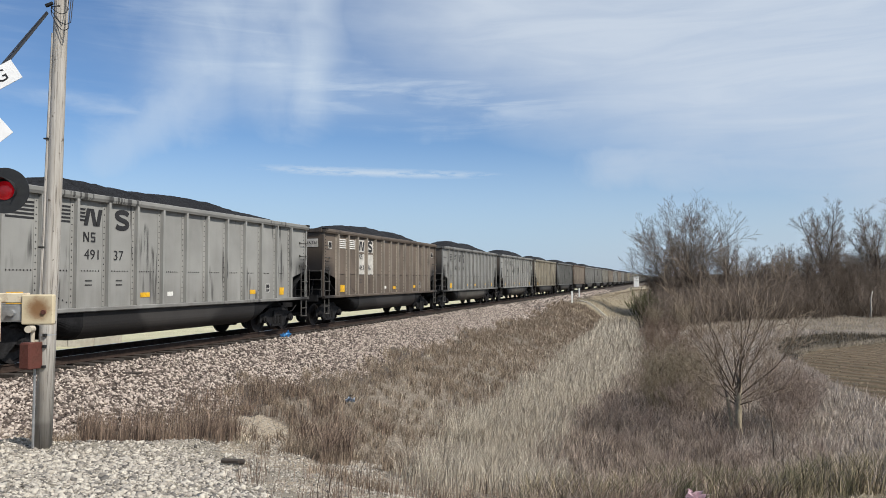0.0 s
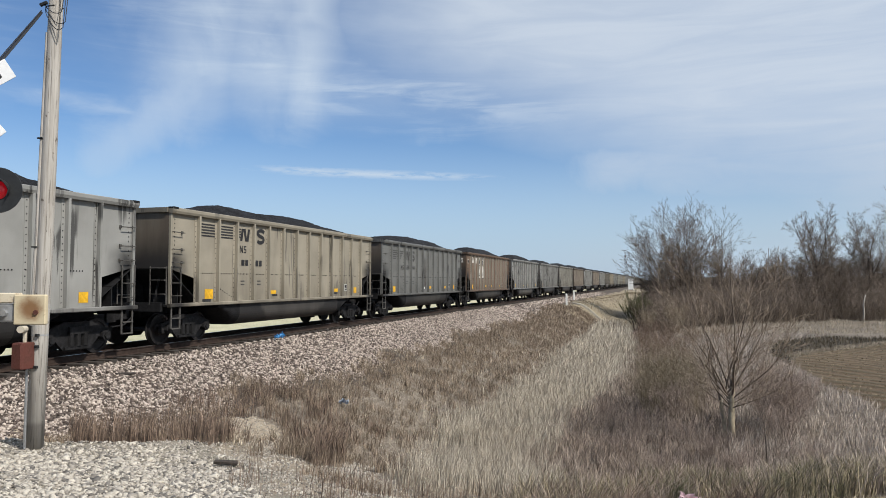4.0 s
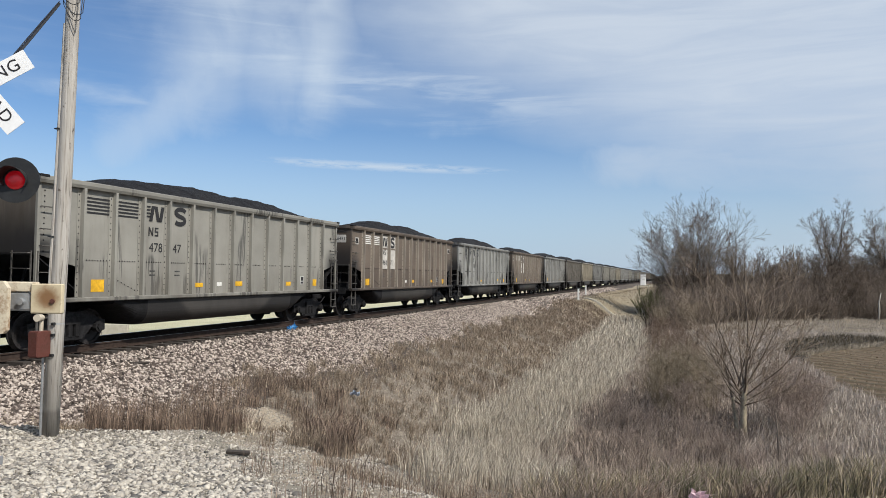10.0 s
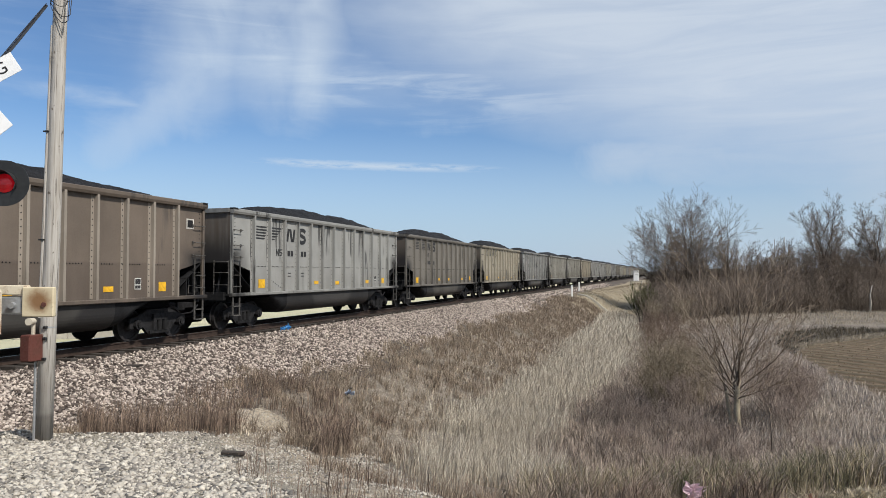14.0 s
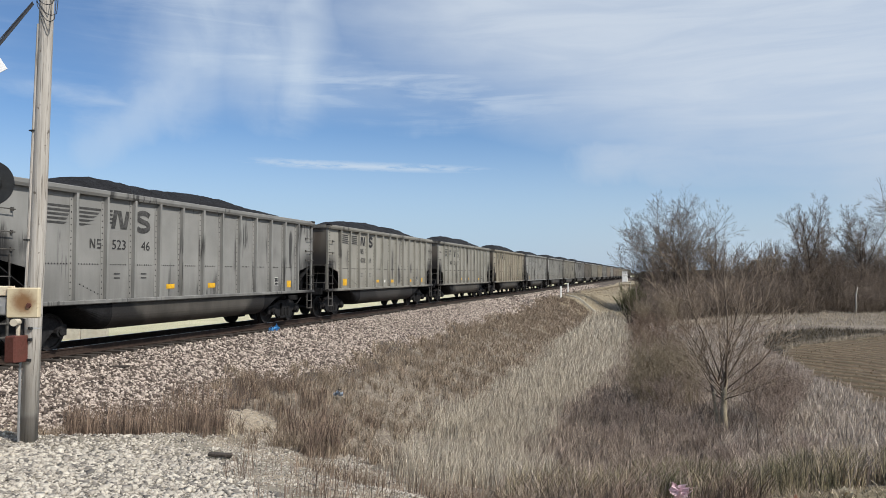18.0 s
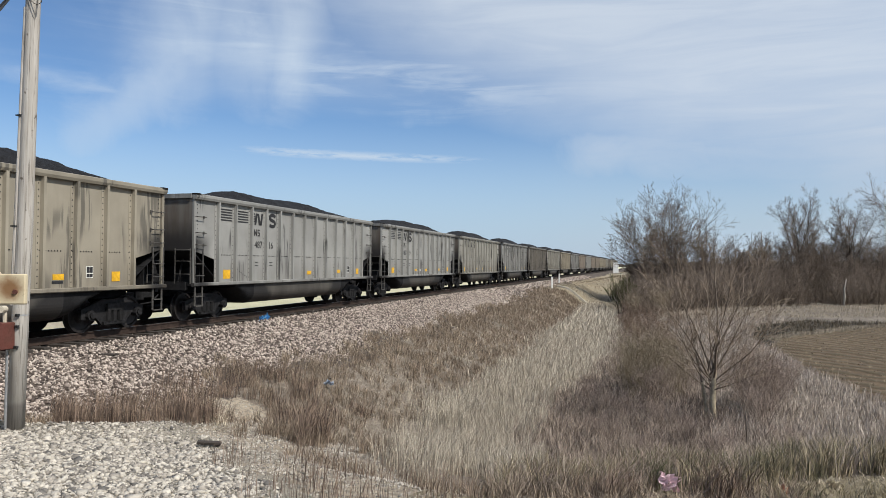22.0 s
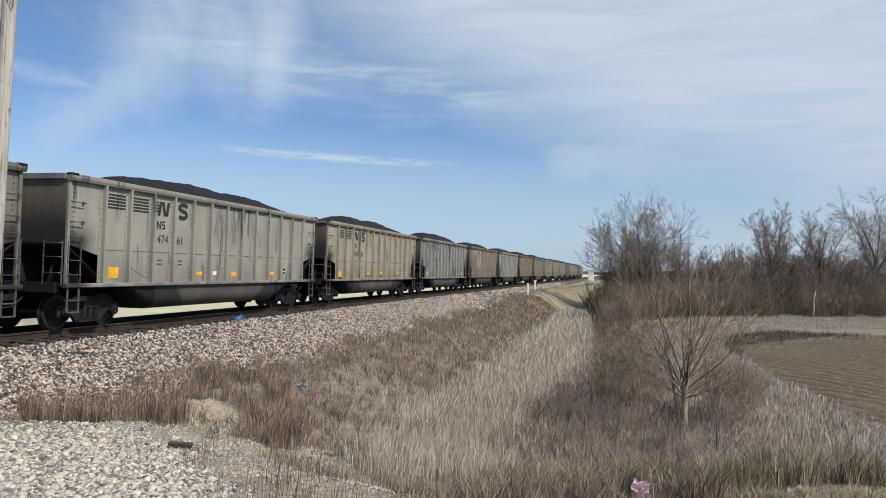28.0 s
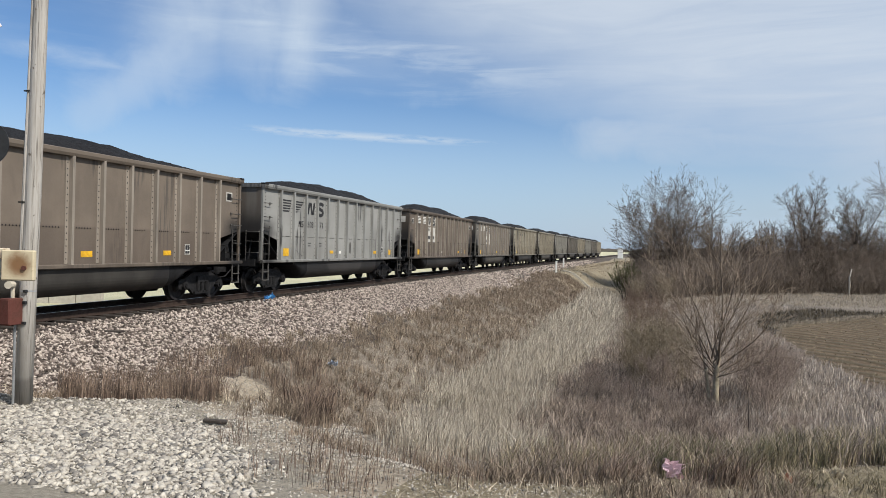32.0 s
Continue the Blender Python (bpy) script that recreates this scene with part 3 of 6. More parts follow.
def land(x, y):
    """Height of the ground."""
    x, y = np.asarray(x, float), np.asarray(y, float)
    far = ease(y, 55, 86)
    toe = lerp(-10.7, -9.4, far)
    toez = lerp(-1.45, -0.75, far)
    bank = lerp(-6.1, -5.2, far)
    bed = lerp(-2.85, -0.15, ease(y, 74, 124))
    z = np.select(
        [x < XT - 8, x < XT - 2.0, x < XT + 2.0, x < toe, x < bank, x < -2.1, x < 3.0, x < 9.0],
        [-1.2 + 0 * x,
         lerp(-1.2, -0.27, np.clip((x - XT + 8) / 6.0, 0, 1)),
         -0.27 + 0 * x,
         lerp(-0.27, toez, np.clip((x - XT - 2.0) / (toe - XT - 2.0), 0, 1)),
         lerp(toez, bed, ease(x, toe, bank)),
         bed,
         lerp(bed, -2.5, ease(x, -2.1, 3.0)),
         lerp(-2.5, -2.3, ease(x, 3.0, 9.0))],
        lerp(-2.3, -3.0, ease(x, 9, 60)))
    rough = 0.03 * waves(x * 1.3, y * 1.3)
    z = z + rough * ease(np.abs(x - XT), 4.2, 6.0)
    # the fill that carries the road over the track
    k = ease(x, -7.5, -3.5)
    lip = lip_y(x)
    top = np.where(y < 3.0, 0.12, lerp(0.12, -0.68, np.clip((y - 3.0) / 5.4, 0, 1)))
    run = np.clip(y - lip, 0, None)
    gentle = lerp(0.35, 0.19, ease(x, -8.5, -7.0))
    fill = top - np.minimum(run, 2.8) * gentle - np.clip(run - 2.8, 0, None) * 0.6
    fill = np.where(y < -4.0, 0.12 - (-4.0 - y) * 0.4, fill)
    fill = fill + 0.02 * waves(x * 2.1, y * 2.1) * ease(y, 3.4, 5)
    z = np.where(np.abs(x - XT) < 2.6, z, np.maximum(z, fill))
    # a washed gully across the slope that ends the ditch
    u = np.clip((x + 8.9) / 4.2, 0, 1)
    z = z - 0.9 * np.exp(-(((y - lerp(97.0, 88.0, u)) / 1.1) ** 2)) * ease(x, -9.6, -8.4) * ease(x, -3.9, -5.2)
    return z


def build_ground():
    def axis(dense, step, far):
        a, b = dense
        mid = np.arange(a, b + step / 2, step)
        out = b + np.cumsum(step * 1.16 ** np.arange(1, 80))
        out = out[out < far]
        inn = a - np.cumsum(step * 1.16 ** np.arange(1, 80))
        inn = inn[inn > -far]
        return np.concatenate([[-far], inn[::-1], mid, out, [far]])
    xs, ys = axis((-24, 24), 0.35, 4000), axis((-6, 110), 0.4, 4000)
    gx, gy = np.meshgrid(xs, ys, indexing="ij")
    gz = land(gx, gy)
    v = np.stack([gx, gy, gz], -1).reshape(-1, 3)
    nx, ny = len(xs), len(ys)
    i = (np.arange(nx - 1)[:, None] * ny + np.arange(ny - 1)[None, :]).ravel()
    f = np.stack([i, i + ny, i + ny + 1, i + 1], 1)
    ob = raw("ground", v, f, M["soil"], smooth=True, extra=(M["bed"], M["limebed"], M["field"], M["farfield"], M["mown"], M["tanslope"], M["wet"], M["dirt"], M["shadegrass"]))
    c = v[f].mean(1)
    cx, cy = c[:, 0], c[:, 1]
    idx = np.zeros(len(f), np.int32)
    idx[(np.abs(cx - XT) < 5.0 + 0.4 * np.sin(cy * 0.6))] = 1
    idx[(cx > ditch_right(cy) + 0.4) & (cx < 9) & (cy < 70)] = 9
    idx[((cy < lip_y(cx) + 1.6) | bare(cx, cy)) & (cy > -8) & (cx < -2.2) & (np.abs(cx - XT) > 2.6)] = 8
    idx[(cy < lip_y(cx) + 0.25) & (cy > -8) & (cx < gravel_edge(cy) + 0.3) & (np.abs(cx - XT) > 2.6)] = 2
    idx[(cy < lip_y(cx) + 0.3) & (cy > -12) & (cx >= -2.2)] = 5
    idx[(cy > 72) & (cy < 260) & (cx > -10.3 + 0.4 * np.sin(cy * 0.4)) & (cx < 0)] = 6
    idx[wet_corner(cx, cy)] = 7
    idx[in_field(cx, cy)] = 3
    idx[(cx < XT - 6)] = 4
    idx[(np.hypot(cx, cy) > 260) & (cx > -10)] = 3
    ob.data.polygons.foreach_set("material_index", idx)
    tagged(ob, "dry ground with ballast, gravel, straw and a planted field", "ground", kind="structure")


def field_edge(y):
    """The near edge of the planted field, a long bow."""
    return np.interp(y, (13, 20, 24, 28, 32, 37, 41, 45, 47.5, 51, 55, 59, 64, 72, 84), (8.6, 8.0, 7.25, 6.9, 6.45, 6.2, 6.3, 7.1, 9.0, 11.6, 14.4, 18.6, 25.0, 40.0, 70.0))


def in_field(x, y):
    """The planted field: a corner between the grassy slope and the wet meadow."""
    return (x > field_edge(y) + 0.15 * np.sin(y * 0.9)) & (y > 13) & (y < 120) & (x < 400)


def wet_corner(x, y):
    """Dark standing sedge that rounds the field's far corner."""
    wide = np.interp(y, (41, 45, 52, 60, 75), (0.2, 1.4, 5.5, 8.5, 6.0))
    return (x < field_edge(y)) & (x > field_edge(y) - wide) & (y > 41) & (y < 60.5)


def gravel_edge(y):
    """Where the coarse gravel of the road shoulder gives way to bare dirt."""
    return -3.75 - 0.85 * (y - 6.6) + 0.25 * np.sin(y * 3.1)


# ---- the track ----
def build_track():
    track = empty("railway_track", pose(XT, 0, 0), "single railway track with rusty rails on dark wooden ties in stone ballast", "railway track", kind="structure")
    prof = [(-0.07, -0.185), (0.07, -0.185), (0.07, -0.17), (0.012, -0.15), (0.012, -0.05), (0.036, -0.035), (0.036, -0.004), (0.03, 0.0), (-0.03, 0.0),
            (-0.036, -0.004), (-0.036, -0.035), (-0.012, -0.05), (-0.012, -0.15), (-0.07, -0.17)]
    for side in (-1, 1):
        bm = bmesh.new()
        prism(bm, [(side * 0.755 + u, v) for u, v in prof], "y", -700, 1500)
        part("rail", bm, M["rail"], track, "rusty steel rail")
        bm = bmesh.new()
        box(bm, side * 0.755 - 0.028, side * 0.755 + 0.028, -700, 1500, 0.0005, 0.002)
        part("rail_head", bm, M["railtop"], track, "polished running surface of the rail")
    bm = bmesh.new()
    box(bm, -1.28, 1.28, -0.11, 0.11, -0.36, -0.19)
    bevelled(bm, 0.012)
    tie = part("tie", bm, M["tie"], track)
    tie.location = (0, 4, 0)
    y = 4.0
    for i in range(260):
        y += 0.52
        t = new("tie", tie.data)
        t.parent, t.location, t.rotation_euler = track, (random.uniform(-0.04, 0.04), y + random.uniform(-0.03, 0.03), random.uniform(-0.01, 0.01)), (0, 0, random.uniform(-0.02, 0.02))
    bm = bmesh.new()
    for k in range(500):
        for yy in (y + 0.55 * k, 4 - 0.55 * (k + 1)):
            if -150 < yy < 420:
                box(bm, -1.28, 1.28, yy - 0.11, yy + 0.11, -0.36, -0.19)
    tagged(part("ties_far", bm, M["tie"], track), kind="stuff")


# ---- the coal cars ----
HALF, WALL, RIM, SILL = 7.38, 1.50, 4.01, 1.12
STAKES = [-6.09 + 1.015 * i for i in range(13)]
PITCH = 16.18
SHARED = {}


def bay(i):
    return STAKES[0] + 1.015 * (i + 0.5)


def shared(key, make, mat, smooth=False):
    """The mesh of a repeated part, made once."""
    if key not in SHARED:
        bm = bmesh.new()
        make(bm)
        me = bpy.data.meshes.new(key)
        bm.to_mesh(me)
        bm.free()
        if smooth:
            me.shade_smooth()
        me.materials.append(mat)
        SHARED[key] = me
    return SHARED[key]


def piece(name, me, parent, mat=None, label="", at=None):
    ob = new(name, me)
    ob.parent = parent
    if at is not None:
        ob.matrix_basis = at
    if mat is not None:
        ob.material_slots[0].link = "OBJECT"
        ob.material_slots[0].material = mat
    return tagged(ob, label)


def side_sheet(bm):
    """Side sheet with both lower corners cut away on a slope."""
    e = HALF - 0.02
    s = STAKES[0]
    poly = [(-e, RIM - 0.1), (-e, 2.24), (s + 0.02, 1.93), (s + 0.02, 1.2), (-s - 0.02, 1.2), (-s - 0.02, 1.93), (e, 2.24), (e, RIM - 0.1)]
    prism(bm, poly, "x", -0.012, 0.0)


def stake(bm):
    prism(bm, [(-0.046, 0.0), (-0.038, 0.115), (0.038, 0.115), (0.046, 0.0)], "z", SILL + 0.08, RIM - 0.16)
    for v in bm.verts:
        v.co = Vector((v.co.y, v.co.x, v.co.z))
    box(bm, 0.0, 0.010, -0.145, -0.045, SILL + 0.12, RIM - 0.18)
    box(bm, 0.0, 0.010, 0.045, 0.07, SILL + 0.12, RIM - 0.18)
    bmesh.ops.recalc_face_normals(bm, faces=bm.faces)


def rivets(bm):
    """Rivet heads beside each stake, along the mid seam and on the corner posts."""
    spots = []
    for s in STAKES:
        spots += [(s - 0.095, 1.36 + 0.155 * k) for k in range(16)]
    spots += [(STAKES[0] + 0.09 * k, 2.12) for k in range(136) if k % 11 not in (0, 1, 10)]
    spots += [(e * (HALF - d), 2.3 + 0.125 * k) for e in (-1, 1) for k in range(12) for d in (0.05, 0.22)]
    spots += [(bay(1) - 0.3 + 0.12 * k, 1.62 - 0.05 * k) for k in range(6)]
    for y, z in spots:
        r = 0.023
        v = [bm.verts.new((0.008, y + r * math.cos(a), z + r * math.sin(a))) for a in (0, math.pi / 2, math.pi, 3 * math.pi / 2)]
        t = bm.verts.new((0.028, y, z))
        for i in range(4):
            bm.faces.new((v[i], v[(i + 1) % 4], t))


def end_sheet(bm):
    """Upright upper end."""
    t = 0.015
    box(bm, -WALL, WALL, 0, t, 2.24, RIM - 0.1)


def slope_sheet(bm):
    prism(bm, [(0.0, 2.26), (1.55, 1.16), (1.55, 1.14), (0.0, 2.22)], "x", -WALL + 0.02, WALL - 0.02)


def shear_plate(bm):
    """Plates added along and across the slope sheet's underside to fill in deep shade."""
    prism(bm, [(0.05, 1.1), (0.05, 2.16), (1.5, 1.12), (3.2, 1.12), (3.2, 0.9), (0.05, 0.9)], "x", -0.02, 0.02)
    box(bm, -WALL + 0.03, WALL - 0.25, 0.72, 0.75, 1.16, 1.74)


def rim(bm):
    o, i = 1.64, 1.46
    for s in (-1, 1):
        prism(bm, [(s * i, RIM), (s * i, RIM - 0.05), (s * 1.505, RIM - 0.17), (s * (o - 0.03), RIM - 0.17), (s * o, RIM - 0.1), (s * o, RIM - 0.02), (s * (o - 0.03), RIM)], "y", -HALF - 0.02, HALF + 0.02)
    for s in (-1, 1):
        box(bm, -i, i, s * HALF - 0.06, s * HALF + 0.06, RIM - 0.14, RIM + 0.0)


def rim_cap(bm):
    box(bm, -0.095, 0.098, -0.12, 0.125, -0.05, 0.018)
    bevelled(bm, 0.012)


def sill(bm):
    prism(bm, [(0.0, SILL + 0.11), (0.0, SILL), (0.10, SILL), (0.12, SILL + 0.02), (0.12, SILL + 0.09), (0.1, SILL + 0.11)], "y", -HALF - 0.05, HALF + 0.05)


def corner_post(bm):
    box(bm, -0.05, 0.03, -0.045, 0.045, SILL + 0.1, RIM - 0.12)
    bevelled(bm, 0.008)


def ladder(bm):
    """Side ladder of a corner: two stiles in the opening with their rungs."""
    for y in (0.02, 0.46):
        tube(bm, [(0.02, y, 1.18), (0.02, y, 2.3)], 0.02, 4)
    for z in (1.45, 1.82):
        tube(bm, [(0.02, 0.02, z), (0.09, 0.05, z), (0.09, 0.43, z), (0.02, 0.46, z)], 0.014, 5)


def grab_iron(bm):
    tube(bm, [(-0.02, 0.05, 0), (0.09, 0.05, 0), (0.09, 0.52, -0.01), (-0.02, 0.52, 0)], 0.014, 5)
    for y in (0.05, 0.52):
        box(bm, -0.02, 0.012, y - 0.03, y + 0.03, -0.04, 0.04)


def stirrup(bm):
    for y in (0.06, 0.44):
        box(bm, 0.0, 0.03, y - 0.025, y + 0.025, 0.5, 1.14)
    for z in (0.5, 0.8):
        box(bm, -0.02, 0.06, 0.06, 0.44, z - 0.015, z + 0.015)


def end_ladder(bm):
    for z in (1.5, 1.9, 2.25):
        tube(bm, [(-0.28, -0.03, z), (-0.25, -0.09, z), (0.25, -0.09, z), (0.28, -0.03, z)], 0.014, 5)
    for x in (-0.28, 0.28):
        tube(bm, [(x, -0.03, 1.2), (x, -0.03, 2.3)], 0.02, 4)


def platform(bm):
    """Grating, brake wheel stand and struts in the open end."""
    box(bm, -1.55, 1.55, 0.0, 0.55, 1.14, 1.2)
    box(bm, -1.3, 1.3, -0.1, 0.02, 1.0, 1.26)
    for x in (-0.9, 0.9, 0.0):
        tube(bm, [(x, 0.1, 1.2), (x, 0.35, 2.05)], 0.035, 5)
    tube(bm, [(1.35, 0.12, 1.2), (1.35, 0.12, 2.0)], 0.03, 5)
    box(bm, 0.75, 1.25, 0.2, 0.48, 1.2, 1.5)


BELLY = [(1.0 + 0.5 * math.cos(radians(a)), 0.84 - 0.42 * math.sin(radians(a))) for a in range(0, 91, 10)]
TUB = [(-1.5, 1.14)] + [(-u, v) for u, v in BELLY] + [(u, v) for u, v in BELLY[::-1]] + [(1.5, 1.14)]


def hull(bm, stations):
    rows = [[bm.verts.new((u, y, 1.14 - (1.14 - v) * k)) for u, v in TUB] for y, k in stations]
    for a, b in zip(rows, rows[1:]):
        for i in range(len(TUB) - 1):
            bm.faces.new((a[i], b[i], b[i + 1], a[i + 1]))
    bm.faces.new(rows[0]), bm.faces.new(rows[-1][::-1])
    bmesh.ops.recalc_face_normals(bm, faces=bm.faces)


def tub(bm):
    """The round-bellied lower hull between the trucks."""
    hull(bm, ((-3.75, 1.0), (0, 1.0), (3.75, 1.0)))


def tub_end(bm):
    """The black slope where the hull rises to clear the truck."""
    hull(bm, ((-4.95, 0.2), (-4.6, 0.45), (-4.1, 0.9), (-3.85, 0.985), (-3.75, 0.995)))


def centre_sill(bm):
    box(bm, -0.4, 0.4, -7.2, 7.2, 0.8, 1.13)


def coal(seed):
    def make(bm):
        nx, ny = 14, 76
        vs = []
        for j in range(ny + 1):
            for i in range(nx + 1):
                x, y = -1.45 + 2.9 * i / nx, -HALF + 0.05 + (2 * HALF - 0.1) * j / ny
                u = abs(x) / 1.45
                skew = y + 0.5 * noise.noise((seed * 3.1, x, 3))
                rise = min(1.0, max(0.0, (skew + HALF - 0.9 - 0.4 * seed) / 3.8))
                fall = min(1.0, max(0.0, (HALF - 0.3 - skew) / 4.4))
                hump = math.sin(rise * math.pi / 2) * (0.5 + 0.5 * fall) * math.sin(min(1.0, fall * 3.2) * math.pi / 2) * (1 + 0.05 * math.sin(y * (1.3 + 0.2 * seed) + seed * 2.3))
                h = -0.22 + (0.70 + 0.04 * seed) * hump * (1 - u ** 2.4) + 0.035 * noise.noise((x * 3, y * 3, seed)) + 0.05 * noise.noise((x * 9, y * 9, seed))
                vs.append(bm.verts.new((x, y, RIM + h)))
        for j in range(ny):
            for i in range(nx):
                a = j * (nx + 1) + i
                bm.faces.new((vs[a], vs[a + 1], vs[a + nx + 2], vs[a + nx + 1]))
    return make


def sideframe(bm):
    """Cast side frame with spring nest and journal boxes."""
    poly = [(-1.16, 0.36), (-1.16, 0.62), (-0.85, 0.70), (-0.45, 0.86), (0.45, 0.86), (0.85, 0.70), (1.16, 0.62), (1.16, 0.36), (0.95, 0.34), (0.72, 0.46), (0.42, 0.16), (-0.42, 0.16), (-0.72, 0.46), (-0.95, 0.34)]
    prism(bm, poly, "x", 0.96, 1.06)
    box(bm, 1.06, 1.12, -0.42, 0.42, 0.18, 0.26)
    for y in (-0.22, 0.0, 0.22):
        tube(bm, [(1.08, y, 0.26), (1.08, y, 0.56)], 0.075, 8)
    box(bm, 1.06, 1.14, -0.3, 0.3, 0.56, 0.74)
    for y in (-0.89, 0.89):
        tube(bm, [(0.98, y, 0.46), (1.16, y, 0.46)], 0.14, 10)
        tube(bm, [(1.16, y, 0.46), (1.2, y, 0.46)], 0.09, 8)


def wheelset(bm):
    for s in (-1, 1):
        prof = [(0.66, 0.475), (0.69, 0.475), (0.70, 0.455), (0.81, 0.45), (0.81, 0.385), (0.775, 0.37), (0.76, 0.2), (0.80, 0.14), (0.80, 0.0)]
        n = 28
        rings = [[bm.verts.new((s * x, r * math.cos(2 * math.pi * k / n), r * math.sin(2 * math.pi * k / n))) for k in range(n)] for x, r in prof[:-1]]
        for a, b in zip(rings, rings[1:]):
            for k in range(n):
                bm.faces.new((a[k], a[(k + 1) % n], b[(k + 1) % n], b[k]))
        bm.faces.new(rings[-1]), bm.faces.new(rings[0][::-1])
        for k in range(3):
            t = 2 * math.pi * k / 3
            tube(bm, [(s * 0.79, 0.07 * math.cos(t), 0.07 * math.sin(t)), (s * 0.83, 0.07 * math.cos(t), 0.07 * math.sin(t))], 0.02, 6)
    tube(bm, [(-0.66, 0, 0), (0.66, 0, 0)], 0.08, 10)
    bmesh.ops.recalc_face_normals(bm, faces=bm.faces)


def bolster(bm):
    box(bm, -1.05, 1.05, -0.2, 0.2, 0.5, 0.86)
    tube(bm, [(0, 0, 0.86), (0, 0, 1.0)], 0.3, 12)
    for y in (-0.4, 0.4):
        box(bm, -0.95, 0.95, y - 0.05, y + 0.05, 0.34, 0.46)


def coupler(bm):
    box(bm, -0.1, 0.1, -0.72, 0.1, 0.76, 0.95)
    box(bm, -0.17, 0.17, -0.80, -0.52, 0.70, 1.0)
    tube(bm, [(0.28, 0.0, 0.85), (0.28, -0.35, 0.62), (0.22, -0.76, 0.58)], 0.028, 5)
    bevelled(bm, 0.012)


def panel(w, h):
    def make(bm):
        box(bm, 0.0, 0.004, -w / 2, w / 2, -h / 2, h / 2)
    return make


def shape(*polys):
    def make(bm):
        for p in polys:
            prism(bm, p, "x", 0.0, 0.005)
    return make


def stroke(path, w):
    """The outline of one thick line through points."""
    near, far = [], []
    for i, (u, v) in enumerate(path):
        (u0, v0), (u1, v1) = path[max(i - 1, 0)], path[min(i + 1, len(path) - 1)]
        l = math.hypot(u1 - u0, v1 - v0)
        nx, ny = -(v1 - v0) / l * w / 2, (u1 - u0) / l * w / 2
        near.append((u + nx, v + ny)), far.append((u - nx, v - ny))
    return near + far[::-1]


# the first emblem: a slanted letter form with five speed lines running into it; the second: a round double bend
MARK_A = shape([(-0.24, -0.21), (-0.15, 0.21), (-0.03, 0.21), (-0.12, -0.21)], [(-0.05, 0.21), (0.07, 0.21), (0.18, -0.21), (0.06, -0.21)], [(0.14, -0.21), (0.23, 0.21), (0.35, 0.21), (0.26, -0.21)],
               *[[(-0.40, 0.20 - 0.088 * k), (-0.40, 0.155 - 0.088 * k), (-0.21, 0.155 - 0.088 * k), (-0.19, 0.20 - 0.088 * k)] for k in range(4)])
BEND = [(0.27 * math.cos(radians(a)) * 0.8 + 0.03, 0.115 + 0.10 * math.sin(radians(a))) for a in range(20, 256, 25)]
BEND += [(0.27 * math.cos(radians(a)) * 0.8, -0.105 + 0.105 * math.sin(radians(a))) for a in range(75, -161, -25)]
MARK_B = shape(stroke(BEND, 0.125))


SMALL_A = shape([(-0.2, -0.12), (-0.2, 0.12), (-0.16, 0.12), (-0.055, -0.05), (-0.055, 0.12), (-0.02, 0.12), (-0.02, -0.12), (-0.06, -0.12), (-0.165, 0.05), (-0.165, -0.12)])
SMALL_B = shape([(0.04, 0.12), (0.18, 0.12), (0.18, 0.08), (0.075, 0.08), (0.075, 0.02), (0.18, 0.02), (0.18, -0.12), (0.04, -0.12), (0.04, -0.08), (0.145, -0.08), (0.145, -0.02), (0.04, -0.02)])


def stripes(taper):
    def make(bm):
        for k in range(5):
            z = 0.2 - 0.088 * k
            t = taper * k
            prism(bm, [(-0.38, z), (-0.38, z - 0.045), (0.38 - t, z - 0.045), (0.38 - 0.6 * t, z)], "x", 0.0, 0.005)
    return make


def lettering(text, size, parent, y, z, mat, name="road_number"):
    key = ("text", text, size)
    if key not in SHARED:
        cu = bpy.data.curves.new("road_number", "FONT")
        cu.body, cu.size, cu.extrude, cu.resolution_u = text, size, 0.002, 2
        cu.align_x = "CENTER"
        cu.materials.append(mat)
        SHARED[key] = cu
    ob = new(name, SHARED[key])
    ob.parent = parent
    ob.matrix_basis = pose(WALL + 0.004, y, z, 90, 0, 90)
    return tagged(ob, "black stencilled number")


SHADE = {"sooty": "soot-streaked grey", "pale": "pale grey", "grey": "weathered grey", "beige": "dusty grey-beige", "tan": "dusty tan", "taupe": "dull taupe", "brown": "dark brown", "umber": "dusty brown", "rust": "rust-brown"}


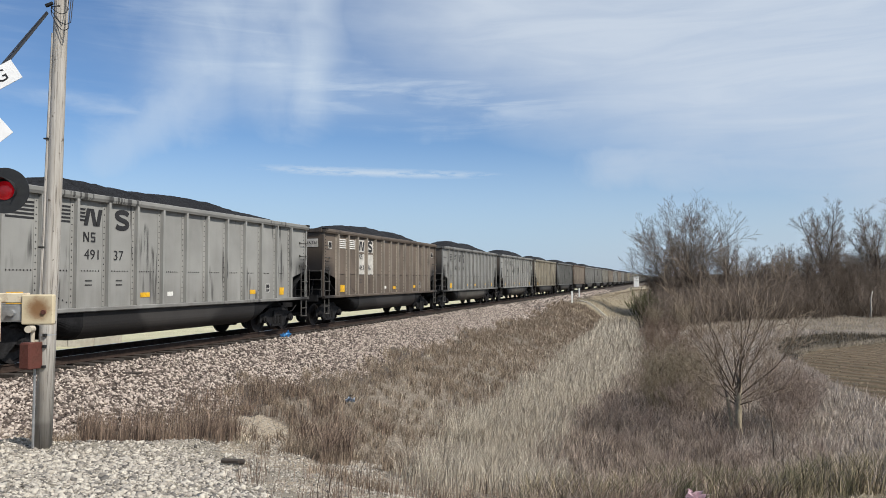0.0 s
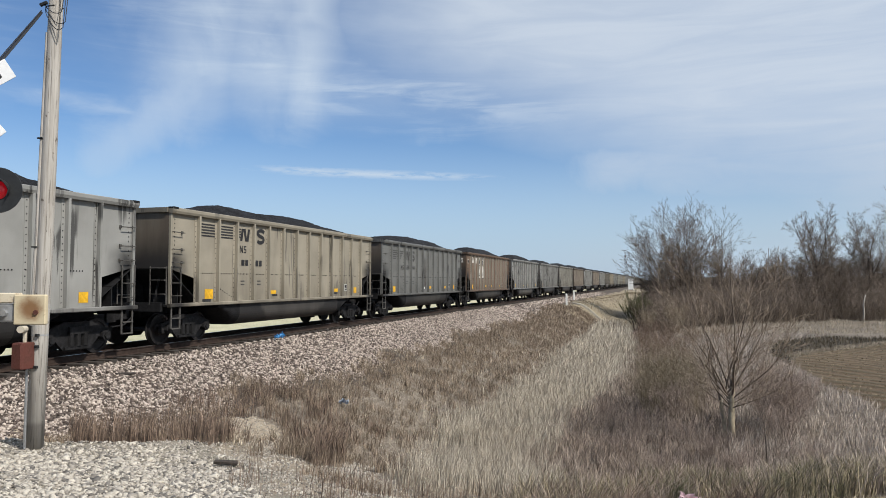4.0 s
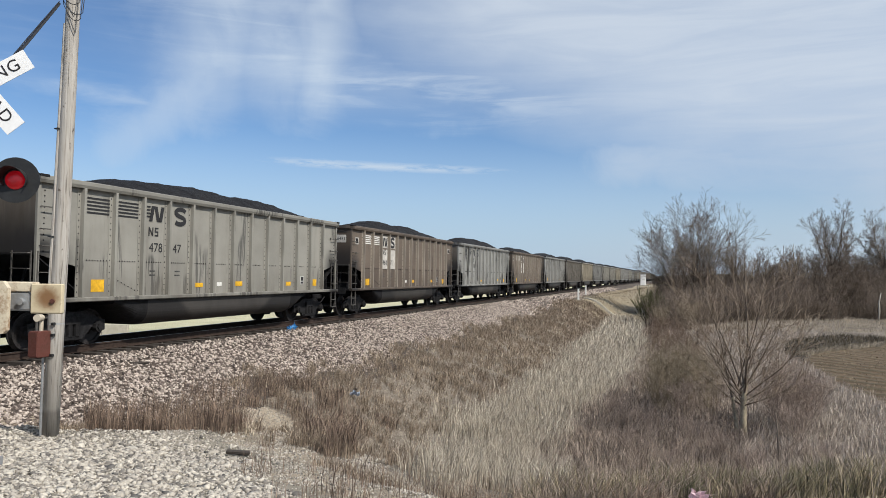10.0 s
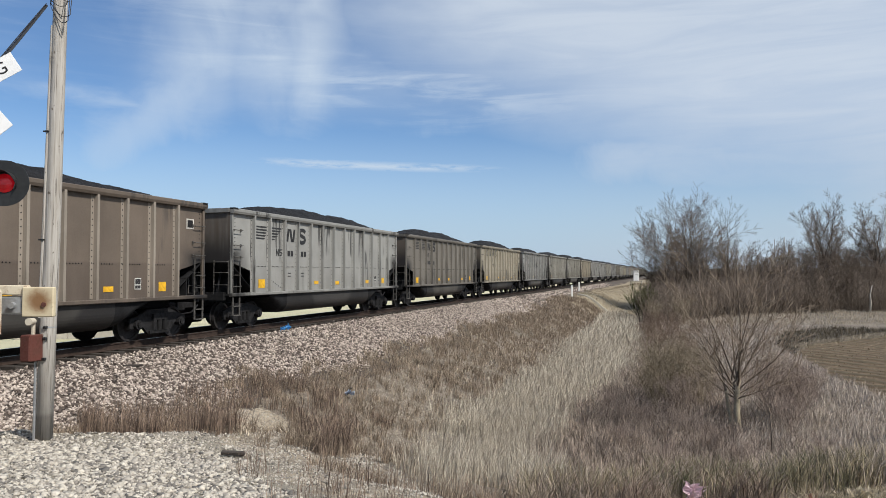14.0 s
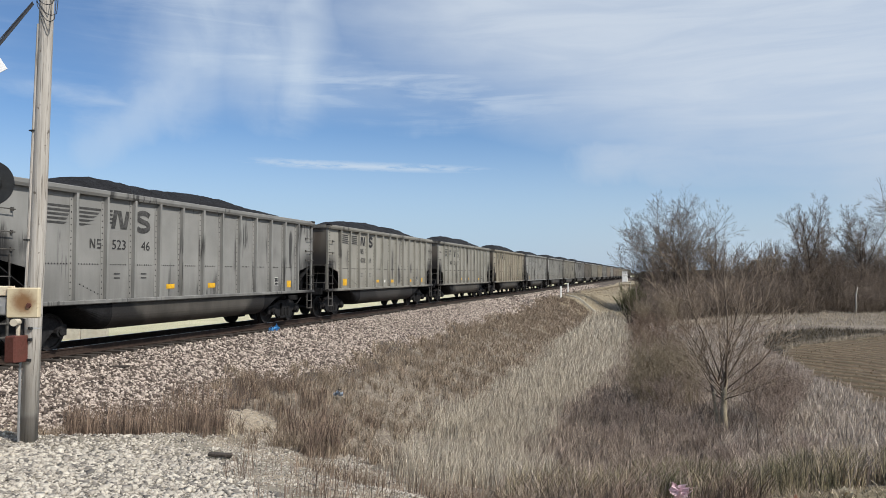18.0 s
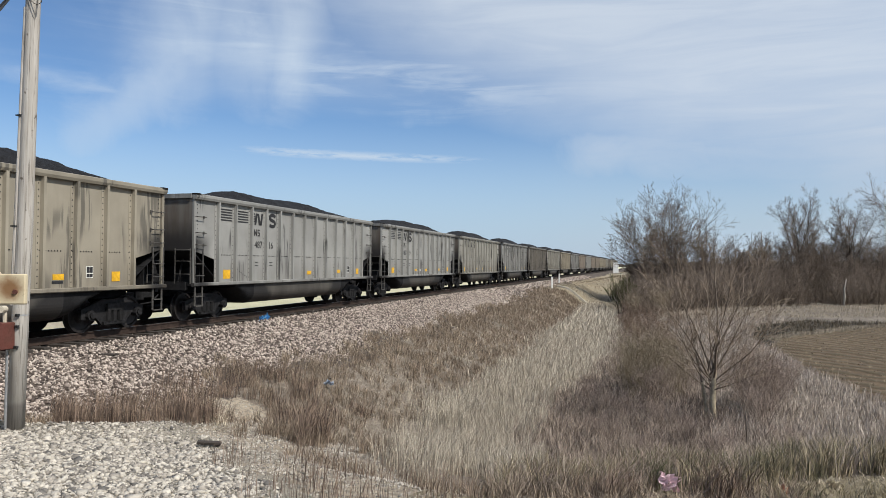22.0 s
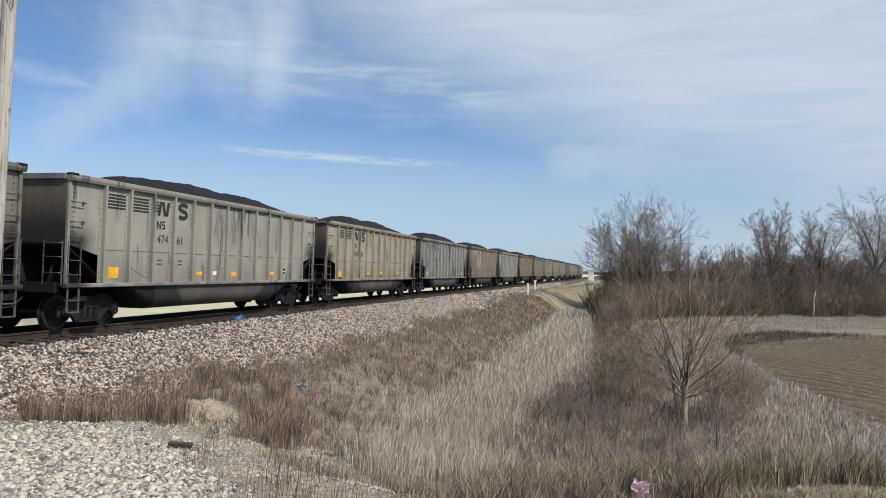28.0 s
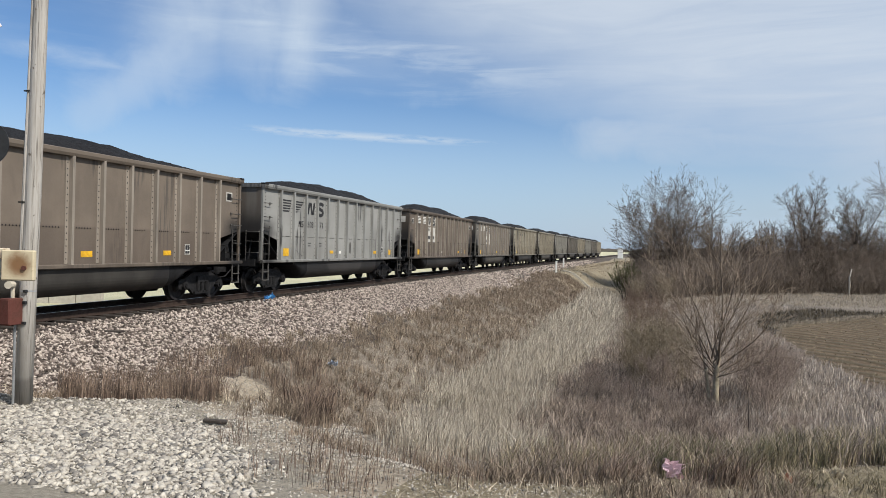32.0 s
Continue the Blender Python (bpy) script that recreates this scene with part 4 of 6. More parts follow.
def coal_car(colour, style, number, seed):
    """One bathtub gondola, its base at the middle of the car on the rail heads."""
    rnd = random.Random(seed)
    mat = PAINT[colour]
    patchy = style == 3
    label = SHADE[colour] + (" ribbed coal car with white lettering patches, heaped with coal" if patchy else " ribbed steel coal car heaped with coal")
    car = empty("coal_car", Matrix(), label, "railway car", "coal cars of the train")
    face = pose(WALL, 0, 0)
    back = pose(-WALL, 0, 0, 0, 0, 180)
    for m in (face, back):
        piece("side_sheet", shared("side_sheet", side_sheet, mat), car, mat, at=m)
        piece("side_sill", shared("side_sill", sill, mat), car, FRAME_PAINT[colour], at=m)
        for s in STAKES:
            piece("stake", shared("stake", stake, mat), car, PAINT["rib"] if patchy else mat, at=m @ pose(0, s, 0))
        for e in (-1, 1):
            piece("corner_post", shared("corner_post", corner_post, mat), car, FRAME_PAINT[colour], at=m @ pose(0.02, e * (HALF - 0.05), 0))
    tagged(piece("rivets", shared("rivets", rivets, M["truck"]), car, at=face), kind="stuff")
    for e in (0, 180):
        turn = pose(0, 0, 0, 0, 0, e)
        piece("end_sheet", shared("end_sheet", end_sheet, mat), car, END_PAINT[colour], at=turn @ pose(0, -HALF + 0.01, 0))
        piece("slope_sheet", shared("slope_sheet", slope_sheet, M["under"]), car, at=turn @ pose(0, -HALF + 0.01, 0), label="black slope sheet")
        piece("shear_plate", shared("shear_plate", shear_plate, M["under"]), car, at=turn @ pose(0, -HALF + 0.01, 0), label="black plate added to fill in deep shade")
        piece("end_platform", shared("end_platform", platform, M["under"]), car, at=turn @ pose(0, -HALF + 0.02, 0), label="black end platform")
        piece("coupler", shared("coupler", coupler, M["truck"]), car, at=turn @ pose(0, -HALF, 0))
        for x in (-1.2, 1.2):
            piece("end_ladder", shared("end_ladder", end_ladder, M["iron"]), car, at=turn @ pose(x, -HALF - 0.04, 0))
        truck = piece("truck", shared("bolster", bolster, M["truck"]), car, at=turn @ pose(0, -5.95, 0), label="grimy cast-steel truck")
        for q in (0, 180):
            piece("side_frame", shared("side_frame", sideframe, M["truck"]), truck, at=pose(0, 0, 0, 0, 0, q))
        for y in (-0.89, 0.89):
            w = piece("wheelset", shared("wheelset", wheelset, M["wheel"]), truck, at=pose(0, y, 0.45))
            WHEELS.append((w, y, 1 if e == 0 else -1))
    for e in (-1, 1):
        for m, s in ((pose(WALL + 0.03, e * (HALF - 0.02), 0), e), (back @ pose(0.03, -e * (HALF - 0.02), 0), -e)):
            for nm, make, z in (("ladder", ladder, 0), ("stirrup", stirrup, 0), ("grab_iron", grab_iron, 2.42), ("grab_iron", grab_iron, 2.8), ("grab_iron", grab_iron, 3.3)):
                if s == e or nm == "ladder":
                    piece(nm, shared(nm + str(s), make if s < 0 else mirrored(make), M["iron"]), car, M["iron"], at=m @ pose(0, 0, z))
    piece("rim", shared("rim", rim, mat), car, FRAME_PAINT[colour])
    for q in (-1, 1):
        for e in (-1, 1):
            piece("rim_cap", shared("rim_cap", rim_cap, M["under"]), car, at=pose(q * 1.55, e * (HALF - 0.1), RIM), label="sooty black corner cap")
    piece("tub", shared("tub", tub, M["tub"]), car, M["tub_dark"] if colour in ("brown", "umber", "rust", "sooty") else M["tub"], label="black-ended round-bellied steel tub")
    piece("centre_sill", shared("centre_sill", centre_sill, M["under"]), car)
    for e in (0, 180):
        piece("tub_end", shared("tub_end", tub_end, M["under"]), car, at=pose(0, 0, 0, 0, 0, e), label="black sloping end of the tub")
    piece("coal_load", shared("coal" + str(seed % 4), coal(seed % 4), M["coal"], True), car, label="heap of black coal")
    # sheeting, stencils and lettering
    front = pose(WALL + 0.004, 0, 0)
    for i, w, h in ((0, 0.42, 0.3), (4, 0.36, 0.13), (6, 0.38, 0.15), (9, 0.34, 0.14), (11, 0.3, 0.26)):
        if rnd.random() < 0.86:
            piece("reflector", shared("reflector%d" % i, panel(w, h), M["yellow"]), car, at=front @ pose(0, bay(i) + rnd.uniform(-0.12, 0.12), 1.47 + rnd.uniform(0, 0.05)), label="yellow reflective patch")
            if colour == "tan" and i < 10:
                piece("black_patch", shared("black_patch%d" % i, panel(w, h * 0.5), M["black"]), car, at=front @ pose(0.001, bay(i), 1.47 - 0.75 * h))
    piece("data_stencil", shared("stencil", panel(0.24, 0.30), M["white"]), car, at=front @ pose(0, bay(10), 1.6), label="white-framed black stencil box")
    for k in range(4):
        piece("stencil_field", shared("stencil_field%d" % (k // 2), panel(0.095, 0.15 if k < 2 else 0.085), M["black"]), car, at=front @ pose(0.004, bay(10) - 0.052 + 0.104 * (k % 2), 1.658 if k < 2 else 1.515))
    if rnd.random() < 0.7:
        piece("placard", shared("placard", panel(0.24, 0.12), M["white"]), car, at=front @ pose(0, bay(5) - 0.1, 1.5))
    ink = M["black"] if colour in ("pale", "beige", "tan", "taupe", "brown", "umber", "rust") else M["faded"]
    if style == 2:
        for i in (0, 1):
            piece("stripes", shared("stripes_taper%d" % i, stripes(0.05 + 0.1 * i), M["black"]), car, ink, at=front @ pose(0, bay(i), 3.30) @ Matrix.Diagonal((1, 1.08, 1.15, 1)))
        piece("emblem", shared("mark_a", MARK_A, M["black"]), car, ink, at=front @ pose(0, bay(2) - 0.02, 3.30) @ Matrix.Diagonal((1, 1.15, 1.15, 1)))
        piece("emblem", shared("mark_b", MARK_B, M["black"]), car, ink, at=front @ pose(0, bay(3) - 0.13, 3.30) @ Matrix.Diagonal((1, 1.15, 1.15, 1)))
        piece("initial", shared("initial_a", SMALL_A, M["black"]), car, ink, at=front @ pose(0.003, bay(1) + 0.2, 2.64))
        piece("initial", shared("initial_b", SMALL_B, M["black"]), car, ink, at=front @ pose(0.003, bay(1) + 0.2, 2.64))
        z, ys = 2.62, (bay(2), bay(3))
    else:
        for i in (0, 1):
            piece("stripes", shared("stripes", stripes(0.0), M["black"]), car, M["white"] if patchy else ink, at=front @ pose(0, bay(i), 3.46))
        if patchy:
            for i in (2, 3):
                piece("emblem_ground", shared("emblem_ground", panel(0.8, 0.56), M["patch"]), car, at=front @ pose(-0.002, bay(i), 3.44), label="dull white painted ground")
                piece("number_ground", shared("number_ground", panel(0.78, 0.95), M["patch"]), car, at=front @ pose(-0.002, bay(i), 2.6), label="dull white painted ground")
            for e in (-1, 1):
                piece("end_plate", shared("end_plate", panel(0.34, 0.3), M["patch"]), car, at=front @ pose(0, e * (HALF - 0.65), 3.35))
                piece("end_plate_centre", shared("end_plate_centre", panel(0.25, 0.22), M["truck"]), car, at=front @ pose(0.003, e * (HALF - 0.65), 3.35))
            piece("end_number_ground", shared("end_number_ground", shape([(-0.28, -0.17), (-0.28, 0.17), (0.28, 0.17), (0.28, -0.17)]), M["patch"]), car, at=pose(1.0, -HALF + 0.004, 3.42, 0, 0, -90))
            if number:
                lettering(number, 0.2, car, 0, 0, M["black"]).matrix_basis = pose(1.0, -HALF - 0.004, 3.36, 90, 0, 0)
        piece("emblem", shared("mark_a", MARK_A, M["black"]), car, ink, at=front @ pose(0.003, bay(2), 3.44))
        piece("emblem", shared("mark_b", MARK_B, M["black"]), car, ink, at=front @ pose(0.003, bay(3), 3.44))
        z, ys = 2.42 if patchy else 2.5, (bay(2) + 0.05, bay(3) - 0.1)
        piece("initial", shared("initial_a", SMALL_A, M["black"]), car, ink, at=front @ pose(0.003, bay(2) - 0.05, 2.95))
        piece("initial", shared("initial_b", SMALL_B, M["black"]), car, ink, at=front @ pose(0.003, bay(2) - 0.05, 2.95))
    if number:
        for s, y in zip((number[:3], number[3:]), ys):
            lettering(s, 0.36, car, y, z - 0.1, M["black"]).location.x = WALL + 0.009
    else:
        for y in ys:
            piece("number_bar", shared("number_bar", shape([(-0.3, -0.1), (-0.3, 0.1), (-0.12, 0.1), (-0.12, -0.1)], [(-0.06, -0.1), (-0.06, 0.1), (0.1, 0.1), (0.1, -0.1)]), M["black"]), car, ink, at=front @ pose(0.003, y + 0.1, z))
    for k, (i, top, foot, width) in enumerate(RUNS.get(number, ())):
        piece("slurry_run", shared("run" + number + str(k), run_stain(seed * 7 + k, top, foot, width), M["stain"]), car, at=front @ pose(-0.002, bay(i), 0), label="dark dried coal-slurry run")
    for k in range(4):
        piece("capacity_bar", shared("capacity_bar%d" % (k % 2), panel(0.22, 0.035), M["black"]), car, M["faded"], at=front @ pose(0.001, bay(2 + k % 2) - 0.06, 1.88 - 0.11 * (k // 2)))
    return car


# dark slurry runs that mark single cars: number, then bay, top, foot and width of each run
RUNS = {"478 7": ((3, 3.5, 1.3, 0.55), (6, 3.2, 1.6, 0.14)), "49690": ((6, 3.3, 1.7, 0.3), (7, 2.5, 1.32, 0.45)), "47869": ((6, 3.3, 1.5, 0.14), (7, 2.4, 1.32, 0.5), (9, 2.7, 1.9, 0.16)),
        "52004": ((7, 2.6, 1.32, 0.5), (9, 2.3, 1.5, 0.12)), "47428": ((8, 2.9, 1.32, 0.5), (5, 3.3, 2.2, 0.14)), "50871": ((6, 2.1, 1.4, 0.14),), "53404": ((5, 3.3, 1.32, 0.5),), "51739": ((4, 2.9, 1.5, 0.3), (5, 2.5, 1.32, 0.3))}


def run_stain(seed, top, foot, width):
    """Ragged upright runs that overlap, each a hair prouder than the last."""
    def make(bm):
        rnd = random.Random(seed)
        n = max(2, int(width / 0.06))
        for k in range(n):
            u = (k + 0.5) / n
            c = (u - 0.5) * width + rnd.uniform(-0.02, 0.02)
            w = width / n * rnd.uniform(0.6, 0.9)
            mid = 1 - abs(u - 0.5) * 0.9
            t = lerp(foot, top, min(1.0, 1.15 * mid * rnd.uniform(0.75, 1.0)))
            b = foot + rnd.uniform(0, 0.25) * (top - foot) * (1 - mid * 0.8)
            h = t - b
            x = 0.0006 * k
            prism(bm, [(c - w * 0.2, t), (c - w, t - 0.2 * h), (c - w * rnd.uniform(0.7, 1.2), b + 0.1 * h), (c - w * 0.4, b), (c + w * 0.4, b), (c + w * rnd.uniform(0.7, 1.2), b + 0.15 * h), (c + w, t - 0.25 * h), (c + w * 0.2, t)], "x", x, x + 0.0003)
    return make


def mirrored(make):
    def other(bm):
        make(bm)
        for v in bm.verts:
            v.co.y = -v.co.y
        bmesh.ops.reverse_faces(bm, faces=bm.faces)
    return other


WHEELS, CARS = [], []
# colour, lettering style and, where it can be read, the number of each car from the head of what is seen to the tail
CONSIST = [("grey", 1, ""), ("tan", 1, ""), ("grey", 2, ""), ("beige", 1, ""), ("pale", 1, "49137"), ("brown", 3, "46336"),
           ("grey", 2, "53133"), ("pale", 2, "51364"), ("tan", 1, ""), ("sooty", 2, "53404"), ("rust", 3, "46940"), ("grey", 2, "52746"),
           ("grey", 2, "52004"), ("beige", 1, "47847"), ("brown", 3, "46471"), ("pale", 1, "478 7"), ("brown", 3, "46769"), ("pale", 2, ""),
           ("taupe", 1, ""), ("tan", 1, "49690"), ("grey", 2, "52346"), ("beige", 1, "47869"), ("beige", 2, "53347"), ("tan", 1, "51739"),
           ("pale", 1, "48716"), ("pale", 1, "48729"), ("beige", 1, "47743"), ("grey", 2, "53 04"), ("taupe", 1, ""), ("beige", 1, "47461"),
           ("tan", 1, "50348"), ("grey", 1, "47428"), ("umber", 3, "46211"), ("pale", 2, "50871"), ("brown", 3, ""), ("taupe", 3, ""),
           ("tan", 1, ""), ("tan", 1, ""), ("beige", 1, ""), ("taupe", 2, ""), ("tan", 1, ""), ("beige", 1, ""),
           ("taupe", 1, ""), ("tan", 2, "")]
SPEED = 14.26
# seconds and the lead over an even run, in metres
LEAD = [(0, 1.05), (3, 0.64), (6, -0.18), (9, -0.06), (13, 0.0), (16, 0.20), (19, 0.24), (20.5, 0.14), (22, 0.02), (24.5, 0.32), (28, 0.57), (32, 0.69)]


def build_train():
    for n, (colour, style, number) in enumerate(CONSIST):
        CARS.append((coal_car(colour, style, number, n), n - 4))


def car_y(index, t, lead):
    return 16.61 + PITCH * index - SPEED * t + lead


def motions():
    for car, index in CARS:
        walk(car, [(t, pose(XT, car_y(index, t, lead), 0)) for t, lead in LEAD])
    # wheels roll with the train: one run of turns for each place in a truck, shared by all trucks
    first = {}
    for w, y, way in WHEELS:
        key = (y, way)
        if key not in first:
            rows = [(k / FPS, pose(0, y, 0.45, math.degrees(way * SPEED * k / FPS / 0.45), 0, 0)) for k in range(32 * FPS + 1)]
            walk(w, rows)
            first[key] = w
        else:
            keys = w.animation_data_create()
            w.rotation_mode = "QUATERNION"
            keys.action = first[key].animation_data.action
            keys.action_slot = first[key].animation_data.action_slot


# ---- crossing signal and pole ----
def build_pole():
    base = float(land(-9.19, 8.66))
    pole = empty("utility_pole", pose(-9.19, 8.66, 0), "weathered grey wooden utility pole with conduit and metal straps", "utility pole")
    bm = bmesh.new()
    tube(bm, [(0, 0, base - 0.3), (0.06, 0, 1.2), (0.11, 0.0, 2.4), (0.22, -0.03, 5.8), (0.30, -0.04, 8.6)], [0.124, 0.118, 0.112, 0.101, 0.094], 18)
    part("shaft", bm, M["pole"], pole, smooth=True)
    for z, x in ((0.56, 0.04), (0.87, 0.05), (1.04, 0.055)):
        bm = bmesh.new()
        tube(bm, [(x, 0, z), (x, 0, z + 0.022)], 0.1195, 18)
        strap = part("strap", bm, M["galv"], pole, "thin grey metal strap")
        bm = bmesh.new()
        box(bm, x + 0.04, x + 0.10, -0.138, -0.095, z - 0.008, z + 0.034)
        bevelled(bm, 0.005)
        part("buckle", bm, M["hood"], strap, "dark buckle")
    bm = bmesh.new()
    tube(bm, [(-0.06, -0.12, base - 0.2), (-0.05, -0.12, 0.6)], 0.02, 8)
    part("conduit", bm, M["galv"], pole, "grey riser pipe")
    bm = bmesh.new()
    tube(bm, [(0.0, -0.11, 1.2), (0.045, -0.11, 2.5), (0.095, -0.105, 4.1), (0.15, -0.105, 5.7)], 0.022, 8)
    part("conduit", bm, M["pole"], pole, "weathered riser pipe")
    for z, x in ((2.38, 0.0), (4.05, 0.06)):
        bm = bmesh.new()
        box(bm, x - 0.02, x + 0.07, -0.14, -0.06, z, z + 0.02)
        part("clip", bm, M["hood"], pole)
    bm = bmesh.new()
    box(bm, -0.11, 0.08, -0.34, -0.10, 0.55, 0.95)
    bevelled(bm, 0.012)
    b = part("switch_box", bm, M["box_rust"], pole, "rusty dark red steel box")
    bm = bmesh.new()
    box(bm, -0.10, 0.07, -0.355, -0.34, 0.57, 0.93)
    bevelled(bm, 0.004)
    part("lid", bm, M["box_rust"], b)
    bm = bmesh.new()
    tube(bm, [(-0.02, -0.2, 0.95), (-0.02, -0.2, 1.12)], 0.03, 8)
    tube(bm, [(-0.02, -0.2, 1.15), (0.03, -0.33, 1.15)], [0.05, 0.055], 14)
    part("meter", bm, M["meter"], pole, "small round cream meter")
    for k, z in enumerate((6.1, 6.3)):
        bm = bmesh.new()
        tube(bm, [(0.10, -0.08, z), (0.16, -0.14, z), (0.28, -0.12, z + 0.01), (0.33, 0.02, z)], 0.010, 5)
        part("bracket", bm, M["hood"], pole, "dark cable bracket")
    bm = bmesh.new()
    tube(bm, [(0.06, -0.16, 6.12), (0.16, -0.13, 6.16)], 0.03, 6)
    part("cable_clamp", bm, M["hood"], pole, "dark cable clamp")
    for k, (dx, drop) in enumerate(((0.46, 0.16), (0.54, 0.3), (0.5, 0.36))):
        pts = [(0.12, -0.12, 6.12 - 0.03 * k)]
        for a in range(1, 9):
            u = a / 8
            pts.append((0.12 + (dx - 0.12) * u, -0.15, 6.12 - 0.03 * k - drop * math.sin(u * math.pi * 0.62)))
        pts += [(dx + 0.01, -0.12, 6.2), (dx - 0.06, -0.1, 6.8), (dx - 0.12, -0.08, 7.8)]
        bm = bmesh.new()
        tube(bm, pts, 0.006, 5)
        part("cable_loop", bm, M["wire"], pole, "black looped cable")


def build_signal():
    mx, my = -7.42, 5.92
    mz = float(land(mx, my))
    sig = empty("crossing_signal", pose(mx, my, 0, 0, 0, 27), "railway crossing signal with white crossbuck and red flashing lamps", "crossing signal")
    bm = bmesh.new()
    tube(bm, [(0, 0, mz - 0.1), (0, 0, 4.6)], 0.055, 12)
    box(bm, -0.25, 0.25, -0.25, 0.25, mz - 0.12, mz + 0.06)
    part("mast", bm, M["galv"], sig)
    for a, word in ((33, "CROSSING"), (-49, "RAILROAD")):
        bm = bmesh.new()
        box(bm, -0.61, 0.61, -0.004, 0.004, -0.115, 0.115)
        blade = part("crossbuck_blade", bm, M["signface"], sig, "white board with black lettering")
        blade.matrix_basis = pose(0, -0.075 - (0.012 if a > 0 else 0), 3.91) @ Matrix.Rotation(radians(-a), 4, "Y")
        cu = bpy.data.curves.new("lettering", "FONT")
        cu.body, cu.size, cu.extrude, cu.align_x, cu.align_y, cu.space_character = word, 0.19, 0.001, "CENTER", "CENTER", 1.12
        cu.materials.append(M["black"])
        t = new("lettering", cu)
        t.parent = blade
        t.matrix_basis = pose(0, -0.006, 0, 90, 0, 0)
    lz = 2.87
    bm = bmesh.new()
    tube(bm, [(-0.42, -0.05, lz - 0.12), (0.42, -0.05, lz - 0.12)], 0.03, 8)
    part("crossarm", bm, M["hood"], sig)
    for s in (-1, 1):
        c = s * 0.42
        bm = bmesh.new()
        tube(bm, [(c, -0.09, lz), (c, -0.1, lz)], 0.254, 40)
        tube(bm, [(c, 0.12, lz), (c, -0.09, lz)], 0.15, 20)
        lamp = part("flasher_lamp", bm, M["hood"], sig, "black round backing with a red lamp")
        bm = bmesh.new()
        n, rows = 24, []
        for r, y in ((0.105, -0.101), (0.1, -0.115), (0.07, -0.126), (0.035, -0.131)):
            rows.append([bm.verts.new((c + r * math.cos(2 * math.pi * k / n), y, lz + r * math.sin(2 * math.pi * k / n))) for k in range(n)])
        for a, b in zip(rows, rows[1:]):
            for k in range(n):
                bm.faces.new((a[k], a[(k + 1) % n], b[(k + 1) % n], b[k]))
        bm.faces.new(rows[-1])
        part("lens", bm, M["lamp"], lamp, "lit red lens", smooth=True)
        bm = bmesh.new()
        back, lip = [], []
        for k in range(17):
            t = radians(-30 + 240 * k / 16)
            far = -0.30 + 0.13 * (1 - max(0, math.sin(t)))
            for lst, y, r in ((back, -0.1, 0.125), (lip, far, 0.132)):
                lst.append([bm.verts.new((c + (r + d) * math.cos(t), y, lz + (r + d) * math.sin(t))) for d in (0, 0.006)])
        for k in range(16):
            for d in (0, 1):
                bm.faces.new((back[k][d], back[k + 1][d], lip[k + 1][d], lip[k][d]))
            bm.faces.new((lip[k][0], lip[k + 1][0], lip[k + 1][1], lip[k][1]))
        part("hood", bm, M["hood"], lamp)
    # gate machine with its counterweight
    gate = empty("crossing_gate", pose(-7.75, 6.52, 0, 0, 0, 19), "crossing gate machine with rusty white counterweight arm", "crossing gate")
    bm = bmesh.new()
    box(bm, -0.75, -0.3, 0.1, 0.55, mz - 0.1, 1.3)
    bevelled(bm, 0.02)
    part("machine_case", bm, M["galv"], gate)
    for y, dz in ((0.02, 0.0),):
        bm = bmesh.new()
        box(bm, -0.6, 0.42, y, y + 0.07, 1.61 + dz, 1.73 + dz)
        bevelled(bm, 0.012)
        part("counterweight_arm", bm, M["gate"], gate, "dirty white steel arm")
        bm = bmesh.new()
        box(bm, -0.6, 0.36, y + 0.01, y + 0.06, 1.38 + dz, 1.60 + dz)
        bevelled(bm, 0.02)
        lower = part("counterweight_link", bm, M["galv"], gate)
        bm = bmesh.new()
        tube(bm, [(0.24, y + 0.01, 1.49 + dz), (0.24, y - 0.04, 1.49 + dz)], 0.04, 8)
        part("bolt", bm, M["galv"], lower)
        bm = bmesh.new()
        box(bm, 0.36, 0.74, y - 0.03, y + 0.04, 1.35 + dz, 1.71 + dz)
        bevelled(bm, 0.014)
        w = part("counterweight", bm, M["plate"], gate, "rust-stained white steel plate")
        bm = bmesh.new()
        tube(bm, [(0.63, y - 0.03, 1.5 + dz), (0.63, y - 0.05, 1.5 + dz)], 0.03, 6)
        part("bolt", bm, M["box_rust"], w)
    bm = bmesh.new()
    prism(bm, [(-0.3, 1.12), (0.16, 1.12), (0.20, 1.16), (0.20, 1.66), (0.14, 1.74), (-0.3, 1.74)], "y", -0.20, -0.13)
    part("gate_arm_bracket", bm, M["gate"], gate, "dirty white arm bracket")
    # service cable from the pole down to the mast
    a, b = Vector((-9.02, 8.42, 5.96)), Vector((-7.42, 5.95, 3.86))
    bm = bmesh.new()
    tube(bm, [a.lerp(b, k / 6) - Vector((0, 0, 0.01 * math.sin(k / 6 * math.pi))) for k in range(7)], 0.022, 6)
    tagged(part("service_cable", bm, M["wire"]), "thick black service cable slung from the pole", "cable")
    bm = bmesh.new()
    tube(bm, [a.lerp(b, k / 6) + Vector((0, 0, 0.035 + 0.01 * math.sin(k / 6 * math.pi))) for k in range(7)], 0.007, 4)
    tagged(part("guy_wire", bm, M["wire"]), "thin wire beside the service cable", "wire")


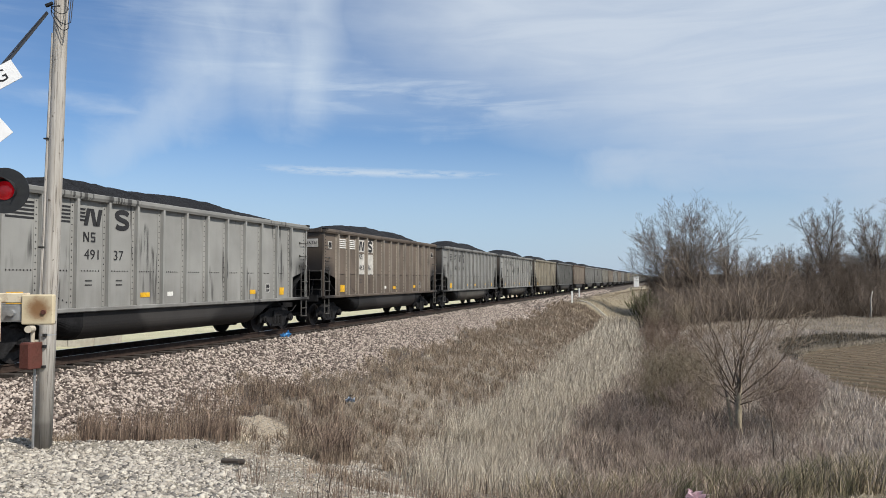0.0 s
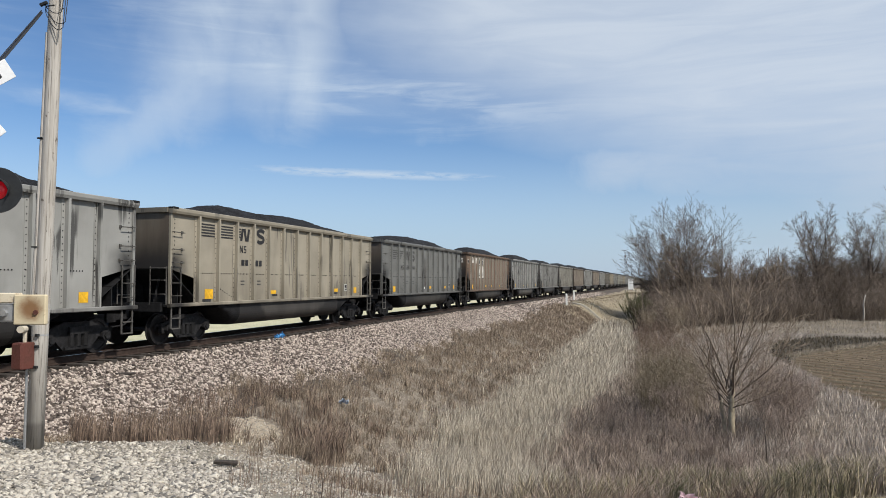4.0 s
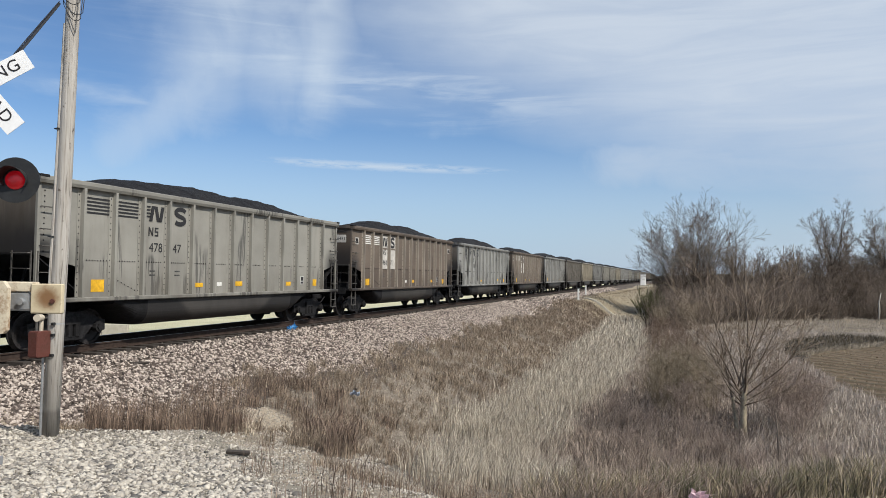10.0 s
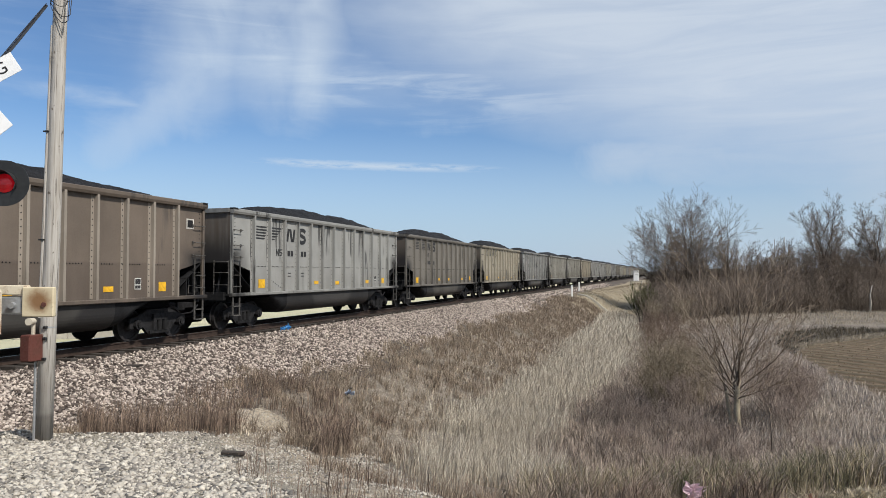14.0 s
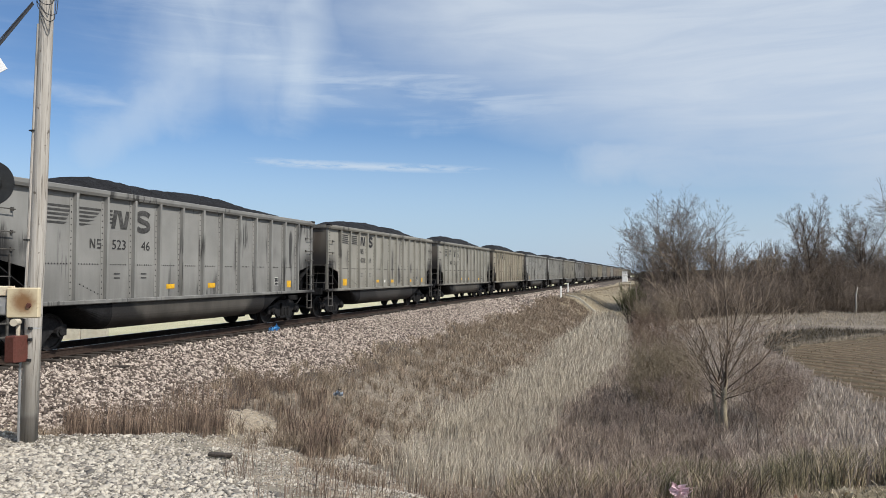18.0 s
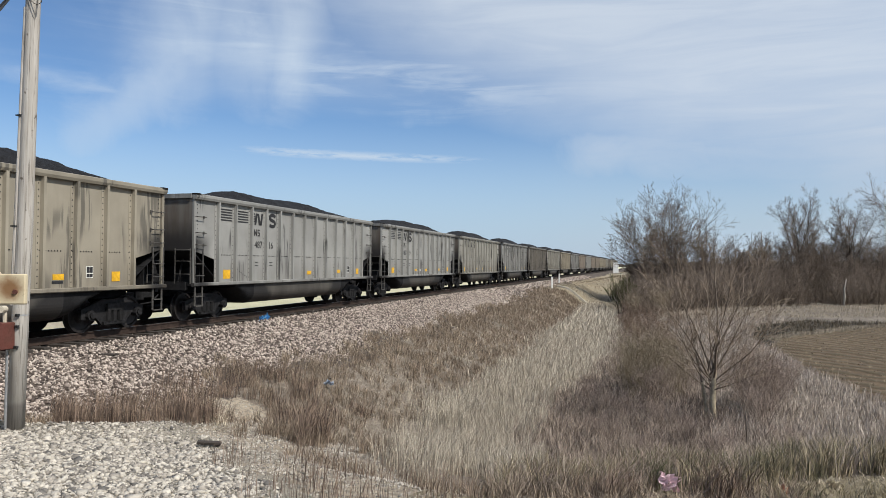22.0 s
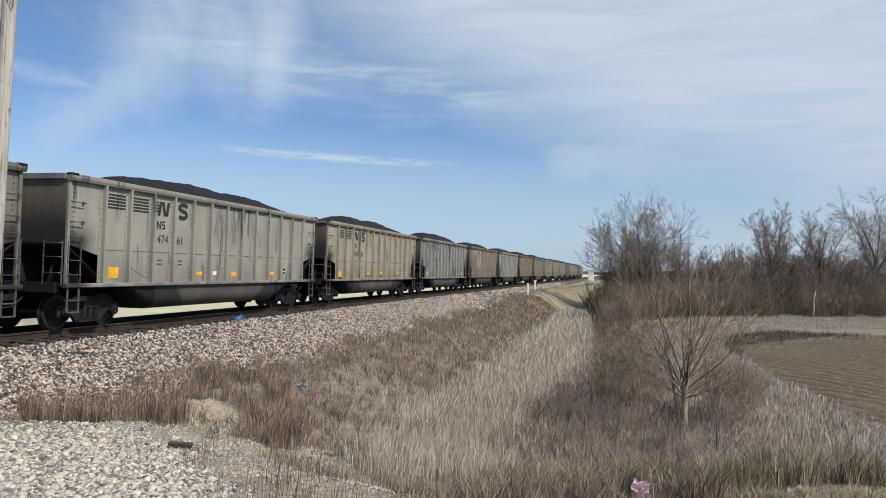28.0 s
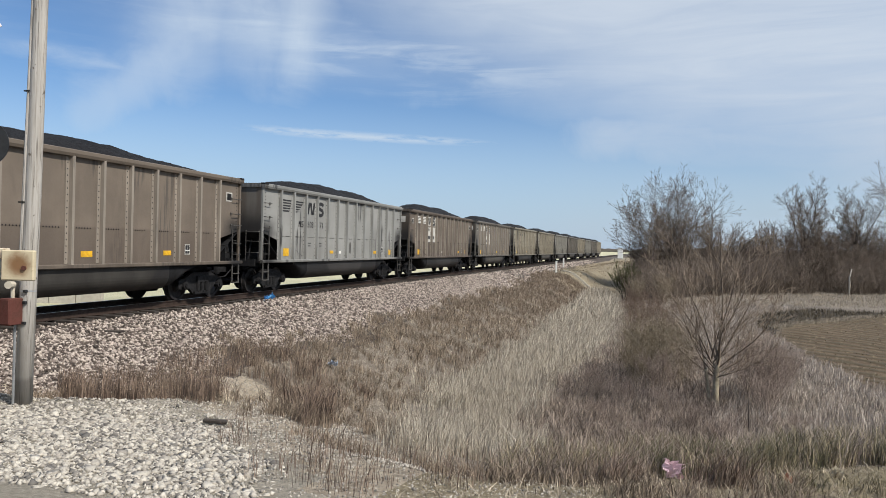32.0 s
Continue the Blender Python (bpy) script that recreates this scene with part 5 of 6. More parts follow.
def build_wayside():
    for y, x, h in ((79.3, -10.2, 1.28), (93.8, -11.12, 1.25)):
        p = empty("marker_post", pose(x, y, float(land(x, y))), "white painted wooden marker post beside the track", "marker post", "marker posts")
        bm = bmesh.new()
        box(bm, -0.09, 0.09, -0.09, 0.09, -0.2, h)
        bevelled(bm, 0.015)
        part("shaft", bm, M["sheet"], p)
    x, y = -5.45, 130.0
    z = float(land(x, y)) + 0.3
    case = empty("signal_case", pose(x, y, z), "white metal equipment case on a low platform beside the track", "equipment case")
    bm = bmesh.new()
    box(bm, -0.45, 0.45, -0.35, 0.35, 0.35, 2.2)
    bevelled(bm, 0.03)
    body = part("case", bm, M["sheet"], case)
    bm = bmesh.new()
    box(bm, -0.5, 0.5, -0.4, 0.4, 2.2, 2.26)
    part("roof", bm, M["galv"], body)
    bm = bmesh.new()
    box(bm, -0.38, 0.38, -0.365, -0.35, 0.45, 2.1)
    part("door", bm, M["sheet"], body)
    bm = bmesh.new()
    box(bm, -1.1, 1.1, -0.9, 0.6, 0.22, 0.35)
    part("platform", bm, M["concrete"], case, "grey platform")
    for sx in (-0.9, 0.9):
        bm = bmesh.new()
        box(bm, sx - 0.08, sx + 0.08, -0.7, 0.4, -0.3, 0.22)
        part("footing", bm, M["concrete"], case)
    # a stone-lined drain that runs down the bank
    bm = bmesh.new()
    for k in range(40):
        u = k / 39
        px, py = lerp(-10.0, -6.4, u), lerp(84, 79, u)
        box(bm, px - 0.2, px + 0.2, py - 0.2, py + 0.2, float(land(px, py)) - 0.15, float(land(px, py)) + 0.16)
    tagged(part("drain_kerb", bm, M["concrete"]), "pale concrete drain edge running down the bank", "drain", kind="structure")


def build_scraps():
    """Small wood scraps on the gravel and a low stand-in wall beyond the track."""
    for x, y, l, a in ((-5.78, 8.6, 0.34, 25), (-12.7, 14.6, 0.5, 70), (-9.4, 20.2, 0.45, 120)):
        bm = bmesh.new()
        box(bm, -l / 2, l / 2, -0.04, 0.04, 0, 0.05)
        bevelled(bm, 0.012)
        for v in bm.verts:
            v.co += Vector((noise.noise(v.co * 9), noise.noise(v.co * 9 + Vector((5, 0, 0))), 0)) * 0.02
        ob = part("wood_scrap", bm, M["tie"])
        ob.matrix_world = pose(x, y, float(land(x, y)) + 0.03, 3, 4, a)
        tagged(ob, "short weathered scrap of dark timber on the ground", "wood scrap", "timber scraps")
    # blocks added in place of a pale strip of unknown nature
    wall = empty("low_wall", pose(-26.9, 26.7, -1.2, 0, 0, 22), "low grey concrete blocks standing in for an unidentified pale strip beyond the track", "wall")
    for k in range(4):
        bm = bmesh.new()
        box(bm, -2.4 + 1.2 * k, -1.22 + 1.2 * k, -0.12, 0.12, -0.1, 0.55)
        bevelled(bm, 0.02)
        part("wall_block", bm, M["concrete"], wall)


def rag(name, mat, at, size, label, category, seed, lift=1.0):
    """A crumpled sheet of plastic."""
    bm = bmesh.new()
    n = 9
    vs = [[bm.verts.new(((i / (n - 1) - 0.5) * size * (0.6 + 0.5 * noise.noise((i * 0.7, j * 0.2, seed))), (j / (n - 1) - 0.5) * size * (0.6 + 0.5 * noise.noise((j * 0.6, i * 0.3, seed + 2))),
                         lift * size * 0.9 * abs(noise.noise((i * 0.5 + seed, j * 0.47, seed))) + lift * size * 0.5 * noise.noise((i * 0.9, j * 0.8, seed + 4)))) for j in range(n)] for i in range(n)]
    for i in range(n - 1):
        for j in range(n - 1):
            bm.faces.new((vs[i][j], vs[i + 1][j], vs[i + 1][j + 1], vs[i][j + 1]))
    bmesh.ops.solidify(bm, geom=bm.faces[:], thickness=0.004)
    ob = part(name, bm, mat, None, label)
    ob.matrix_world = at
    return tagged(ob, label, category)


# ---- scattered stuff ----
def scatter_stones(name, xs, ys, size, mat, label, sides=8, flat=1.0):
    """Angular stones lying half sunk in the ground."""
    n = len(xs)
    base = np.array([(1, 0, 0), (-1, 0, 0), (0, 1, 0), (0, -1, 0), (0, 0, 1), (0, 0, -1)], float)
    faces = np.array([(0, 2, 4), (2, 1, 4), (1, 3, 4), (3, 0, 4), (2, 0, 5), (1, 2, 5), (3, 1, 5), (0, 3, 5)])
    if sides > 8:
        s = 0.62
        base = np.array([(sx * s, sy * s, sz * s) for sz in (-1, 1) for sy in (-1, 1) for sx in (-1, 1)] + [(0, 0, 0.95), (0.9, 0, 0), (-0.9, 0, 0), (0, 0.9, 0), (0, -0.9, 0)], float)
        faces = np.array([(4, 5, 8), (5, 7, 8), (7, 6, 8), (6, 4, 8), (1, 3, 9), (3, 7, 9), (7, 5, 9), (5, 1, 9), (2, 0, 10), (6, 2, 10), (4, 6, 10), (0, 4, 10),
                          (3, 2, 11), (7, 3, 11), (6, 7, 11), (2, 6, 11), (0, 1, 12), (1, 5, 12), (5, 4, 12), (4, 0, 12)])
    k = len(base)
    v = base[None] * (1 + RNG.uniform(-0.38, 0.38, (n, k, 1))) + RNG.uniform(-0.26, 0.26, (n, k, 3))
    v = v * np.stack([RNG.uniform(0.75, 1.35, n), RNG.uniform(0.65, 1.1, n), flat * RNG.uniform(0.5, 0.95, n)], 1)[:, None]
    a = RNG.uniform(0, 2 * np.pi, n)
    t = RNG.uniform(-0.6, 0.6, n) * flat
    c, s, ct, st = np.cos(a)[:, None], np.sin(a)[:, None], np.cos(t)[:, None], np.sin(t)[:, None]
    x, y, z = v[..., 0], v[..., 1] * ct - v[..., 2] * st, v[..., 1] * st + v[..., 2] * ct
    v = np.stack([x * c - y * s, x * s + y * c, z], -1) * (size * RNG.lognormal(0, 0.34, n).clip(0.4, 1.75))[:, None, None]
    ground = land(xs, ys) + size * RNG.uniform(-0.2, 0.45, n)
    v += np.stack([xs, ys, ground], 1)[:, None]
    f = (faces[None] + (np.arange(n) * k)[:, None, None]).reshape(-1, 3)
    return tagged(raw(name, v.reshape(-1, 3), f, mat), label, "stones", kind="stuff")


def scatter_blades(name, xs, ys, height, width, mat, label, lean=0.25, category="grass", wind=(0.1, 0.03), spread=0.35):
    """Dry stems, each a bent tapering strip of three faces."""
    n = len(xs)
    h = height * RNG.lognormal(0, spread, n).clip(0.3, 1.7)
    a = RNG.uniform(0, 2 * np.pi, n)
    # width grows with distance from the camera so stems hold up in its view
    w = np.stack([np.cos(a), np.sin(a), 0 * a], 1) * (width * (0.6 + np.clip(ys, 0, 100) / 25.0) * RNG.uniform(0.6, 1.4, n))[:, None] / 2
    d = np.stack([RNG.normal(wind[0], lean, n), RNG.normal(wind[1], lean, n), np.ones(n)], 1)
    d[:, :2] *= 1.0
    p = np.stack([xs, ys, land(xs, ys) - 0.03], 1)
    mid = p + d * np.array([0.35, 0.35, 0.6]) * h[:, None]
    tip = p + d * np.array([1.0, 1.0, 1.0]) * h[:, None] + np.stack([RNG.normal(0, 0.1, n), RNG.normal(0, 0.1, n), -0.05 * np.ones(n)], 1) * h[:, None]
    v = np.stack([p - w, p + w, mid + w * 0.8, mid - w * 0.8, tip + w * 0.25, tip - w * 0.25], 1).reshape(-1, 3)
    o = (np.arange(n) * 6)[:, None]
    f = np.concatenate([o + [[0, 1, 2, 3]], o + [[3, 2, 4, 5]]])
    return tagged(raw(name, v, f, mat), label, category, kind="stuff")


def sown(n, x0, x1, y0, y1, keep=None, near=1.0, tuft=0, reach=0.08):
    """Random places in a rectangle, thinner with distance, kept where keep(x, y) says so."""
    n = n // max(tuft, 1)
    y = y0 + (y1 - y0) * RNG.random(n) ** near
    x = RNG.uniform(x0, x1, n)
    if keep is not None:
        m = keep(x, y)
        x, y = x[m], y[m]
    if tuft:
        x, y = np.repeat(x, tuft), np.repeat(y, tuft)
        wide = reach * (0.6 + y / 40.0)
        x, y = x + RNG.normal(0, 1, len(x)) * wide, y + RNG.normal(0, 1, len(x)) * wide
    return x, y


def ditch_left(y):
    line = np.interp(y, (8, 10.7, 14, 18.6, 23, 26, 32, 41, 45, 58, 72, 78), (-2.3, -3.6, -4.6, -5.9, -6.7, -6.3, -6.1, -6.1, -6.4, -6.1, -6.6, -6.2))
    return line + 0.14 * np.sin(y * 1.3) + 0.1 * np.sin(y * 3.1)


def ditch_right(y):
    line = np.interp(y, (8, 9, 14, 18, 23.6, 27.5, 32, 42, 52, 60, 72, 78), (-1.5, -1.75, -2.7, -3.3, -3.5, -2.6, -2.1, -1.95, -1.9, -2.4, -3.4, -4.6))
    return line + 0.15 * np.sin(y * 0.9) + 0.1 * np.sin(y * 2.7)


def blotch(x, y, s=1.0):
    return np.sin(x * 1.7 * s + 2 * np.sin(y * 0.9 * s)) + np.cos(y * 1.3 * s + 1.7 * np.sin(x * 0.8 * s + 1))


def bare(x, y):
    """Trodden, stony ground under the fill's edge."""
    slip = (x > -5.6) & (x < -3.2) & (y < lip_y(x) + 1.3 + 0.5 * np.sin(x * 2.3) + 0.3 * np.sin(x * 5.1))
    trail = (np.abs(x + 6.1 + 0.69 * (y - 10.3)) < 0.27 + 0.12 * np.sin(y * 4)) & (y < 15.4)
    return slip | trail | (np.hypot((x + 9.5) / 0.7, (y - 15.2) / 0.9) < 1) | (np.hypot((x + 4.6) / 0.55, (y - 11.2) / 0.9) < 1)


def build_cover():
    # stones of the ballast shoulder, larger at the far end to suit the camera
    x, y = sown(66000, XT + 1.9, -10.2, 6, 62, lambda x, y: x < -10.7 + 0.5 * np.sin(y * 0.6) + 0.3 * np.sin(y * 1.7), 1.5)
    scatter_stones("ballast_stones", x, y, 0.036, M["ballast"], "coarse pinkish-grey crushed stone ballast on the bank")
    x, y = sown(9000, XT + 1.9, -10.0, 55, 150, lambda x, y: x < -10.9, 1.2)
    scatter_stones("ballast_stones_far", x, y, 0.07, M["ballast"], "crushed stone ballast along the far track")
    x, y = sown(15000, XT - 1.4, XT + 1.9, 5, 60, None, 1.4)
    scatter_stones("ballast_between_ties", x, y, 0.04, M["ballast"], "crushed stone between the ties")
    # pale limestone of the road shoulder, thinner towards its dusty edge
    def stony(x, y):
        edge = np.minimum(lip_y(x) - y, 1.6 * (gravel_edge(y) - x))
        return (edge > 0.0) & (RNG.random(len(x)) < np.clip(edge / 1.1, 0.10, 1)) & (np.abs(x - XT) > 2.2)
    x, y = sown(36000, -14.5, -1.8, 4.6, 10.2, stony)
    scatter_stones("limestone_gravel", x, y, 0.0275, M["lime"], "pale broken limestone gravel on the road shoulder", flat=0.85)
    x, y = sown(4200, -14, -2, 5, 10.2, stony)
    scatter_stones("limestone_lumps", x, y, 0.036, M["lime"], "larger limestone lumps in the gravel", 20, flat=0.8)
    x, y = sown(6000, -6.5, -0.6, 4.8, 9.0)
    scatter_stones("grit", x, y, 0.012, M["lime"], "fine grit on the trodden shoulder")
    x, y = sown(24000, -10.2, -2.4, 7.2, 16, lambda x, y: ((y > lip_y(x) - 0.9) & (y < lip_y(x) + 1.8)) | bare(x, y))
    scatter_stones("gravel_spill", x, y, 0.015, M["lime"], "fine gravel spilled over the edge of the fill")
    # ditch reeds: tall and pale near the road, wider-bladed beyond to suit the camera
    def reedy(x, y):
        rag_x = x + RNG.normal(0, 0.38, len(x))
        return (rag_x > ditch_left(y)) & (rag_x < ditch_right(y)) & (y > lip_y(x) + 0.9) & ~bare(x, y)
    x, y = sown(125000, -8, 1, 7.4, 22, lambda x, y: reedy(x, y) & (blotch(x, y, 0.9) > -1.3), 1.2, 9, 0.06)
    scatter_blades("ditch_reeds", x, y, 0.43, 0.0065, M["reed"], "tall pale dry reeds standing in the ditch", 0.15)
    x, y = sown(90000, -8, 1, 20, 50, lambda x, y: reedy(x, y) & (blotch(x, y, 0.8) > -1.5), 1.3, 9, 0.06)
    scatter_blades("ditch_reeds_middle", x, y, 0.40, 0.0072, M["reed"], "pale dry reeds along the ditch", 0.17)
    x, y = sown(26000, -8, 1, 48, 79, lambda x, y: (x > ditch_left(y)) & (x < ditch_right(y)), 1.2)
    scatter_blades("ditch_reeds_far", x, y, 0.55, 0.013, M["reed"], "pale dry reeds at the ditch's far end", 0.13)
    # brown grass of the bank, thin over pale matted straw
    def banked(x, y):
        top = -11.15 + 0.35 * np.sin(y * 0.6) + 0.25 * np.sin(y * 1.7) + 0.15 * np.sin(y * 4.1)
        return (x < ditch_left(y) + 0.25) & ~bare(x, y) & (x > top) & (y > lip_y(x) + 0.3)
    x, y = sown(150000, -11.8, -3.4, 10.2, 78, lambda x, y: banked(x, y) & (blotch(x, y, 0.7) + blotch(x, y, 2.6) > np.where(y > 22, -1.7, -0.9)), 1.4, 14, 0.05)
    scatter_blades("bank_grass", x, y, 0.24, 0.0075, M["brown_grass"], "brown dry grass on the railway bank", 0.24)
    x, y = sown(16000, -11.6, -3.4, 10.5, 60, lambda x, y: banked(x, y) & (blotch(x, y, 1.3) > -0.6), 1.4)
    scatter_blades("bank_straw", x, y, 0.2, 0.011, M["straw"], "pale flattened straw on the bank", 0.9)
    x, y = sown(9000, -11.6, -1.5, 79, 150, lambda x, y: x > -12 + 0.03 * (y - 74), 1.2)
    scatter_blades("bank_grass_far", x, y, 0.10, 0.012, M["tan_grass"], "short tan grass on the far slope", 0.5)
    # dark weed stems behind the gravel
    x, y = sown(15000, -11.6, -6.9, 9.3, 13.4, lambda x, y: (y > lip_y(x) + 0.35) & (x > -0.97 * y - 0.1) & ~bare(x, y) & (blotch(x, y, 3.0) > -0.9) & (y < lip_y(x) + 2.3 + 0.4 * np.sin(x * 2.1) - 0.9 * ease(x, -8.0, -6.9)), 1.0, 6, 0.05)
    scatter_blades("weed_stems", x, y, 0.43, 0.008, M["weed"], "dark reddish-brown dead weed stems behind the gravel", 0.1)
    x, y = sown(9000, -11.3, -7.6, 11.2, 19, lambda x, y: (x > -0.97 * y + 0.3) & (blotch(x, y, 1.9) > -0.7) & ~bare(x, y), 1.2, 7, 0.06)
    scatter_blades("bank_weeds", x, y, 0.36, 0.008, M["weed"], "brown dead weeds at the foot of the ballast", 0.16)
    x, y = sown(9000, -7.6, -4.0, 9.6, 14.6, lambda x, y: (np.hypot((x + 5.95 + 0.62 * (y - 11.6)) / 0.42, (y - 11.9) / 1.9) < 1 + 0.2 * np.sin(7 * y)) & ~bare(x, y), 1.0, 8, 0.05)
    scatter_blades("weed_clump", x, y, 0.42, 0.010, M["weed"], "dark clump of dead stems at the gravel's foot", 0.22)
    x, y = sown(5000, -8.5, -2.6, 7.6, 15, lambda x, y: (y > lip_y(x) + 0.3) & (blotch(x, y, 1.6) > 0.6))
    scatter_blades("straw_tufts", x, y, 0.10, 0.010, M["straw"], "pale straw tufts below the gravel", 0.8)
    x, y = sown(9000, -7.6, -2.4, 7.6, 13.5, lambda x, y: (y > lip_y(x) + 0.1) & bare(x, y) & (blotch(x, y, 2.4) > 0.5), 1.0, 6, 0.05)
    scatter_blades("sparse_tufts", x, y, 0.15, 0.009, M["brown_grass"], "sparse brown tufts on the stony ground", 0.3)
    # stems at the near lip
    x, y = sown(2600, -5.6, -1.6, 5.6, 8.8, lambda x, y: (blotch(x, y, 2.2) > 0.0) & (x > gravel_edge(y) - 0.4))
    scatter_blades("lip_stems", x, y, 0.27, 0.006, M["weed"], "thin dead stems at the edge of the gravel", 0.12)
    # shrubby ground beyond the ditch, then a pale slope up to the field
    x, y = sown(190000, -4.2, 5.0, 7.6, 66, lambda x, y: (x > ditch_right(y) - 0.2) & (x < 2.9 + 0.5 * np.sin(y * 0.7) - 0.06 * (y - 16)) & (y > lip_y(x) + 0.4), 1.4, 18, 0.09)
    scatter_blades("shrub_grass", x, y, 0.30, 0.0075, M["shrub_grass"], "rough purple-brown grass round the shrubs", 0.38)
    x, y = sown(120000, 1.5, 12, 10.8, 60, lambda x, y: (x < field_edge(y) - 0.1) & ~wet_corner(x, y) & (x > 2.0 - 0.04 * (y - 16) + 0.4 * np.sin(y * 0.9)) & (y > lip_y(x) + 0.8) & (RNG.random(len(x)) < np.clip((field_edge(y) - x) / 1.0, 0.25, 1)), 1.4, 14, 0.08)
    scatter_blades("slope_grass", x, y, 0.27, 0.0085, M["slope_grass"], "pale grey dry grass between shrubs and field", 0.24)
    x, y = sown(26000, 4, 30, 41, 76, lambda x, y: wet_corner(x, y), 1.0)
    scatter_blades("wet_sedge", x, y, 0.22, 0.012, M["sedge"], "dark wet sedge at the field's corner", 0.3)
    x, y = sown(110000, -2, 52, 52, 112, lambda x, y: ~in_field(x, y) & ~wet_corner(x, y) & (x < field_edge(y)) & (y > 56 + 0.6 * x) & (y < 71 + 0.86 * x), 1.0, 6, 0.1)
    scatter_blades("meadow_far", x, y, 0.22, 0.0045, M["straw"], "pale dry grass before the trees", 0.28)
    x, y = sown(34000, -1.8, 9, 8.0, 12.2, lambda x, y: (y > lip_y(x) + 0.1) & (blotch(x, y, 1.4) > -0.8), 1.0, 20, 0.07)
    scatter_blades("verge_grass", x, y, 0.32, 0.0085, M["green_grass"], "green-tinged coarse grass along the verge", 0.28)
    x, y = sown(26000, -2.2, 9, 4.5, 10.0, lambda x, y: y < lip_y(x) + 0.3)
    scatter_blades("mown_grass", x, y, 0.06, 0.012, M["straw"], "short mown dry grass of the verge", 0.9)
    x, y = sown(13000, -4.3, 1.6, 6.2, 8.9, lambda x, y: (y < lip_y(x) + 0.7) & (x > gravel_edge(y) + 1.5) & (blotch(x, y, 2.0) + 1.2 * (y - 7.9) > 0.1 - 0.5 * (x + 2.6)) & (np.hypot(x - 0.2, y - 8.3) > 0.4), 1.0, 14, 0.05)
    scatter_blades("verge_tufts", x, y, 0.17, 0.008, M["brown_grass"], "brown tufts over the edge of the verge", 0.45)
    x, y = sown(7000, -1.6, 1.0, 7.9, 10.4, lambda x, y: (y > lip_y(x) - 0.2) & (blotch(x, y, 2.3) > -0.1), 1.0, 14, 0.06)
    scatter_blades("verge_stems", x, y, 0.30, 0.008, M["weed"], "dark dead stems in the verge", 0.35)
    x, y = sown(12000, 1.2, 9, 6.2, 9.2, lambda x, y: (y < lip_y(x) + 0.3) & (blotch(x, y, 1.7) + 0.8 * (y - 8.2) > 0.1), 1.0, 14, 0.05)
    scatter_blades("verge_clumps", x, y, 0.15, 0.008, M["green_grass"], "coarse clumps in the mown verge", 0.5)
    # stubble and clods in crooked rows over the field
    y = 18 + 48 * RNG.random(26000) ** 1.2
    x = field_edge(y) + 16 * RNG.random(26000) ** 1.3
    m = np.sin((x * 0.8 + y * 0.6) * 7.0 + np.sin(y * 0.5)) > -0.1
    scatter_blades("field_stubble", x[m], y[m], 0.06, 0.02, M["tan_grass"], "short dry stubble in the planted rows", 0.9)
    # straw rim of the field
    y = RNG.uniform(44, 60, 3000)
    x = field_edge(y) - 0.15 + RNG.normal(0, 0.25, 3000)
    scatter_blades("field_rim", x, y, 0.2, 0.008, M["straw"], "pale straw rim of the field", 0.3)


# ---- trees and shrubs ----
def grow(rnd, height, spread, levels, forks, stems=1, stem_r=0.12, droop=0.0, lean=0.0, up=0.55, twig=0.010, base=0.25, flare=0.32):
    """Tapered segments of a bare tree: lists for wood and for twigs."""
    wood, twigs = [], []

    def limb(p, d, length, r, level):
        steps = 4 if level == 0 else 3
        q, rr = p.copy(), r
        for s in range(steps):
            d = (d + Vector((rnd.gauss(0, 0.13), rnd.gauss(0, 0.13), rnd.gauss(0.06 * up, 0.07) - droop * level * 0.05))).normalized()
            e = q + d * (length / steps)
            r2 = max(rr * (0.82 if level == 0 else 0.74), twig * 0.5)
            (wood if level <= 1 else twigs).append((q.copy(), e.copy(), rr, r2))
            frac = (s + 1) / steps
            if level < levels and (level > 0 or frac > base):
                for _ in range(int(forks) + (rnd.random() < forks % 1) + (s == steps - 1)):
                    if rnd.random() < 0.88:
                        side = Vector((rnd.gauss(0, 1), rnd.gauss(0, 1), rnd.gauss(0, 0.5)))
                        side = (side - d * side.dot(d)).normalized()
                        nd = (d * rnd.uniform(0.6, 1.0) + side * rnd.uniform(0.45, 0.95) * spread + Vector((0, 0, up * 0.4))).normalized()
                        limb(q.lerp(e, rnd.uniform(0.5, 1.0)), nd, length * rnd.uniform(0.42, 0.68) * ((1.3 - 0.75 * frac) if level == 0 and stems > 1 else 1.0), max(r2 * 0.62, twig), level + 1)
            q, rr = e, r2

    for k in range(stems):
        d = Vector((rnd.gauss(lean, flare if stems > 1 else 0.05), rnd.gauss(0, flare if stems > 1 else 0.05), 1)).normalized()
        at = Vector((rnd.gauss(0, 0.12), rnd.gauss(0, 0.12), -0.1)) * (1 if stems > 1 else 0) + Vector((0, 0, -0.1))
        limb(at, d, height * rnd.uniform(0.62, 0.8), stem_r * rnd.uniform(0.7, 1.0), 0)
    return wood, twigs


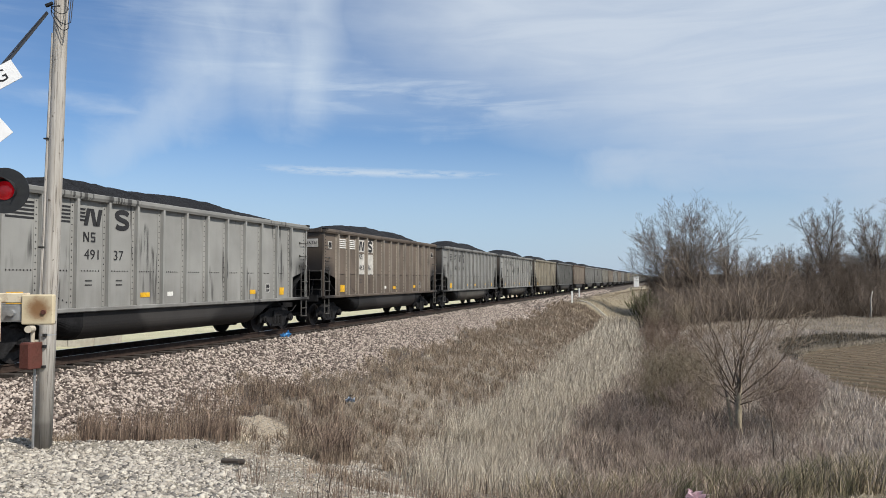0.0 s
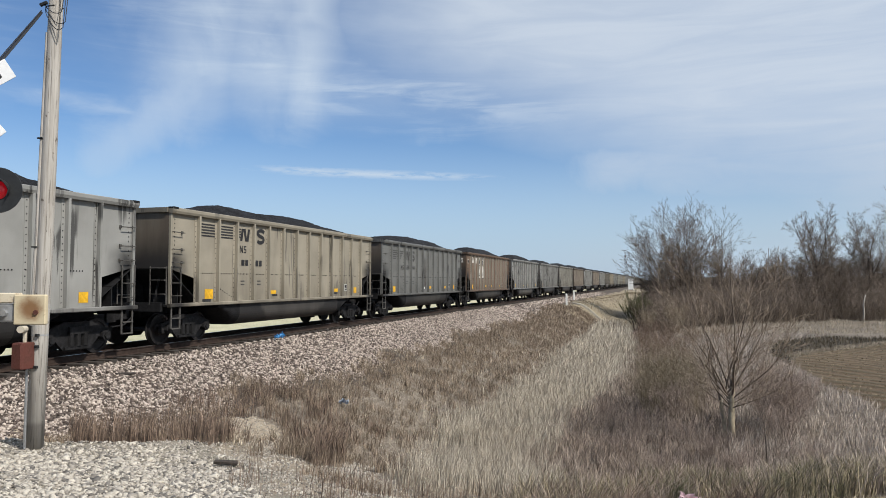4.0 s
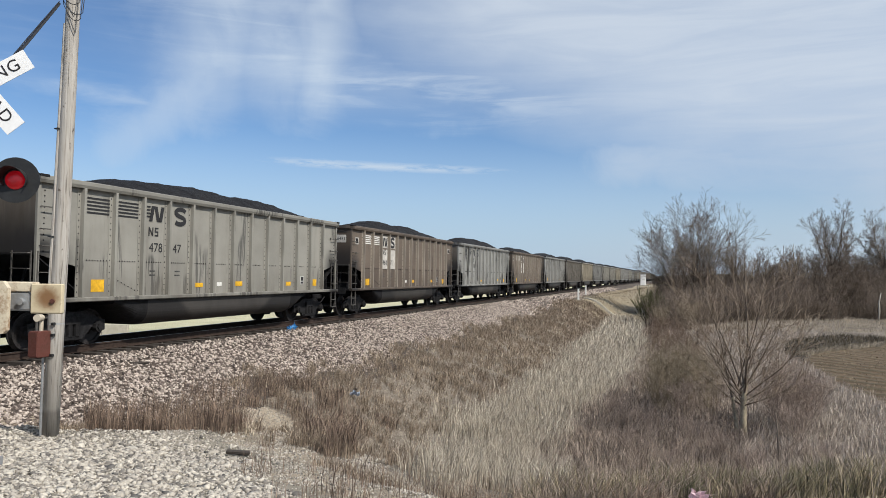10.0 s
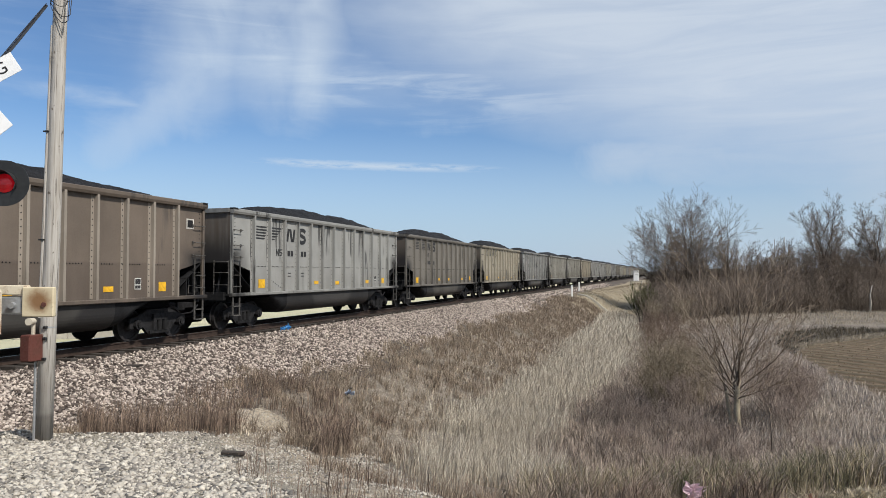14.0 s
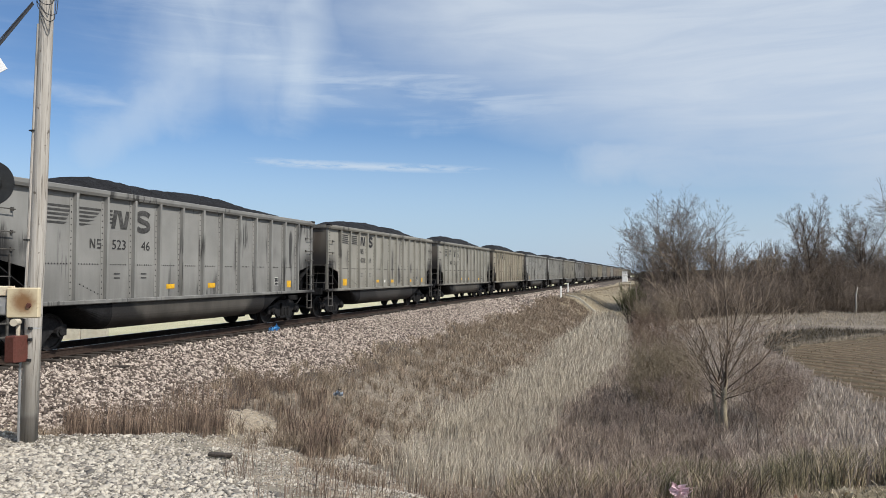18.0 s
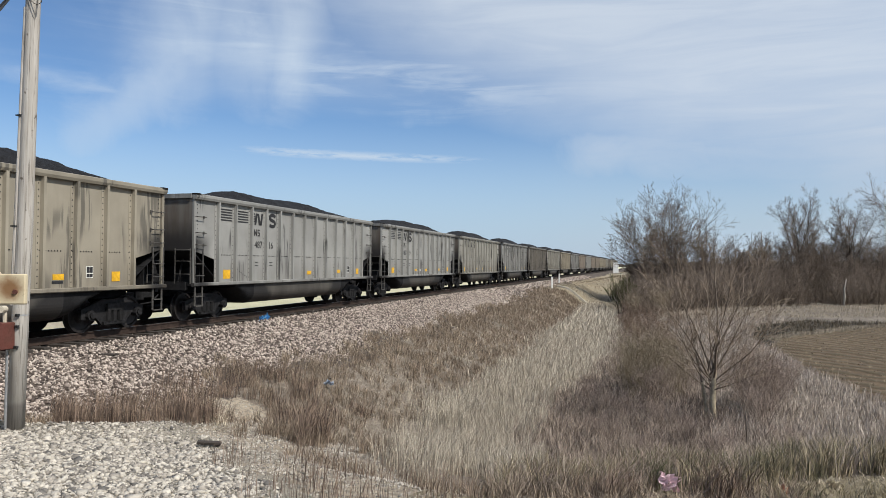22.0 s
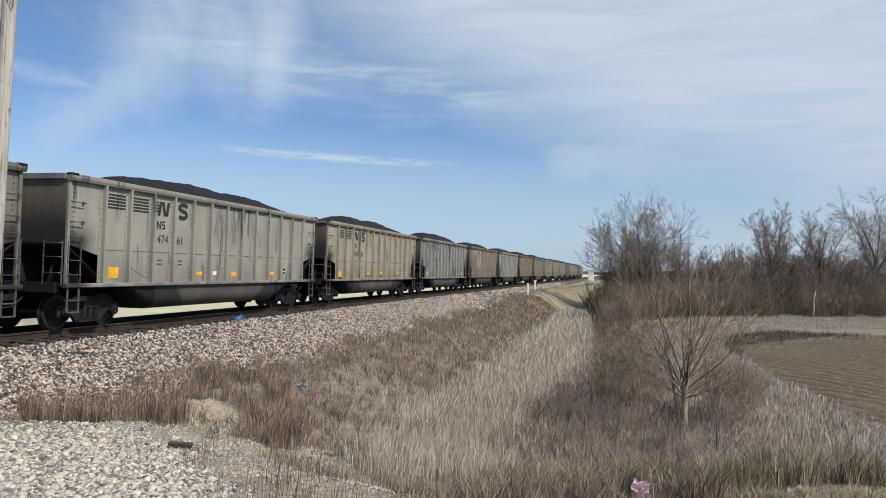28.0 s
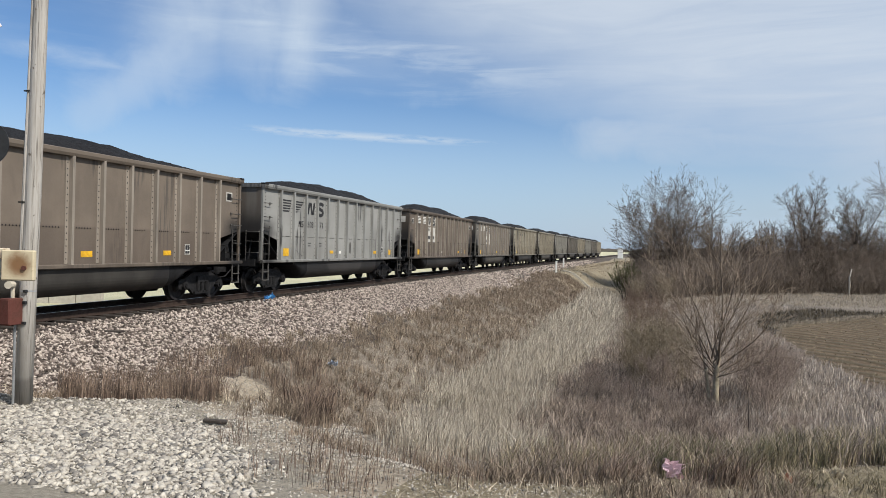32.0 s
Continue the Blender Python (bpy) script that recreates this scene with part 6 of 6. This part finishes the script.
def sticks(name, segs, sides, mat, parent):
    n = len(segs)
    p, q = np.array([s[0] for s in segs]), np.array([s[1] for s in segs])
    r0, r1 = np.array([s[2] for s in segs]), np.array([s[3] for s in segs])
    d = q - p
    d /= np.linalg.norm(d, axis=1)[:, None] + 1e-9
    ref = np.where(np.abs(d[:, 2:]) > 0.9, np.array([[1.0, 0, 0]]), np.array([[0, 0, 1.0]]))
    a = np.cross(d, ref)
    a /= np.linalg.norm(a, axis=1)[:, None]
    b = np.cross(d, a)
    ang = 2 * np.pi * np.arange(sides) / sides
    ring = a[:, None] * np.cos(ang)[None, :, None] + b[:, None] * np.sin(ang)[None, :, None]
    v = np.concatenate([p[:, None] + ring * r0[:, None, None], q[:, None] + ring * r1[:, None, None]], 1).reshape(-1, 3)
    k = np.arange(sides)
    quad = np.stack([k, (k + 1) % sides, (k + 1) % sides + sides, k + sides], 1)
    f = (quad[None] + (np.arange(n) * 2 * sides)[:, None, None]).reshape(-1, 4)
    return raw(name, v, f, mat, parent, smooth=sides > 4)


def tree(seed, label, category, mats, **how):
    rnd = random.Random(seed)
    wood, twigs = grow(rnd, **how)
    ob = empty("tree" if category == "tree" else "shrub", Matrix(), label, category)
    sticks("trunk", wood, 6, mats[0], ob)
    sticks("crown", twigs, 3, mats[1], ob)
    return ob


def stand(ob, x, y, turn=0.0, size=1.0):
    m = pose(x, y, float(land(x, y)), 0, 0, turn) @ Matrix.Scale(size, 4)
    ob.matrix_world = m
    return ob


def again(ob, x, y, turn, size):
    c = copy_thing(ob, pose(x, y, float(land(x, y)), 0, 0, turn))
    c.scale = (size, size, size)
    return c


def ascending(rnd, starts, steps, odds, reach, jitter, lift, thin, taper=0.13):
    """Boughs that fork and turn upwards: starts are (point, direction, length, radius); returns boughs and twigs."""
    wood, twigs = [], []
    last = len(steps) - 1

    def bough(p, d, length, r, level):
        bend = Vector((rnd.gauss(0, 0.04), rnd.gauss(0, 0.04), lift))
        for s in range(steps[level]):
            d = (d + bend + Vector((rnd.gauss(0, jitter), rnd.gauss(0, jitter), rnd.gauss(0, jitter * 0.6)))).normalized()
            q = p + d * (length / steps[level])
            r2 = max(r * taper ** (1 / steps[level]), thin)
            (wood if r > thin * 2.2 else twigs).append((p.copy(), q.copy(), r, r2))
            if level < last and (s > 0 or level):
                for _ in range(2):
                    if rnd.random() < odds[level]:
                        side = Vector((rnd.gauss(0, 1), rnd.gauss(0, 1), rnd.gauss(0.1, 0.4)))
                        side = (side - d * side.dot(d)).normalized()
                        shorter = 1.15 - 0.6 * s / steps[level]
                        bough(p.lerp(q, rnd.random()), (d + side * rnd.uniform(0.55, 1.05)).normalized(), length * reach * rnd.uniform(0.7, 1.25) * shorter, max(r2 * 0.6, thin), level + 1)
            p, r = q, r2

    for p, d, length, r in starts:
        bough(Vector(p), Vector(d).normalized(), length, r, 0)
    return wood, twigs


def leaning(rnd, n, low, high, turn=0.0):
    """n directions fanned round the upright, from low to high degrees of tilt."""
    out = []
    for k in range(n):
        a = 2 * math.pi * (k * 0.382) + rnd.uniform(-0.25, 0.25) + turn
        t = radians(low + (high - low) * ((k + 0.5) / n) + rnd.uniform(-3, 3))
        out.append((Vector((math.cos(a) * math.sin(t), math.sin(a) * math.sin(t), math.cos(t))), math.degrees(t)))
    return out


def bare_tree(name, label, wood, twigs, mats, trunk=()):
    ob = empty(name, Matrix(), label, name)
    if trunk:
        sticks("trunk", trunk, 10, mats[0], ob)
    sticks("branching", wood, 6, mats[1], ob)
    sticks("crown", twigs, 3, mats[2], ob)
    return ob


def fan_tree(x, y):
    """A young tree: twin short trunks, curving limbs and many fine upturned shoots."""
    rnd = random.Random(14)
    trunk = [(Vector((0, 0, -0.15)), Vector((-0.02, 0, 0.45)), 0.105, 0.092), (Vector((-0.02, 0, 0.45)), Vector((-0.01, 0, 0.95)), 0.092, 0.085), (Vector((-0.01, 0, 0.95)), Vector((0.05, 0.02, 1.5)), 0.075, 0.055),
             (Vector((-0.12, 0.08, -0.15)), Vector((-0.24, 0.1, 0.6)), 0.06, 0.05), (Vector((-0.24, 0.1, 0.6)), Vector((-0.30, 0.1, 1.1)), 0.05, 0.045)]
    starts = [((0.05, 0.02, 1.45), (0.04, 0, 1), 3.6, 0.052), ((-0.30, 0.1, 1.05), (-0.18, 0.1, 1), 3.4, 0.04)]
    for k, (d, t) in enumerate(leaning(rnd, 17, 16, 74, 0.6)):
        z = 1.5 - 0.7 * k / 16
        starts.append(((rnd.uniform(-0.2, 0.05), 0.05, z), d, 4.1 - 1.2 * k / 14 + rnd.uniform(-0.3, 0.3), 0.036 - 0.012 * k / 14))
    wood, twigs = ascending(rnd, starts, (8, 6, 4), (0.88, 0.42, 0), 0.40, 0.08, 0.045, 0.006, 0.22)
    ob = bare_tree("tree", "slender bare young tree with fanned upright branches", wood, twigs, (M["trunk_tan"], M["limb_brown"], M["twig_fine"]), trunk)
    return stand(ob, x, y, 0, 0.97)


def big_tree(seed, label, height, spread, stems, jitter, mats, trunk=0.0, lean=(0, 0), twig=0.009, fine=0.8):
    """A full-grown bare tree: stems from one foot, or limbs from a single trunk of the given height."""
    rnd = random.Random(seed)
    tr, starts, foot = [], [], Vector((0, 0, -0.2))
    if trunk:
        mid = Vector((lean[0] * 0.4, lean[1] * 0.4, trunk * 0.5))
        foot = Vector((lean[0], lean[1], trunk))
        tr = [(Vector((0, 0, -0.2)), mid, 0.20, 0.17), (mid, foot, 0.17, 0.14)]
    for d, t in leaning(rnd, stems, 3, spread):
        length = (height - trunk) * (1.0 - 0.4 * t / 60) * rnd.uniform(0.85, 1.0)
        at = foot + (Vector((rnd.gauss(0, 0.25), rnd.gauss(0, 0.25), 0)) if not trunk else Vector((0, 0, -rnd.uniform(0, 0.4) * trunk)))
        starts.append((at, d, length, 0.10 if not trunk else 0.105))
    wood, twigs = ascending(rnd, starts, (10, 8, 4, 2), (0.92, 0.80, 0.25 * fine, 0), 0.42, jitter, 0.025, twig, 0.17)
    return bare_tree("tree", label, wood, twigs, mats, tr)


def build_trees():
    # the slender tree that stands alone on the ditch's far slope, with its shrubs
    fan_tree(1.81, 21.9)
    s1 = stand(tree(21, "bare multi-stemmed shrub with fine twigs", "shrub", (M["twig_haze"], M["twig_rose"]), height=2.6, spread=0.7, levels=3, forks=1.5, stems=9, stem_r=0.016, up=0.8, twig=0.005, base=0.1), 0.4, 24.5, 0, 0.6)
    s2 = stand(tree(22, "olive-brown bare shrub in the dry grass", "shrub", (M["twig_olive"], M["twig_olive"]), height=3.0, spread=0.7, levels=3, forks=1.5, stems=10, stem_r=0.018, up=0.9, twig=0.006, base=0.1), 0.0, 26.6, 0, 0.85)
    s3 = stand(tree(23, "reddish bare shrub beside the ditch", "shrub", (M["twig_red"], M["twig_red"]), height=2.2, spread=0.8, levels=3, forks=1.5, stems=9, stem_r=0.016, up=0.8, twig=0.007, base=0.1), -0.9, 44, 0, 0.62)
    s4 = stand(tree(24, "greenish-brown shrub at the ditch's end", "shrub", (M["limb_dark"], M["bank_green"]), height=3.6, spread=0.6, levels=3, forks=1.6, stems=8, stem_r=0.03, up=0.9, twig=0.012, base=0.0), -2.5, 71.5)
    rnd = random.Random(5)
    for x, y, s in ((3.4, 22.6, 0.8), (3.0, 20.6, 0.55), (0.4, 20.8, 0.36), (-0.6, 21.8, 0.42), (4.0, 25.0, 0.6), (0.0, 17.5, 0.34), (1.6, 17.2, 0.36), (3.0, 17.6, 0.4), (-1.0, 19.2, 0.4), (2.9, 23.4, 0.9),
                    (3.1, 22.0, 0.7), (3.7, 24.0, 0.7), (-1.6, 22.5, 0.4), (0.9, 19.0, 0.36), (-2.0, 24.6, 0.38), (4.4, 27.0, 0.5)):
        again(s1, x, y, rnd.uniform(0, 360), s)
    for x, y, s in ((0.6, 27.4, 0.72), (-0.7, 28.4, 0.62), (0.4, 30.0, 0.62), (-0.4, 25.2, 0.6), (1.1, 25.6, 0.62), (-1.5, 66, 0.8), (1.4, 66, 0.9)):
        again(s2, x, y, rnd.uniform(0, 360), s)
    for x, y, s in ((0.8, 41, 0.5), (-1.1, 50, 0.75), (0.2, 55, 0.8), (-0.6, 47, 0.65), (0.6, 46, 0.55), (-1.3, 58, 0.85), (1.8, 52, 0.6)):
        again(s3, x, y, rnd.uniform(0, 360), s)
    for x, y, s in ((-1.6, 73.5, 0.8), (-2.2, 76.5, 0.7)):
        again(s4, x, y, rnd.uniform(0, 360), s)
    # a thin sapling before the young tree
    wood, twigs = ascending(rnd, [((0, 0, -0.1), (0.02, 0, 1), 2.7, 0.024)], (9, 4, 2), (0.5, 0.4, 0), 0.26, 0.03, 0.05, 0.005)
    stand(bare_tree("tree", "thin dark sapling in the rough grass", wood, twigs, (M["limb_dark"], M["limb_dark"], M["twig_haze"])), 2.3, 18.6)
    # big bare trees behind
    stand(big_tree(31, "tall bare many-stemmed tree with a fine rounded crown", 13.4, 40, 21, 0.045, (M["bark"], M["bark"], M["twig_haze"]), fine=0.95), 1.6, 88)
    low = stand(big_tree(32, "low rounded bare tree beside the tall one", 9.6, 40, 10, 0.06, (M["bark"], M["bark"], M["twig_haze"]), fine=0.9), 7.3, 89)
    crook = stand(big_tree(33, "bare dark tree with crooked spreading limbs", 13.8, 42, 9, 0.07, (M["limb_dark"], M["limb_dark"], M["twig_haze"]), trunk=5.0, lean=(-0.5, 0)), 18.1, 95)
    again(crook, 24.0, 99.5, 150, 0.96)
    stand(big_tree(34, "tall slender bare tree with high open crown", 18.2, 30, 6, 0.07, (M["limb_dark"], M["limb_dark"], M["twig_haze"]), trunk=6.5, lean=(0.3, 0)), 32.6, 107)
    stand(big_tree(35, "thin half-dead tree with a bare spire", 9.6, 30, 3, 0.10, (M["limb_dark"], M["limb_dark"], M["twig_haze"]), trunk=4.0, fine=0.3), 12.7, 90)
    again(crook, 40.5, 114, 60, 1.2)
    again(crook, 36.0, 111, 250, 1.0)
    mid = stand(big_tree(36, "bare brown tree among the thicket", 8.2, 46, 10, 0.085, (M["limb_dark"], M["limb_dark"], M["twig_haze"]), twig=0.0085, fine=0.85), 15.0, 93)
    for x, y, s in ((10.4, 91, 0.85), (12.4, 95, 0.9), (17.2, 97, 1.0), (20.4, 97.5, 1.0), (22.2, 100, 1.0), (26.0, 102, 1.05), (28.4, 103, 1.0), (30.6, 107, 1.1), (34.4, 109, 1.1), (38.0, 112, 1.1), (43.5, 117, 1.1), (14.0, 99, 0.95), (25.0, 107, 1.0), (11.4, 88, 0.8), (16.2, 92, 0.9), (19.0, 94, 0.85), (21.4, 96, 0.95), (23.2, 97, 0.8), (27.2, 100, 0.95), (29.6, 103, 0.9), (32.4, 105, 0.9), (36.6, 108, 1.0), (8.8, 90, 0.7)):
        again(mid, x, y, rnd.uniform(0, 360), s)
    for x, y, s in ((4.6, 92, 0.75), (-1.2, 91, 0.55), (9.6, 95, 0.7)):
        again(low, x, y, rnd.uniform(0, 360), s)
    bm = bmesh.new()
    tube(bm, [(0, 0, -0.2), (0.12, 0, 1.0), (0.08, 0, 1.9), (0.3, 0, 2.9)], [0.11, 0.10, 0.08, 0.04], 8)
    snag = empty("tree_snag", pose(20.2, 85.5, float(land(20.2, 85.5))), "pale bleached dead trunk before the thicket", "tree")
    part("trunk", bm, M["birch"], snag, smooth=True)
    # undergrowth below the trees, and a hedge of woods across the farther fields
    def brush(name, n, where, tall, mat, label, thick=1.0):
        wood = []
        for k in range(n):
            x, y = where()
            h = rnd.uniform(*tall)
            p = Vector((x, y, float(land(x, y)) - 0.1))
            for j in range(7):
                d = Vector((rnd.gauss(0, 0.45), rnd.gauss(0, 0.45), 1)).normalized()
                e = p + d * h * rnd.uniform(0.35, 0.7)
                wood.append((p.copy(), e, 0.02 * thick, 0.012 * thick))
                for i in range(3):
                    e2 = e + Vector((rnd.gauss(0, 0.6), rnd.gauss(0, 0.6), 1)).normalized() * h * rnd.uniform(0.2, 0.45)
                    wood.append((e.copy(), e2, 0.012 * thick, 0.007 * thick))
        tagged(sticks(name, wood, 3, mat, None), label, "brush", kind="stuff")

    def margin():
        x = rnd.uniform(5, 52)
        while math.sin(x * 1.3) + math.sin(x * 0.57 + 1) + rnd.uniform(-1.6, 1.6) < -0.3:
            x = rnd.uniform(5, 52)
        return x, 70 + 0.85 * x + rnd.uniform(-1, 16)

    def ditch_side():
        x = rnd.uniform(-1.8, 8)
        return x, rnd.uniform(68 + max(0, x) * 1.2, 94)

    def hedge():
        x = rnd.uniform(12, 150)
        return x, 210 + rnd.uniform(0, 12) + 0.2 * x
    brush("undergrowth", 1300, margin, (0.9, 2.9), M["brush_red"], "low red-brown undergrowth below the bare trees")
    brush("thicket", 520, margin, (2.6, 6.2), M["twig_haze"], "grey-brown brush among the bare trees")
    brush("ditch_brush", 900, ditch_side, (1.4, 4.4), M["twig_haze"], "dense brown brush round the foot of the tall tree")
    brush("far_hedge", 800, hedge, (3.0, 6.5), M["twig_dark"], "far dark hedge across the fields", 2.4)


def build_far():
    """Far woods on the horizon, and the ground's own distance."""
    xs = np.linspace(-2600, 2600, 700)
    top = 7 + 2.5 * np.sin(xs * 0.02) + 1.8 * np.sin(xs * 0.07 + 1) + RNG.uniform(-1.4, 1.4, len(xs))
    y = 1500 + 60 * np.sin(xs * 0.004)
    v = np.concatenate([np.stack([xs, y, -5 + 0 * xs], 1), np.stack([xs, y, top], 1), np.stack([xs, y + 60, top], 1), np.stack([xs, y + 60, -5 + 0 * xs], 1)])
    n = len(xs)
    i = np.arange(n - 1)
    f = np.concatenate([np.stack([i + a * n, i + 1 + a * n, i + 1 + (a + 1) * n, i + (a + 1) * n], 1) for a in range(3)])
    tagged(raw("far_woods", v, f, M["farwood"]), "low line of far bare woods on the horizon", "woods", kind="structure")


def build_road():
    bm = bmesh.new()
    for a, b in ((-200, XT - 1.3), (XT + 1.3, 200)):
        box(bm, a, b, -3.2, 2.6, -0.1, 0.135)
    box(bm, XT - 0.68, XT + 0.68, -3.2, 2.6, -0.18, 0.0)
    tagged(part("road", bm, M["road"]), "grey asphalt road over the level crossing", "road", kind="structure")


build_ground()
build_road()
build_track()
build_far()
build_pole()
build_signal()
build_wayside()
build_scraps()
rag("plastic_bag", M["bluebag"], pose(-13.25, 22.9, -0.14, 12, -14, 30), 0.6, "bright blue plastic bag on the ballast", "litter", 1.3, 0.4)
rag("plastic_sheet", M["clearbag"], pose(-9.0, 19.3, float(land(-9.0, 19.3)) + 0.2, -25, 15, 50), 0.4, "pale crumpled plastic sheet in the grass", "litter", 5.1, 0.4)
rag("pink_bag", M["pinkbag"], pose(0.2, 8.42, float(land(0.2, 8.42)) + 0.15, 55, 25, 20), 0.30, "crumpled pink plastic bag in the verge", "litter", 8.2)
rag("paper_scrap", M["straw_paper"], pose(1.93, 8.75, float(land(1.93, 8.75)) + 0.16, 30, 10, 60), 0.16, "pale crumpled paper in the verge grass", "litter", 3.3)
rag("orange_wrapper", M["orange"], pose(1.42, 8.6, float(land(1.42, 8.6)) + 0.07, 20, 30, 10), 0.13, "small faded orange wrapper in the verge grass", "litter", 6.4)
build_cover()
build_trees()
build_train()
motions()
